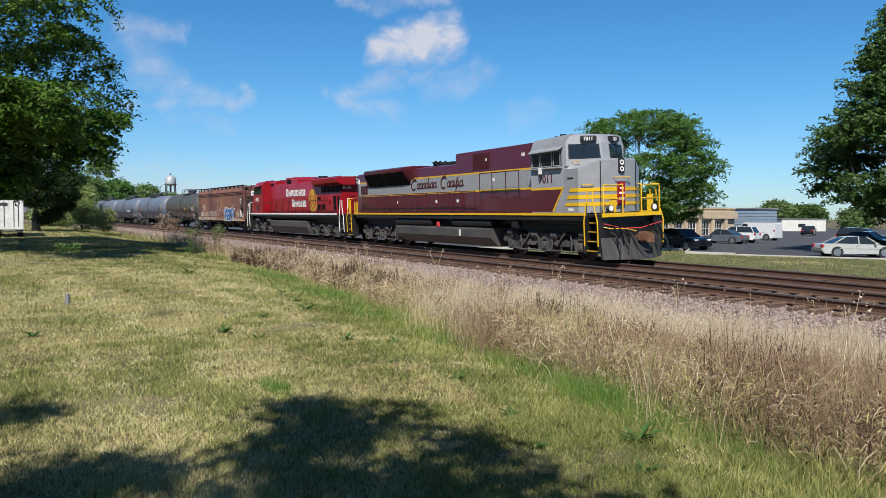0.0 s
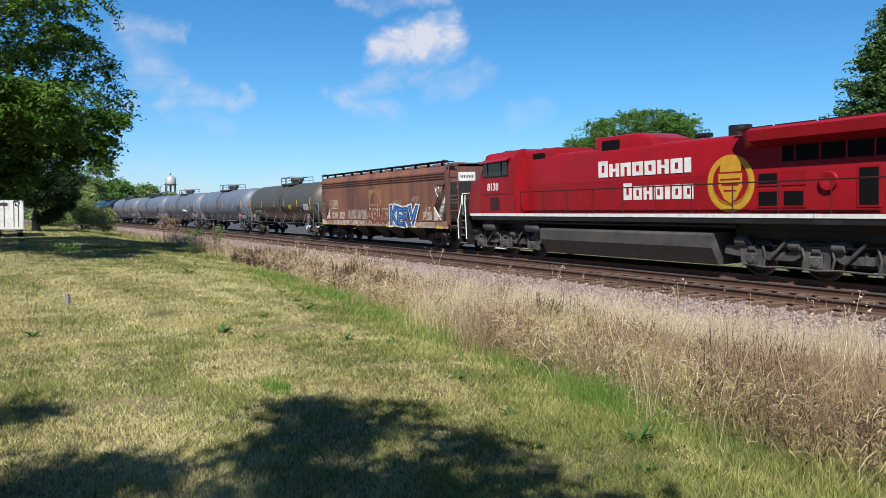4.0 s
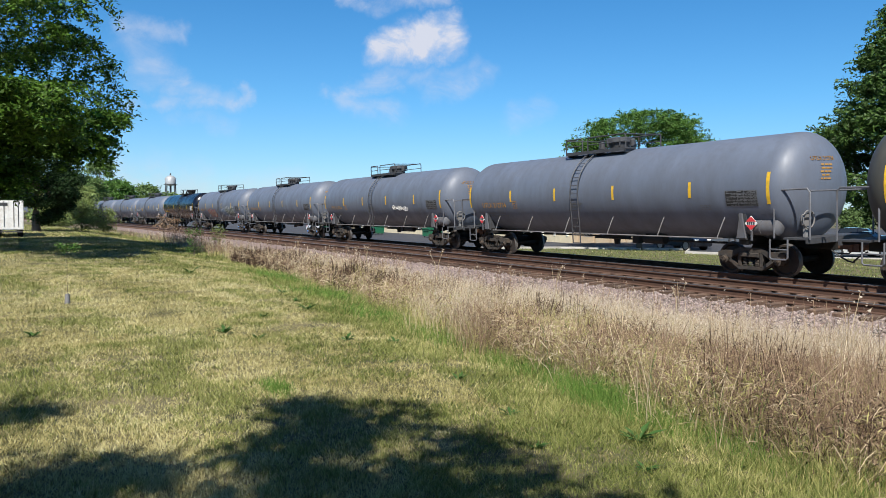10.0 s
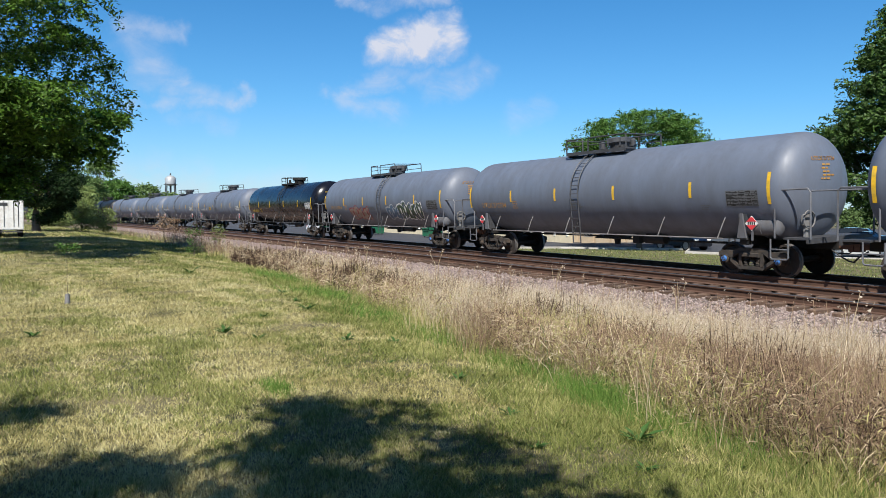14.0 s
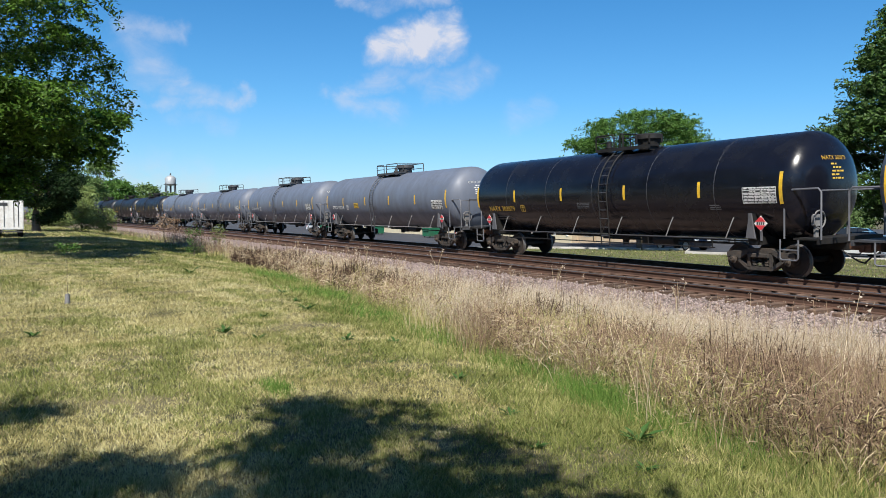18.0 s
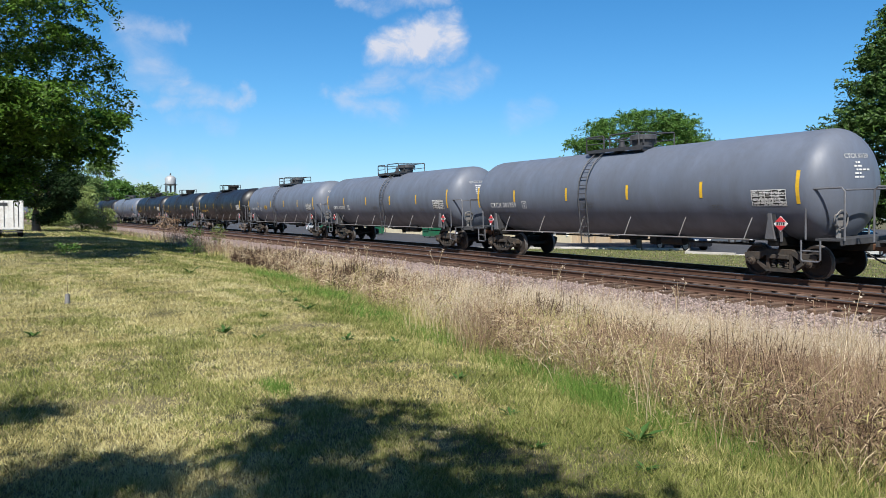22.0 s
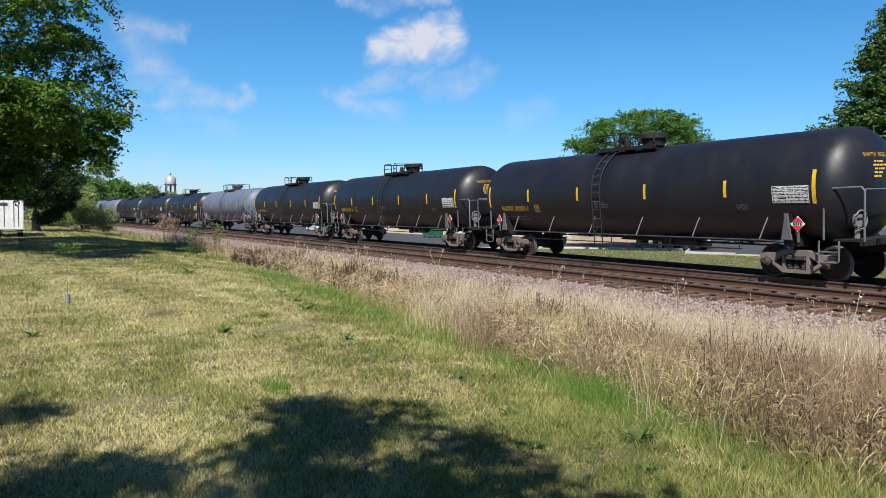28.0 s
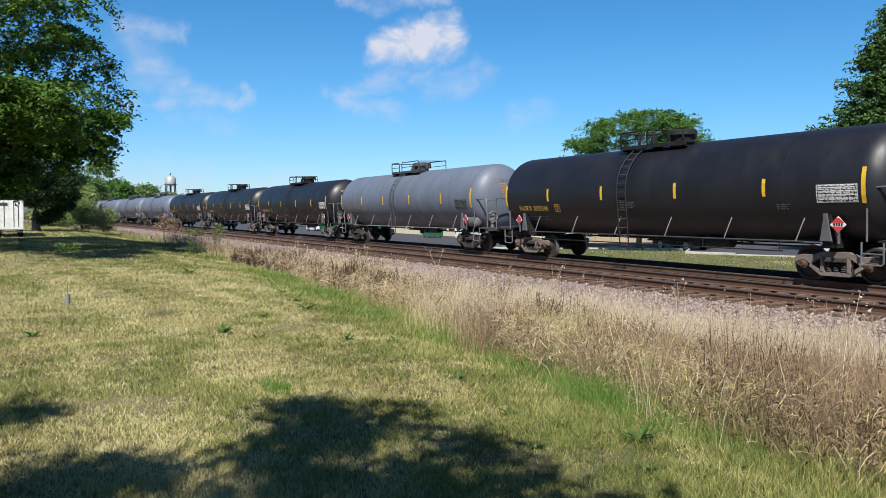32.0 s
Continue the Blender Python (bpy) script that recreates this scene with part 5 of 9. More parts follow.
    part("rear_deck", Shape().box(-11.8, 0, 1.70, 0.95, 2.9, 0.10, None, 0.02), M["loco_black"], car)
    part("rear_pilot", Shape().box(-12.2, 0, 1.2, 0.1, 2.6, 0.9, None, 0.02), M["loco_black"], car)
    for s in (-1, 1):
        part("rear_panel", Shape().box(-11.25, s * 1.3, 2.15, 0.5, 0.03, 0.7), M["loco_yellow"], car)
        part("rear_rail", Shape().tube([(-12.2, s * 1.35, 1.75), (-12.2, s * 1.35, 2.7), (-12.2, s * 0.5, 2.75), (-12.2, s * 0.5, 1.75)], 0.024, 6), M["loco_yellow"], car)
        part("rear_light", Shape().lathe([(-11.42, 0.0), (-11.42, 0.09), (-11.36, 0.10)], "x", 12, (0, s * 0.2, 3.9)), M["lamp"], car)
    part("marker_light", Shape().box(-11.2, -1.06, 3.70, 0.16, 0.03, 0.30), M["lamp"], car)
    coupler(car, -12.45, -1)
    # fuel tank, reservoirs
    ft = Shape()
    prof = [(-1.42, 1.14), (-1.46, 1.06), (-1.46, 0.72), (-1.02, 0.30), (1.02, 0.30), (1.46, 0.72), (1.46, 1.06), (1.42, 1.14)]
    loft(ft, [[(-5.4, a, b) for a, b in prof], [(4.1, a, b) for a, b in prof]])
    part("fuel_tank", ft, M["tank_grey"], car, angle=20)
    # black box added to close the lit gap above the fuel tank
    part("tank_saddle", Shape().box(-0.65, 0, 1.26, 9.3, 1.8, 0.34), M["loco_black"], car)
    for s in (-1, 1):
        for x0, x1 in ((-5.45, -1.3), (0.7, 4.1)):
            part("air_reservoir", Shape().lathe([(x0, 0.0), (x0, 0.10), (x0 + 0.08, 0.17), (x1 - 0.08, 0.17), (x1, 0.10), (x1, 0.0)], "x", 14, (0, s * 1.30, 1.36)), M["loco_black"], car)
        part("fuel_filler", Shape().box(-0.6, s * 1.44, 1.26, 0.16, 0.1, 0.24, None, 0.02), M["red_sign"], car)
        part("fuel_gauge", Shape().box(1.5, s * 1.47, 0.9, 0.12, 0.02, 0.3), M["white"], car)
        part("junction_box", Shape().box(6.0, s * 1.35, 1.35, 0.4, 0.25, 0.3, None, 0.03), M["loco_black"], car)
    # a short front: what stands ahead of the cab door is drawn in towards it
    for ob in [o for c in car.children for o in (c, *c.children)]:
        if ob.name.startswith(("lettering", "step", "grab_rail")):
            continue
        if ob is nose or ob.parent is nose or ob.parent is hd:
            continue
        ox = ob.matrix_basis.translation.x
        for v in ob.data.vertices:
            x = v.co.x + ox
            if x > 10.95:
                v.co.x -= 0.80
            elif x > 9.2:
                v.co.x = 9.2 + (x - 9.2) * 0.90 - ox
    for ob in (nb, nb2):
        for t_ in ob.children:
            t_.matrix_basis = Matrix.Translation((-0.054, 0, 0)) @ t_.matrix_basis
    loco_truck(car, 7.6, 2.2, M["truck_dusty"])
    loco_truck(car, -7.7, 2.2, M["truck_dusty"])
    return car


def red_locomotive():
    """Runs with its cab at the trailing end (-x)."""
    car = empty("locomotive", Matrix(), "bright red diesel locomotive running long hood first", "locomotive")
    rnd = random.Random(5)
    red = M["loco_red"]
    fr = Shape()
    fr.box(0, 0, 1.48, 20.8, 1.9, 0.34, None, 0.03)
    fr.box(0, 0, 1.70, 20.6, 3.0, 0.06)
    part("underframe", fr, M["loco_black"], car)
    for s in (-1, 1):
        part("sill", Shape().box(0, s * 1.50, 1.60, 19.6, 0.03, 0.16), M["loco_black"], car)
        x = -9.9
        while x < 9.6:
            l = rnd.uniform(1.2, 2.6)
            part("white_sill_stripe", Shape().box(x + l / 2, s * 1.52, 1.735, min(l, 9.7 - x) - 0.03, 0.03, 0.11), M["white"], car)
            x += l
    h = 1.02
    part("long_hood", loft(Shape(), [section(-6.4, h, 1.72, 4.10), section(-1.8, h, 1.72, 4.10), section(4.6, h, 1.72, 4.06), section(9.28, h, 1.72, 3.97)]), red, car)
    part("roof_box", loft(Shape(), [section(-1.9, 0.95, 3.9, 4.50, 0.06), section(0.2, 0.95, 3.9, 4.50, 0.12), section(0.9, 0.95, 3.9, 4.28, 0.12)]), red, car)
    part("roof_box", loft(Shape(), [section(-6.3, 0.98, 3.9, 4.36, 0.1), section(-4.3, 0.98, 3.9, 4.36, 0.1)]), red, car)
    # radiator wings at the leading end
    ring = lambda x, o: [(x, -1.0, 3.62), (x, -1.42 + o, 3.80 + o * 0.4), (x, -1.46 + o, 4.08), (x, -1.3, 4.16), (x, 1.3, 4.16), (x, 1.46 - o, 4.08), (x, 1.42 - o, 3.80 + o * 0.4), (x, 1.0, 3.62)]
    rad = part("radiator", loft(Shape(), [ring(4.5, 0.40), ring(5.0, 0.0), ring(9.65, 0.0)]), red, car, angle=25)
    for s in (-1, 1):
        gm = Shape().box(7.6, s * 1.03, 3.40, 3.6, 0.02, 0.42)
        part("radiator_screen", gm, M["grille"], rad)
        for i in range(5):
            part("screen_bar", Shape().box(6.2 + i * 0.72, s * 1.05, 3.40, 0.04, 0.03, 0.42), red, rad)
        for x0, x1, z0, z1, k in ((5.0, 5.7, 1.95, 2.45, 1), (5.0, 5.7, 2.55, 2.95, 1), (5.8, 6.5, 1.95, 2.45, 1), (5.8, 6.5, 2.55, 2.95, 0), (7.9, 8.5, 1.95, 2.98, 1), (8.65, 9.1, 1.95, 2.98, 1)):
            p = part("engine_door", Shape().box((x0 + x1) / 2, s * (h + 0.01), (z0 + z1) / 2, x1 - x0, 0.02, z1 - z0), red, car)
            if k:
                part("door_screen", Shape().box((x0 + x1) / 2, s * (h + 0.024), (z0 + z1) / 2, x1 - x0 - 0.12, 0.012, z1 - z0 - 0.12), M["grille"], p)
        for x in (-5.6, -4.7, -3.8, -2.9, -2.0, -1.1, -0.2, 0.7, 1.6, 2.5, 3.4, 4.3):
            part("hood_door", Shape().box(x, s * (h + 0.006), 2.35, 0.84, 0.012, 1.18), red, car)
        part("vent", Shape().box(-1.1, s * 0.965, 4.15, 0.9, 0.02, 0.4), M["grille"], car)
        part("vent", Shape().box(-5.3, s * 0.99, 3.98, 0.8, 0.02, 0.42), M["grille"], car)
        part("fan_housing", Shape().lathe([(s * 1.02, 0.0), (s * 1.02, 0.26), (s * 1.10, 0.24), (s * 1.10, 0.16), (s * 1.04, 0.0)], "y", 16, (7.15, 0, 2.62)), red, car)
    # crest and name as plain shapes
    for s in (-1, 1):
        y0 = s * (h + 0.014)
        cr = Shape()
        cr.lathe([(y0, 0.84), (y0 + s * 0.004, 0.78), (y0 + s * 0.004, 0.70), (y0, 0.66)], "y", 32, (4.08, 0, 2.66))
        crest = part("crest", cr, M["gold"], car, "gold round crest with a shield")
        part("crest_field", Shape().lathe([(0.0, 0.62), (0.004, 0.62), (0.004, 0.0)], "y", 32, (4.08, y0 - s * 0.003, 2.72)) if s > 0 else Shape().lathe([(0.0, 0.62), (-0.004, 0.62), (-0.004, 0.0)], "y", 32, (4.08, y0 - s * 0.003, 2.72)), M["loco_red"], crest)
        part("shield", Shape().prism([(3.66, 2.95), (3.66, 2.55), (3.86, 2.22), (4.08, 2.08), (4.30, 2.22), (4.50, 2.55), (4.50, 2.95)], "y", y0, y0 + s * 0.006), M["gold"], crest)
        part("beaver_shape", Shape().prism([(3.7, 3.0), (3.74, 3.24), (3.95, 3.36), (4.3, 3.36), (4.46, 3.16), (4.46, 3.0)], "y", y0, y0 + s * 0.006), M["gold"], crest)
        part("shield_bars", Shape().box(4.08, y0 + s * 0.008, 2.62, 0.6, 0.004, 0.05).box(4.08, y0 + s * 0.008, 2.78, 0.7, 0.004, 0.05).box(4.08, y0 + s * 0.008, 2.45, 0.45, 0.004, 0.05), M["loco_red"], crest)
    letter_blocks(car, "name_shape", -1.68, 3.06, 0.46, h + 0.014, 8, M["white"], rnd, pitch=0.575)
    letter_blocks(car, "name_shape", -0.40, 2.24, 0.46, h + 0.014, 7, M["white"], rnd, pitch=0.48)
    # cab at the trailing end
    cabring = lambda x, zt, w=1.5: [(x, -w, 1.76), (x, -w, zt - 0.40), (x, -w + 0.30, zt - 0.03), (x, -w + 0.5, zt), (x, w - 0.5, zt), (x, w - 0.30, zt - 0.03), (x, w, zt - 0.40), (x, w, 1.76)]
    cab = part("cab", loft(Shape(), [[(-9.05, -1.5, 1.76), (-9.05, -1.5, 3.3), (-8.85, -1.25, 4.30), (-8.8, -1.0, 4.34), (-8.8, 1.0, 4.34), (-8.85, 1.25, 4.30), (-9.05, 1.5, 3.3), (-9.05, 1.5, 1.76)], cabring(-8.6, 4.40), cabring(-6.4, 4.44)]), red, car, angle=25)
    ns = Shape()
    loft(ns, [[(-9.0, -1.5, 1.76), (-9.0, -1.5, 3.36), (-9.0, 1.5, 3.36), (-9.0, 1.5, 1.76)], [(-10.45, -1.3, 1.76), (-10.3, -1.2, 3.12), (-10.3, 1.2, 3.12), (-10.45, 1.3, 1.76)], [(-10.6, -0.9, 1.76), (-10.45, -0.85, 3.05), (-10.45, 0.85, 3.05), (-10.6, 0.9, 1.76)]])
    nose = part("nose", ns, red, car, angle=15)
    for s in (-1, 1):
        for x0, x1 in ((-8.72, -8.36), (-8.28, -7.30), (-7.22, -6.80)):
            fm = part("window_frame", Shape().box((x0 + x1) / 2, s * 1.506, 3.66, x1 - x0 + 0.05, 0.02, 0.62), M["loco_black"], cab)
            part("side_window", Shape().box((x0 + x1) / 2, s * 1.52, 3.66, x1 - x0 - 0.04, 0.012, 0.54), M["glass_dark"], fm)
        aw = Shape()
        aw.add([(-8.75, s * 1.45, 4.10), (-6.6, s * 1.45, 4.16), (-6.6, s * 1.72, 4.02), (-8.75, s * 1.72, 3.96), (-8.75, s * 1.45, 4.07), (-6.6, s * 1.45, 4.13), (-6.6, s * 1.72, 3.99), (-8.75, s * 1.72, 3.93)],
               [(0, 1, 2, 3), (7, 6, 5, 4), (0, 4, 5, 1), (1, 5, 6, 2), (2, 6, 7, 3), (3, 7, 4, 0)])
        part("awning", aw, red, cab)
        part("cab_vent", Shape().box(-7.85, s * 1.506, 2.20, 0.7, 0.016, 0.55), M["rail_maroon"], cab)
        part("body_seam", Shape().box(-7.6, s * 1.506, 2.62, 2.4, 0.012, 0.02), M["rail_maroon"], cab)
        part("seam", Shape().box(-6.38, s * 1.506, 2.7, 0.02, 0.012, 1.6), M["rail_maroon"], cab)
    for y in (-0.7, 0.7):
        part("windscreen", Shape().box(-9.0, y, 3.72, 0.10, 1.0, 0.5, Matrix.Rotation(0.18, 3, "Y")), M["glass_dark"], cab)
    rf = Shape()
    for i in range(8):
        rf.box(-8.4 + i * 0.28, rnd.uniform(-0.6, 0.6), 4.46, 0.16, 0.2, rnd.uniform(0.05, 0.12))
    part("roof_aerials", rf, M["loco_black"], cab)
    side_text(car, "8138", -8.45, 2.78, 0.44, 1.506, M["white"], 0.010, shear=0.12)
    part("lettering", text_mesh("8138", 0.30, M["white"], 0.006, 0.12), None, car, at=Matrix.Translation((9.325, -0.92, 3.36)) @ Matrix.Rotation(math.pi / 2, 4, "Z"))
    # end of the hood: plate, rungs, lamps
    end = part("hood_end", Shape().box(9.29, 0, 2.82, 0.05, 1.98, 2.16, None, 0.02), red, car)
    for i in range(6):
        z = 1.98 + i * 0.32
        part("end_rung", Shape().tube([(9.31, -0.45, z), (9.39, -0.45, z), (9.39, 0.05, z), (9.31, 0.05, z)], 0.018, 5), M["rail_maroon"], end)
    lb = part("lamp_housing", Shape().box(9.68, 0.0, 3.86, 0.08, 0.26, 0.5, None, 0.02), M["loco_black"], rad)
    for z in (3.75, 3.97):
        part("headlight", Shape().lathe([(9.72, 0.0), (9.735, 0.075), (9.72, 0.085)], "x", 14, (0, 0.0, z)), M["lamp"], lb)
    part("marker_lamp", Shape().lathe([(10.2, 0.0), (10.2, 0.09), (10.30, 0.08), (10.32, 0.0)], "x", 14, (0, 0.3, 2.0)), M["lamp"], car)
    for x in (4.9, 6.2, 7.5, 8.8):
        part("roof_rail", Shape().box(x, -1.05, 4.18, 1.2, 0.06, 0.07), M["rail_maroon"], rad)
    part("exhaust_outlet", Shape().lathe([(4.0, 0.34), (4.42, 0.34), (4.42, 0.26), (4.0, 0.26)], "z", 16, (3.6, 0, 0)), M["loco_black"], car)
    part("horn", Shape().box(2.2, 0, 4.24, 0.5, 0.3, 0.14, None, 0.04), M["loco_black"], car)
    walkway_rail(car, [-6.0 + i * 1.5 for i in range(11)], 1.45, M["rail_maroon"], 1.72, 2.66)
    end_steps(car, 10.55, 1, M["loco_black"], M["white"])
    end_steps(car, -10.55, -1, M["loco_black"], M["white"])
    for s in (-1, 1):
        part("end_deck", Shape().box(s * 10.55, 0, 1.68, 0.9, 2.9, 0.1, None, 0.02), M["loco_black"], car)
        part("pilot", Shape().box(s * 10.85, 0, 0.98, 0.1, 2.6, 1.2, None, 0.02), M["loco_black"], car)
        coupler(car, s * 11.1, s)
        for i in range(5):
            y = -1.1 + i * 0.42
            part("air_hose", Shape().tube([(s * 10.9, y, 1.15), (s * 11.05, y + 0.03, 0.95), (s * 11.08, y + 0.05, 0.58)], 0.025, 5), M["blackprint"], car)
        part("end_rail", Shape().tube([(s * 10.95, -1.3, 1.72), (s * 10.95, -1.3, 2.7), (s * 10.95, -0.5, 2.74), (s * 10.95, -0.5, 1.72)], 0.024, 6), M["white"], car)
        ft = None
    prof = [(-1.40, 1.22), (-1.45, 1.14), (-1.45, 0.78), (-1.15, 0.26), (1.15, 0.26), (1.45, 0.78), (1.45, 1.14), (1.40, 1.22)]
    part("fuel_tank", loft(Shape(), [[(-4.7, a, b) for a, b in prof], [(3.75, a, b) for a, b in prof]]), M["tank_grey"], car, angle=20)
    for s in (-1, 1):
        part("side_pipe", Shape().tube([(-5.6, s * 1.38, 1.44), (-2.0, s * 1.40, 1.42), (4.6, s * 1.38, 1.44)], 0.04, 6), M["loco_black"], car)
        for x in (-8.6, -5.4):
            part("air_reservoir", Shape().lathe([(x - 0.5, 0.0), (x - 0.5, 0.12), (x - 0.42, 0.18), (x + 0.42, 0.18), (x + 0.5, 0.12), (x + 0.5, 0.0)], "x", 14, (0, s * 1.25, 1.2)), M["tank_grey"], car)
    loco_truck(car, 6.9, 1.98, M["truck_dusty"])
    loco_truck(car, -7.6, 1.98, M["truck_dusty"])
    return car


def hopper_car():
    """Rusty covered hopper with painted scrawls on its side."""
    car = empty("covered_hopper_car", Matrix(), "rusty brown covered hopper car with blue and white graffiti", "hopper car")
    rnd = random.Random(8)
    body = M["hopper"]
    E = 8.28
    w = 1.54
    for s in (-1, 1):
        sd = Shape()
        poly = [(-7.3, 1.40), (7.12, 1.40), (7.05, 2.15), (E, 3.36), (E, 3.80), (-E, 3.80), (-E, 3.36), (-7.25, 2.15)]
        sd.prism(poly, "y", s * w, s * (w - 0.06))
        side = part("side_sheet", sd, body, car)
        for z in (3.50, 3.62, 3.74):
            part("side_bead", Shape().box(0, s * (w + 0.02), z, 2 * E - 0.1, 0.04, 0.045), body, side)
        part("side_sill", Shape().box(0, s * (w + 0.01), 1.22, 2 * E + 0.1, 0.12, 0.34, None, 0.02), M["sill_worn"], car)
        part("sill_lip", Shape().box(0, s * (w + 0.03), 1.42, 2 * E - 0.6, 0.12, 0.05), body, car)
        for x in (-7.9, -4.6, -2.3, 2.0, 5.0, 7.7):
            part("reflector", Shape().box(x, s * (w + 0.075), 1.10, 0.62, 0.01, 0.10), M["yellow"], car)
        # sloped roof edge and roof boards
        rf = Shape()
        rf.prism([(s * w, 3.80), (s * (w - 0.12), 4.08), (s * 0.75, 4.20), (s * 0.75, 4.14), (s * (w - 0.2), 4.02)], "x", -E, E)
        part("roof_side", rf, body, car)
        for i in range(12):
            x = -7.7 + i * 1.4
            part("roof_bracket", Shape().box(x, s * 1.36, 4.14, 0.06, 0.12, 0.22), M["steel_dark"], car)
        part("running_board", Shape().box(0, s * 1.33, 4.26, 2 * E + 0.5, 0.30, 0.04), M["steel_dark"], car)
        part("roof_rail", Shape().tube([(-E - 0.2, s * 1.50, 4.30), (E + 0.2, s * 1.50, 4.30)], 0.03, 6), M["steel_dark"], car)
    part("roof", Shape().box(0, 0, 4.18, 2 * E, 1.6, 0.06), body, car)
    for i in range(5):
        part("roof_hatch", Shape().box(-6 + i * 3, 0, 4.25, 2.2, 0.7, 0.1, None, 0.03), body, car)
    for s in (-1, 1):
        # end: top plate, slope sheet, corner posts, ladder, platform
        part("end_plate", Shape().box(s * (E - 0.03), 0, 3.66, 0.06, 2 * w, 0.74), body, car)
        sl = Shape()
        sl.add([(s * (E - 0.06), -w + 0.04, 3.32), (s * (E - 0.06), w - 0.04, 3.32), (s * 5.9, w - 0.04, 1.30), (s * 5.9, -w + 0.04, 1.30), (s * (E - 0.10), -w + 0.04, 3.32), (s * (E - 0.10), w - 0.04, 3.32), (s * 5.84, w - 0.04, 1.30), (s * 5.84, -w + 0.04, 1.30)],
               [(0, 1, 2, 3), (7, 6, 5, 4), (0, 4, 5, 1), (1, 5, 6, 2), (2, 6, 7, 3), (3, 7, 4, 0)])
        part("slope_sheet", sl, M["pale_slope"], car)
        for y in (-1, 1):
            part("corner_post", Shape().box(s * (E + 0.02), y * (w - 0.05), 2.55, 0.14, 0.14, 2.6), body, car)
            part("slope_brace", Shape().prism([(s * (E - 0.02), 3.3), (s * (E - 0.34), 3.3), (s * 6.7, 1.2), (s * 7.1, 1.2)], "y", y * 1.22 - 0.05, y * 1.22 + 0.05), M["pale_slope"], car)
            lad = Shape()
            for d in (-0.24, 0.24):
                lad.tube([(s * (E + 0.14), y * 1.18 + d, 0.95), (s * (E + 0.14), y * 1.18 + d, 4.2)], 0.022, 5)
            ladder = part("ladder", lad, body, car)
            for i in range(9):
                part("rung", Shape().tube([(s * (E + 0.14), y * 1.18 - 0.24, 1.2 + i * 0.36), (s * (E + 0.14), y * 1.18 + 0.24, 1.2 + i * 0.36)], 0.016, 5), body, ladder)
            for i in range(5):
                part("side_rung", Shape().tube([(s * (E - 0.75), y * (w + 0.02), 1.6 + i * 0.42), (s * (E - 0.75), y * (w + 0.07), 1.6 + i * 0.42), (s * (E - 0.1), y * (w + 0.07), 1.6 + i * 0.42)], 0.016, 5), body, ladder)
            part("roof_loop", Shape().tube([(s * (E - 0.1), y * 1.5, 3.7), (s * (E + 0.1), y * 1.5, 4.1), (s * (E - 0.1), y * 1.46, 4.36), (s * (E - 0.5), y * 1.4, 4.36)], 0.025, 6), M["fit_pale"], car)
            part("step", Shape().tube([(s * (E - 0.1), y * 1.5, 1.05), (s * (E - 0.1), y * 1.52, 0.5), (s * (E - 0.5), y * 1.52, 0.5), (s * (E - 0.5), y * 1.5, 1.05)], 0.02, 5), M["steel_dark"], car)
        part("end_platform", Shape().box(s * (E - 0.1), 0, 1.10, 1.0, 2.9, 0.08), M["steel_dark"], car)
        part("centre_sill", Shape().box(s * 7.6, 0, 0.92, 2.6, 0.40, 0.32, None, 0.02), M["steel_dark"], car)
        part("end_rail", Shape().tube([(s * (E + 0.16), -1.4, 2.45), (s * (E + 0.16), 1.4, 2.45)], 0.022, 5), body, car)
        coupler(car, s * 9.25, s)
        part("corner_web", Shape().prism([(s * 7.05, 1.42), (s * 7.75, 1.42), (s * 7.05, 2.1)], "y", -w - 0.004, -w + 0.05), M["pale_slope"], car)
    part("end_notice", Shape().box(E + 0.012, -0.35, 3.55, 0.02, 0.98, 0.42), M["white"], car, "white panel with stencilled car number bars")
    for i in range(8):
        part("number_bar", Shape().box(E + 0.026, -0.68 + i * 0.095, 3.55, 0.006, 0.05, 0.12), M["blackprint"], car)
    # outlets below
    for x in (-3.5, -0.6, 1.3, 4.0):
        hp = Shape()
        loft(hp, [[(x - 1.25, -1.2, 1.2), (x + 1.25, -1.2, 1.2), (x + 1.25, 1.2, 1.2), (x - 1.25, 1.2, 1.2)], [(x - 0.4, -0.5, 0.42), (x + 0.4, -0.5, 0.42), (x + 0.4, 0.5, 0.42), (x - 0.4, 0.5, 0.42)]])
        hb = part("hopper_bay", hp, M["steel_dark"], car)
        part("outlet_gate", Shape().box(x, 0, 0.38, 1.0, 1.1, 0.1), M["steel_dark"], hb)
    for x in (-6.65, 6.65):
        truck(car, x, 0)
    # faded panel, number patch, painted names on the camera's side
    part("pale_patch", Shape().box(0.06, -w - 0.006, 2.66, 1.6, 0.008, 0.96), M["patch"], car, "faded orange-brown paint patch")
    arch = Shape()
    arch.prism([(-0.62 + 0.68 + 0.62 * math.cos(t * 0.314) * -1, 2.35 + 0.66 * math.sin(t * 0.314)) for t in range(11)], "y", -w - 0.014, -w - 0.010)
    part("arch_mark", arch, body, car)
    part("number_patch", Shape().box(-6.25, -w - 0.006, 2.36, 1.25, 0.008, 0.58), M["chalk"], car)
    for i in range(2):
        for j in range(5 - 2 * (1 - i) - 1 + 1):
            part("number_bar", Shape().box(-6.72 + j * 0.22, -w - 0.012, 2.50 - i * 0.27, 0.13, 0.006, 0.2), M["hopper"], car)
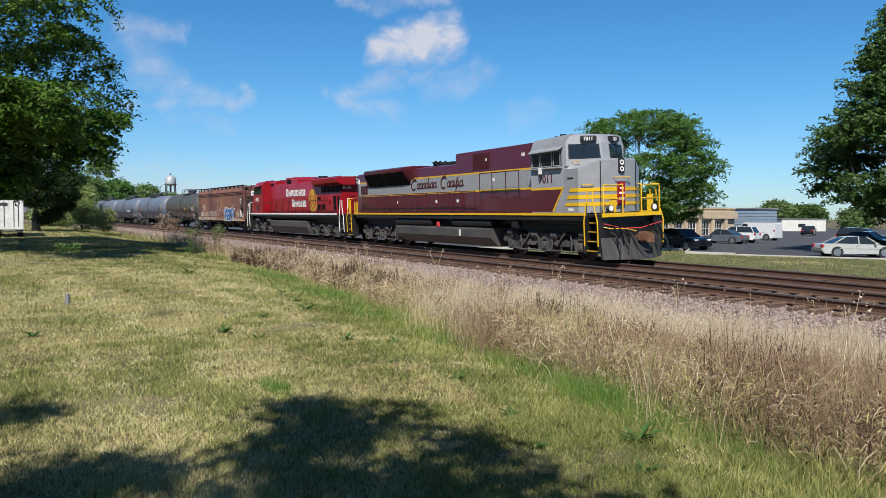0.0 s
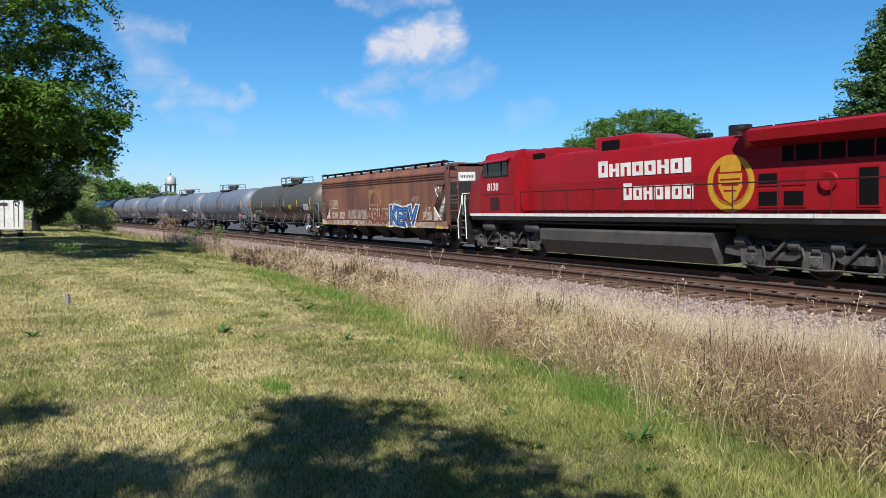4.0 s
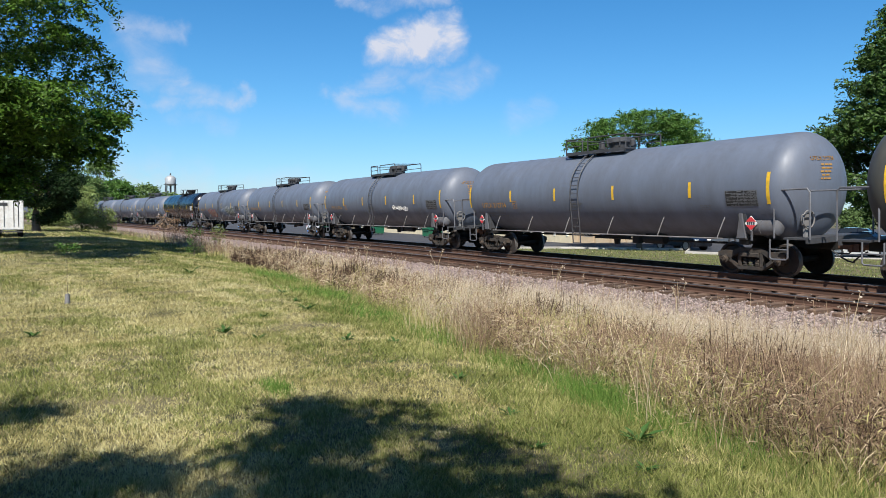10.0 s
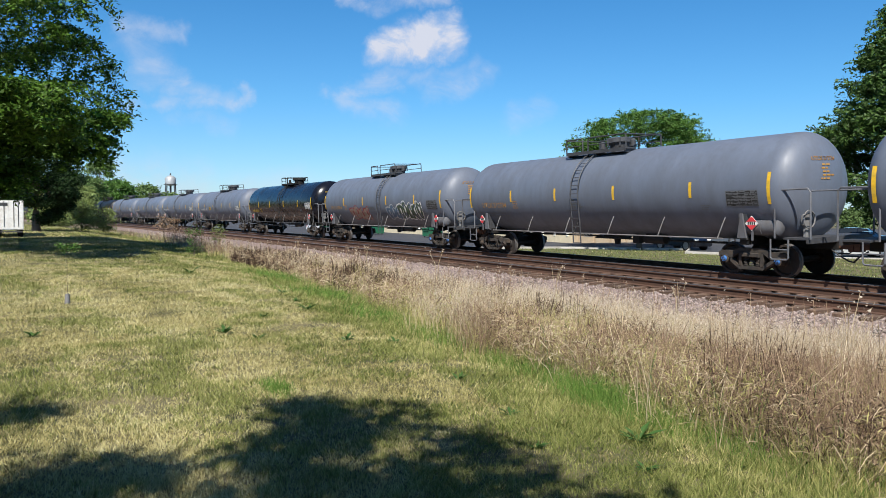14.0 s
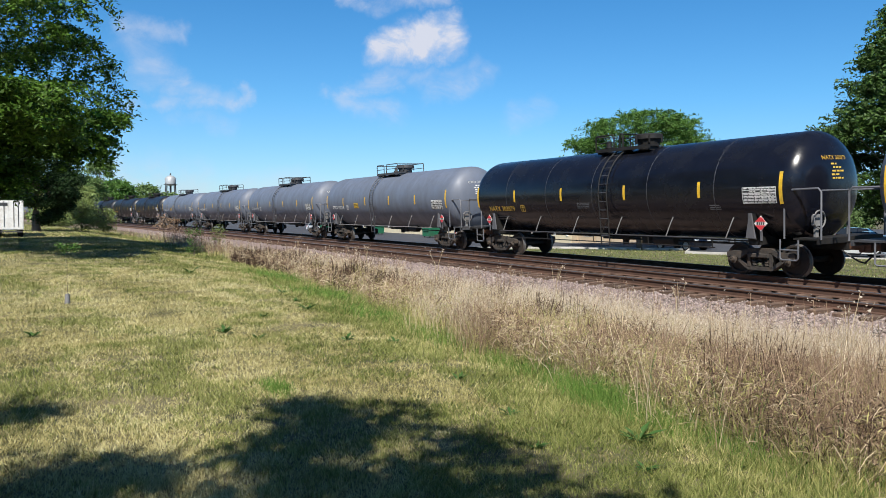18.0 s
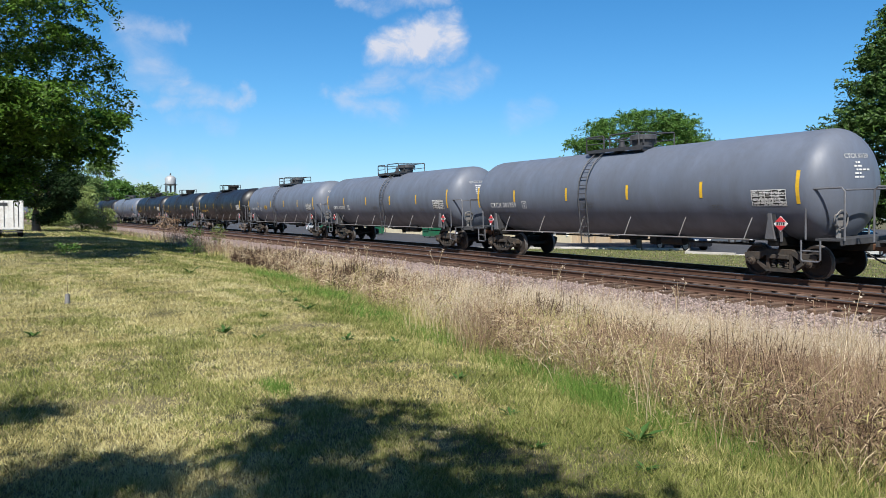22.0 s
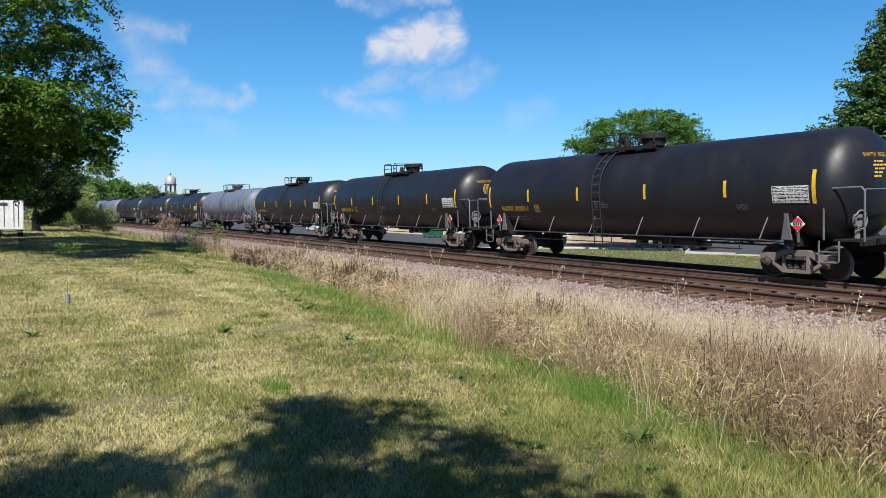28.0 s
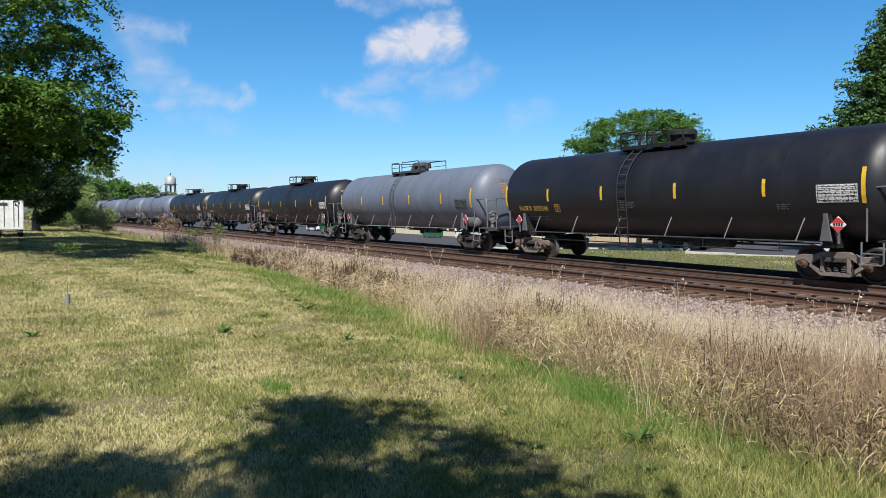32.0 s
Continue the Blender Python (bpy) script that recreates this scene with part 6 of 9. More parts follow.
    for i, (x, l) in enumerate(((-6.6, 0.9), (-5.3, 0.8), (5.9, 0.9))):
        part("buffed_paint", Shape().box(x + l / 2, -w - 0.006, 1.66, l, 0.006, 0.42), M["chalk"], car, "rubbed-out pale graffiti patch")
    # large blue letters with white outline
    blue = text_mesh("KERV", 1.32, M["graf_blue"], 0.075, 0.06, 0.0, 0.86)
    white = text_mesh("KERV", 1.32, M["white"], 0.15, 0.06, 0.0, 0.86)
    glow = text_mesh("KERV", 1.32, M["graf_pale"], -0.035, 0.06, 0.0, 0.86)
    for me_ in (blue, white, glow):
        for v in me_.vertices:
            u, q = v.co.x, v.co.z
            v.co.x += 0.05 * math.sin(q * 4.2 + u * 1.3)
            v.co.z = q * (1.02 + 0.05 * math.sin(u * 2.6 + 0.6)) + 0.04 * math.sin(u * 3.4) + 0.02 * math.sin(u * 11)
    part("graffiti_highlight", glow, None, car, "pale blue highlights inside the letters", at=Matrix.Translation((2.15, -w - 0.094, 1.22)) @ Matrix.Diagonal((1.13, 1, 0.97, 1)))
    part("graffiti_outline", white, None, car, at=Matrix.Translation((2.15, -w - 0.086, 1.19)) @ Matrix.Diagonal((1.13, 1, 1, 1)))
    part("graffiti_letters", blue, None, car, "large blue spray-painted letters", at=Matrix.Translation((2.15, -w - 0.090, 1.19)) @ Matrix.Diagonal((1.13, 1, 1, 1)))
    for words, x, z, sz in (("AVEND", 2.5, 2.28, 0.30), ("KESR", 4.7, 2.40, 0.34), ("RT", 6.1, 1.75, 0.5), ("KERZ BANK", 5.95, 1.16, 0.24), ("OAKLAND", 6.9, 1.14, 0.2)):
        part("tag", text_mesh(words, sz, M["patch"] if sz > 0.9 else M["chalk"], 0.02 if sz > 0.9 else 0.008, 0.15, 0.0), None, car, at=Matrix.Translation((x, -w - (0.078 if z < 1.4 else 0.012), z)))
    for m_, bold_, out_ in ((M["chalk"], 0.10, 0.078), (M["tag_red"], 0.03, 0.082)):
        part("tag", text_mesh("ABUS", 1.12, m_, bold_, 0.1, 0.0, 0.92), None, car, "rust red spray-painted letters with a pale outline", at=Matrix.Translation((-0.95, -w - out_, 1.22)) @ Matrix.Diagonal((1.12, 1, 1, 1)))
    part("buffed_paint", Shape().box(-3.6, -w - 0.077, 1.22, 5.4, 0.006, 0.30), M["chalk"], car, "rubbed-out pale graffiti patch")
    part("buffed_paint", Shape().box(-2.5, -w - 0.008, 1.72, 2.9, 0.006, 0.56), M["chalk_grey"], car, "rubbed-out pale graffiti patch")
    tg = Shape()
    for i in range(18):
        x, z = -0.9 + rnd.uniform(0, 3.2), 1.45 + rnd.uniform(0, 0.6)
        a = rnd.uniform(0, 3.1)
        tg.tube([(x, -w - 0.01, z), (x + 0.25 * math.cos(a), -w - 0.01, z + 0.3 * abs(math.sin(a))), (x + 0.4 * math.cos(a + 0.8), -w - 0.01, z + 0.12)], 0.018, 4)
    part("pale_scrawl", tg, M["chalk"], car)["kind"] = "stuff"
    sc = Shape()
    for pts in (((7.35, 2.75), (7.25, 3.05), (7.45, 2.95), (7.55, 3.12), (7.65, 2.95), (7.9, 3.05), (7.75, 2.72), (7.55, 2.6), (7.35, 2.75)), ((7.4, 2.9), (7.55, 2.82), (7.8, 2.92)), ((7.45, 2.78), (7.62, 2.72), (7.72, 2.8))):
        sc.tube([(x, -w - 0.012, z) for x, z in pts], 0.014, 4)
    part("line_drawing", sc, M["letter_white"], car)
    return car


M["hopper"] = mat("rusty_brown_hopper_paint", (0.15, 0.066, 0.052), 0.62, 0, 0.3, 0.9, 0.15, 14, (0.30, 0.13, 0.062), 0.75, 0.46, 0.72, stretch=(1, 1, 0.22))
M["pale_slope"] = mat("chalky_pale_steel", (0.55, 0.51, 0.46), 0.85, 0, 0.25, 2, 0.2, 20, (0.2, 0.11, 0.075), 1.4, 0.5, 0.72)
M["sill_worn"] = mat("rust_and_chalk_worn_sill", (0.24, 0.13, 0.095), 0.8, 0, 0.3, 3, 0.15, 20, (0.52, 0.45, 0.38), 1.1, 0.42, 0.66, stretch=(0.5, 1, 2))
M["patch"] = mat("faded_patch", (0.27, 0.13, 0.07), 0.8, 0, 0.25, 5, 0.1, 20, (0.42, 0.30, 0.2), 3.0, 0.5, 0.75)
M["chalk"] = mat("chalky_worn_paint", (0.48, 0.40, 0.33), 0.85, 0, 0.25, 6, 0.1, 20, (0.16, 0.075, 0.05), 4.0, 0.44, 0.62)
M["graf_blue"] = mat("blue_spray_paint", (0.025, 0.10, 0.30), 0.5, 0, 0.25, 3)
M["tag_red"] = mat("rust_red_spray_paint", (0.22, 0.055, 0.035), 0.65, 0, 0.3, 5, dirt=(0.2, 0.1, 0.07), dscale=3)
M["chalk_grey"] = mat("rubbed_grey_paint", (0.30, 0.25, 0.22), 0.8, 0, 0.3, 3, 0.1, 20, (0.19, 0.095, 0.075), 2.5, 0.42, 0.6)
M["graf_pale"] = mat("pale_blue_spray_paint", (0.10, 0.27, 0.50), 0.55, 0, 0.3, 4)
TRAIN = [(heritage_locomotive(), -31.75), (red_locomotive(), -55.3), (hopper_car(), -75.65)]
# ---- the train ----
# each entry: how far the car's centre stands along the line at the clip's start

UT = dict(length=18.45, paint="grey_tank", ink="letter_orange", ladder=-0.4, platform=(-1.75, 1.5, 0.3), rail=(-1.75, 1.5), valves=(1.1, -0.5), stripes=(-7.85, -4.63, -1.67, 1.57, 4.97, 7.7), mark="UTLX 212734", mark_x=-6.88, mark_z=2.15, caps=[0, 1, 0], panel="black", reservoir=True)
CT = dict(length=18.65, paint="grey_tank2", ink="letter_white", ladder=-0.77, platform=(-1.4, 1.5, 0.65), rail=(-1.4, 1.3), valves=(-0.3,), stripes=(-8.0, -5.2, -1.8, 1.43, 4.57, 7.75), mark="CTCX 301359", mark_x=-7.05, mark_z=2.15, caps=[0], panel="lines", yellow_label=-3.5)
NA = dict(length=18.15, paint="black_tank", ink="letter_yellow", ladder=-0.63, platform=(-1.45, 1.5, 0.56), rail=(-1.45, 0.12), valves=(-0.6,), stripes=(-7.65, -4.81, -1.74, 1.66, 4.86, 7.63), mark="NATX 303811", mark_x=-6.82, mark_z=2.0, caps=[0, 2, 0], dusty=1, low_rail=True, panel_a=-16, panel_dx=0.2, fit="steel_dark")
SH = dict(length=17.9, paint="olive_tank", ink="letter_white", ladder=0.84, platform=(-0.75, 1.9, 0.7), rail=(-0.75, 1.9), stripes=(-7.26, -4.15, -0.76, 1.65, 4.6, 7.3), mark="SHPX 208506", mark_x=-6.36, mark_z=1.9, mark_size=0.33, square=2.6, caps=[0, 2], repaint=(-6.7, 6.7), yellow_label=2.6)
GL = dict(NA, paint="gloss_tank", seam="fit_grey", mark="NATX 303879", ladder=0.7, platform=(-0.5, 2.2, 1.3), rail=(-0.5, 0.9), dusty=0)


def kind(base, seed, label, **k):
    return dict(base, seed=seed, label=label, **k)


GREY = "grey painted steel tank car with top platform and side ladder"
BLACK = "black painted steel tank car with yellow lettering"
ORDER = [kind(SH, 1, "faded olive-black steel tank car with white lettering"),
         kind(UT, 2, GREY), kind(UT, 3, "grey steel tank car with a small white painted scrawl", scrawl=True), kind(UT, 4, GREY), kind(UT, 5, "grey steel tank car with a faded orange painted tag", tag=True, ladder=0.7),
         kind(GL, 6, "glossy black steel tank car with yellow lettering"),
         kind(CT, 7, GREY, mark="CTCX 302318"), kind(CT, 8, GREY, yellow_label=0), kind(CT, 9, GREY, mark="CTCX 302092", ladder=0.5, yellow_label=0), kind(CT, 10, GREY, mark="CTCX 302122"),
         kind(NA, 11, BLACK, length=18.5), kind(NA, 12, BLACK, mark="NATX 302934"), kind(NA, 13, BLACK, mark="NATX 303246"),
         kind(UT, 14, GREY), kind(NA, 15, BLACK), kind(NA, 16, BLACK), kind(NA, 17, BLACK),
         kind(UT, 18, GREY), kind(UT, 19, GREY), kind(CT, 20, GREY), kind(UT, 21, GREY), kind(NA, 22, BLACK), kind(NA, 23, BLACK), kind(NA, 24, BLACK), kind(UT, 25, GREY), kind(UT, 26, GREY)]
edge = -84.9
for spec in ORDER:
    car = tank_car(spec)
    TRAIN.append((car, edge - spec["length"] / 2))
    edge -= spec["length"]



# ---- grass, weeds and stones ----
RNG = np.random.default_rng(7)


def grass_mat(name, cols, patch=0.35, pscale=0.4, rough=0.75, trans=0.25, spec=0.2, band=0.0):
    """Blades coloured one by one from a row of colours; patches of ground lean to one end of the row."""
    m = bpy.data.materials.new(name)
    m.use_nodes = True
    nt = m.node_tree
    b = nt.nodes["Principled BSDF"]
    N, L = nt.nodes.new, nt.links.new
    b.inputs["Roughness"].default_value, b.inputs["Specular IOR Level"].default_value = rough, spec
    geo, tc, mp, nz, big = N("ShaderNodeNewGeometry"), N("ShaderNodeTexCoord"), N("ShaderNodeMapping"), N("ShaderNodeTexNoise"), N("ShaderNodeTexNoise")
    mp.inputs["Scale"].default_value = (0.3 if band else 1.0, 1.0, 0.05)
    L(tc.outputs["Object"], mp.inputs["Vector"])
    nz.inputs["Scale"].default_value, nz.inputs["Detail"].default_value, nz.inputs["Roughness"].default_value = pscale * 3.4, 4, 0.6
    big.inputs["Scale"].default_value, big.inputs["Detail"].default_value = pscale, 3
    L(tc.outputs["Object"], nz.inputs["Vector"])
    L(mp.outputs[0], big.inputs["Vector"])
    total = None
    for src, lo, hi, k in ((geo.outputs["Random Per Island"], 0, 1, 1 - patch), (nz.outputs["Fac"], 0.3, 0.7, patch * 0.9), (big.outputs["Fac"], 0.3, 0.7, patch * 0.9)):
        r = N("ShaderNodeMapRange")
        r.inputs["From Min"].default_value, r.inputs["From Max"].default_value = lo, hi
        r.inputs["To Min"].default_value, r.inputs["To Max"].default_value = -k / 2, k / 2
        L(src, r.inputs["Value"])
        if total is None:
            total = r.outputs[0]
        else:
            ad = N("ShaderNodeMath")
            L(total, ad.inputs[0])
            L(r.outputs[0], ad.inputs[1])
            total = ad.outputs[0]
    ad = N("ShaderNodeMath")
    ad.inputs[1].default_value = 0.5
    L(total, ad.inputs[0])
    ramp = N("ShaderNodeValToRGB")
    els = ramp.color_ramp.elements
    els[0].color, els[1].color = (*cols[0], 1), (*cols[-1], 1)
    for i, c in enumerate(cols[1:-1]):
        els.new((i + 1) / (len(cols) - 1)).color = (*c, 1)
    L(ad.outputs[0], ramp.inputs["Fac"])
    L(ramp.outputs["Color"], b.inputs["Base Color"])
    if trans:
        tr, ms = N("ShaderNodeBsdfTranslucent"), N("ShaderNodeMixShader")
        L(ramp.outputs["Color"], tr.inputs["Color"])
        ms.inputs[0].default_value = trans
        L(b.outputs[0], ms.inputs[1])
        L(tr.outputs[0], ms.inputs[2])
        L(ms.outputs[0], nt.nodes["Material Output"].inputs["Surface"])
    return m


M["lawn_dry"] = grass_mat("dry_lawn_blades", ((0.16, 0.15, 0.05), (0.32, 0.285, 0.115), (0.48, 0.425, 0.19), (0.60, 0.54, 0.27), (0.76, 0.70, 0.42)), 0.45, 0.5, band=1)
M["lawn_green"] = grass_mat("green_lawn_blades", ((0.06, 0.085, 0.02), (0.135, 0.165, 0.042), (0.24, 0.265, 0.078), (0.37, 0.365, 0.135), (0.53, 0.48, 0.22)), 0.4, 0.5, trans=0.3, band=1)
M["verge_green"] = grass_mat("green_verge_grass", ((0.06, 0.085, 0.022), (0.14, 0.175, 0.05), (0.25, 0.28, 0.09), (0.41, 0.40, 0.16)), 0.3, 0.6, trans=0.3)
M["verge_yellow"] = grass_mat("yellowing_verge_grass", ((0.17, 0.20, 0.05), (0.36, 0.36, 0.12), (0.54, 0.49, 0.20), (0.72, 0.61, 0.34)), 0.3, 0.6, trans=0.28)
M["straw"] = grass_mat("dry_straw_grass", ((0.24, 0.17, 0.10), (0.45, 0.35, 0.22), (0.63, 0.52, 0.35), (0.78, 0.68, 0.50)), 0.35, 0.4, trans=0.2)
M["plume"] = grass_mat("pale_feathery_grass_heads", ((0.46, 0.36, 0.26), (0.60, 0.51, 0.39), (0.70, 0.62, 0.49), (0.78, 0.70, 0.58)), 0.3, 0.4, trans=0.3)
M["weed_brown"] = grass_mat("dead_brown_weed", ((0.075, 0.045, 0.028), (0.18, 0.115, 0.075), (0.31, 0.215, 0.14), (0.50, 0.38, 0.26)), 0.3, 0.6, trans=0.0)
M["weed_dark"] = grass_mat("dark_dead_weed", ((0.02, 0.013, 0.009), (0.045, 0.028, 0.018), (0.085, 0.053, 0.034), (0.15, 0.098, 0.065)), 0.2, 0.7, trans=0.0)
M["weed_green"] = mat("broadleaf_weed", (0.06, 0.135, 0.03), 0.55, 0, 0.2, 2, island=0.35, trans=0.25, spec=0.3)
M["tuft_green"] = grass_mat("bright_green_grass", ((0.05, 0.12, 0.02), (0.10, 0.20, 0.035), (0.165, 0.285, 0.055), (0.25, 0.34, 0.09)), 0.2, 0.8, trans=0.32)
M["flower"] = mat("white_seed_tufts", (0.66, 0.58, 0.47), 0.9, 0, 0.1, 3, island=0.25, trans=0.3)


def fbm(x, y, k, seed):
    return np.array([noise.fractal(Vector((a * k + seed, b * k - seed, seed * 0.37)), 1.0, 2.0, 3) for a, b in zip(x, y)])


def along(x, y):
    """How far a point lies towards the track, measured along the curve."""
    return y + x * x * CURVE / 2


def mown_edge(x):
    """Where the mower stops: the uncut strip is wide by the camera and narrows down the line."""
    return np.interp(x, [-75, -37, -21, -9.5, -6, -3], [8.3, 7.7, 6.2, 4.45, 4.1, 3.85])


def weed_edge(x):
    """Where green grass gives way to dry grass and dead weeds."""
    return np.interp(x, [-60, -47, -27, -16, -10, -5, -3.2], [8.6, 8.3, 7.7, 6.6, 5.6, 4.75, 4.55])


def across(x, y, turn=0.6):
    """Sideways directions, roughly across the line of sight, for thin blades."""
    va = np.arctan2(y, x) + np.pi / 2 + RNG.normal(0, turn, len(x))
    return np.stack([np.cos(va), np.sin(va), 0 * va], -1)


def blades(name, x, y, z, h, w, lean, material, label, tip=0.0, segs=2, curl=0.5):
    """Many grass blades or stems as one mesh."""
    n = len(x)
    a = RNG.uniform(0, 2 * np.pi, n)
    d = np.stack([np.cos(a), np.sin(a), 0 * a], -1)
    side = across(x, y)
    base = np.stack([x, y, z], -1)
    if segs == 0:
        top = base + d * (lean * h)[:, None] + np.stack([0 * h, 0 * h, h * (1 - 0.25 * lean)], -1)
        V = np.stack([base - side * w[:, None] / 2, base + side * w[:, None] / 2, top], 1).reshape(-1, 3)
        return tagged(new(name, fast_mesh(name, V, np.arange(len(V)).reshape(-1, 3), material)), label, "grass", kind="stuff")
    rows = []
    for i in range(segs + 1):
        t = i / segs
        c = base + d * (lean * h * t ** (1 + curl))[:, None] + np.stack([0 * h, 0 * h, h * t * (1 - 0.25 * lean * t)], -1)
        ww = w * (1 - t * (1 - tip))
        rows.append(c - side * ww[:, None] / 2)
        rows.append(c + side * ww[:, None] / 2)
    V = np.stack(rows, 1)
    k = 2 * (segs + 1)
    F = []
    o = np.arange(n)[:, None] * k
    for i in range(segs):
        F.append(o + np.array([[2 * i, 2 * i + 1, 2 * i + 3, 2 * i + 2]]))
    V, F = V.reshape(-1, 3), np.stack(F, 1).reshape(-1, 4)
    ob = new(name, fast_mesh(name, V, F, material))
    return tagged(ob, label, "grass", kind="stuff")


def sprays(name, x, y, z, h, lean, cnt, head, ln, w, material, label, rise=(0.3, 1.4), leafy=False):
    """Feathery heads or curled leaves: cnt short slivers round the upper part (head, a share of the height) of each stem."""
    n = len(x)
    a = RNG.uniform(0, 2 * np.pi, n)
    d = np.stack([np.cos(a), np.sin(a), 0 * a], -1)
    base = np.stack([x, y, z], -1)
    out = []
    for _ in range(cnt):
        t = 1 - head * RNG.uniform(0, 1, n)
        p = base + d * (lean * h * t ** 1.5)[:, None] + np.stack([0 * h, 0 * h, h * t * (1 - 0.25 * lean * t)], -1)
        b = RNG.uniform(0, 2 * np.pi, n)
        dd = np.stack([np.cos(b), np.sin(b), RNG.uniform(rise[0], rise[1], n)], -1)
        dd /= np.linalg.norm(dd, axis=1)[:, None]
        q = p + dd * (ln * RNG.uniform(0.5, 1.3, n) * (1.25 - 0.6 * (t - 1 + head) / head))[:, None]
        s2 = across(x, y) * (w * RNG.uniform(0.6, 1.3, n) * 0.75)[:, None]
        if leafy:
            s2 = s2 + RNG.normal(0, 0.25, (n, 3)) * np.linalg.norm(s2, axis=1)[:, None]
        out.append(np.stack([p - s2 * 0.3, p * 0.45 + q * 0.55 + s2, q], 1))
    V = np.stack(out, 1).reshape(-1, 3)
    ob = new(name, fast_mesh(name, V, np.arange(len(V)).reshape(-1, 3), material))
    return tagged(ob, label, "grass", kind="stuff")


def litter(name, x, y, z, ln, w, material, label, steep=0.5):
    """Broken stalks lying at all angles through the stand."""
    n = len(x)
    a, e = RNG.uniform(0, 2 * np.pi, n), RNG.normal(0, steep, n)
    d = np.stack([np.cos(a) * np.cos(e), np.sin(a) * np.cos(e), np.sin(e)], -1) * (ln / 2)[:, None]
    c = np.stack([x, y, z], -1)
    bend = np.stack([0 * ln, 0 * ln, RNG.uniform(0.0, 0.16, n) * ln], -1)
    s2 = np.cross(d, np.stack([x, y, 0 * x], -1))
    s2 = s2 / (np.linalg.norm(s2, axis=1)[:, None] + 1e-9) * (w / 2)[:, None]
    V = np.stack([c - d - s2 * 0.6, c + bend - s2, c + d - s2 * 0.3, c + d + s2 * 0.3, c + bend + s2, c - d + s2 * 0.6], 1).reshape(-1, 3)
    o = np.arange(n)[:, None] * 6
    F = np.concatenate([o + np.array([[0, 1, 4, 5]]), o + np.array([[1, 2, 3, 4]])])
    ob = new(name, fast_mesh(name, V, F, material))
    return tagged(ob, label, "grass", kind="stuff")


def scatter(n, x0, x1, y0, y1):
    return RNG.uniform(x0, x1, n), RNG.uniform(y0, y1, n)


def wedge(n, r0, r1, ymin, ymax):
    """Points on the ground that spread evenly over the view between two distances and two lines along the track."""
    u = RNG.uniform(0, 1, n * 4)
    r = r0 * (r1 / r0) ** u
    a = RNG.uniform(radians(112), radians(190), n * 4)
    x, y = r * np.cos(a), r * np.sin(a)
    q = along(x, y)
    ok = (q > ymin) & (q < ymax) & (x < -1.2)
    return x[ok][:n], y[ok][:n]


def build_lawn():
    for r0, r1, n in ((3.4, 9, 215000), (9, 26, 200000), (26, 110, 70000)):
        x, y = wedge(n, r0, r1, -16, 9.0)
        e = mown_edge(x) - along(x, y)
        ok = e > RNG.uniform(-0.9, 0.2, len(x))
        x, y, e = x[ok], y[ok], e[ok]
        r = np.hypot(x, y)
        f = fbm(x, y, 1.1, 8.2)
        tuft = fbm(x, y, 60 / (r0 + r1), 1.3)
        g = fbm(x, y, 0.32, 3.1) * 0.9 + f * 0.7 + fbm(x * 0.22, y, 1.15, 5.7) * 0.9 + tuft * 0.8 + np.clip((1.3 - e) / 1.3, -0.15, 0.5) + 0.3 * smooth01((r - 14) / 16)
        green = g + RNG.normal(0, 0.3, len(x)) > 0.16
        hh = (0.034 + 0.0008 * r) * RNG.uniform(0.4, 1.5, len(x)) * np.clip(1 + 0.4 * f + 0.6 * tuft, 0.6, 1.8) * (1 + 0.8 * np.clip(1 - e, 0, 1.5))
        ww = (0.0029 + 0.00085 * r) * RNG.uniform(0.6, 1.4, len(x))
        for sel, m, lab in ((green, "lawn_green", "short green lawn grass"), (~green, "lawn_dry", "short sun-bleached lawn grass")):
            blades("lawn_grass", x[sel], y[sel], ground_z(x[sel], y[sel]), hh[sel], ww[sel], RNG.uniform(0.2, 1.35, sel.sum()), M[m], lab, 0.2, 0)


build_lawn()


def lawn_round_the_camera():
    """The same lawn goes on beside and behind the camera."""
    x, y = scatter(40000, -14, 12, -16, 4.2)
    a = np.degrees(np.arctan2(y, x)) % 360
    ok = ((a < 112) | (a > 190) | (x > -1.2)) & (np.hypot(x, y) > 0.5)
    x, y = x[ok], y[ok]
    green = fbm(x, y, 0.45, 3.1) * 1.2 + RNG.normal(0, 0.5, len(x)) > 0.1
    for sel, m, lab in ((green, "lawn_green", "short green lawn grass"), (~green, "lawn_dry", "short sun-bleached lawn grass")):
        blades("lawn_grass", x[sel], y[sel], ground_z(x[sel], y[sel]), RNG.uniform(0.025, 0.07, sel.sum()), RNG.uniform(0.006, 0.012, sel.sum()), RNG.uniform(0.1, 1.1, sel.sum()), M[m], lab, 0.2, 1)


lawn_round_the_camera()


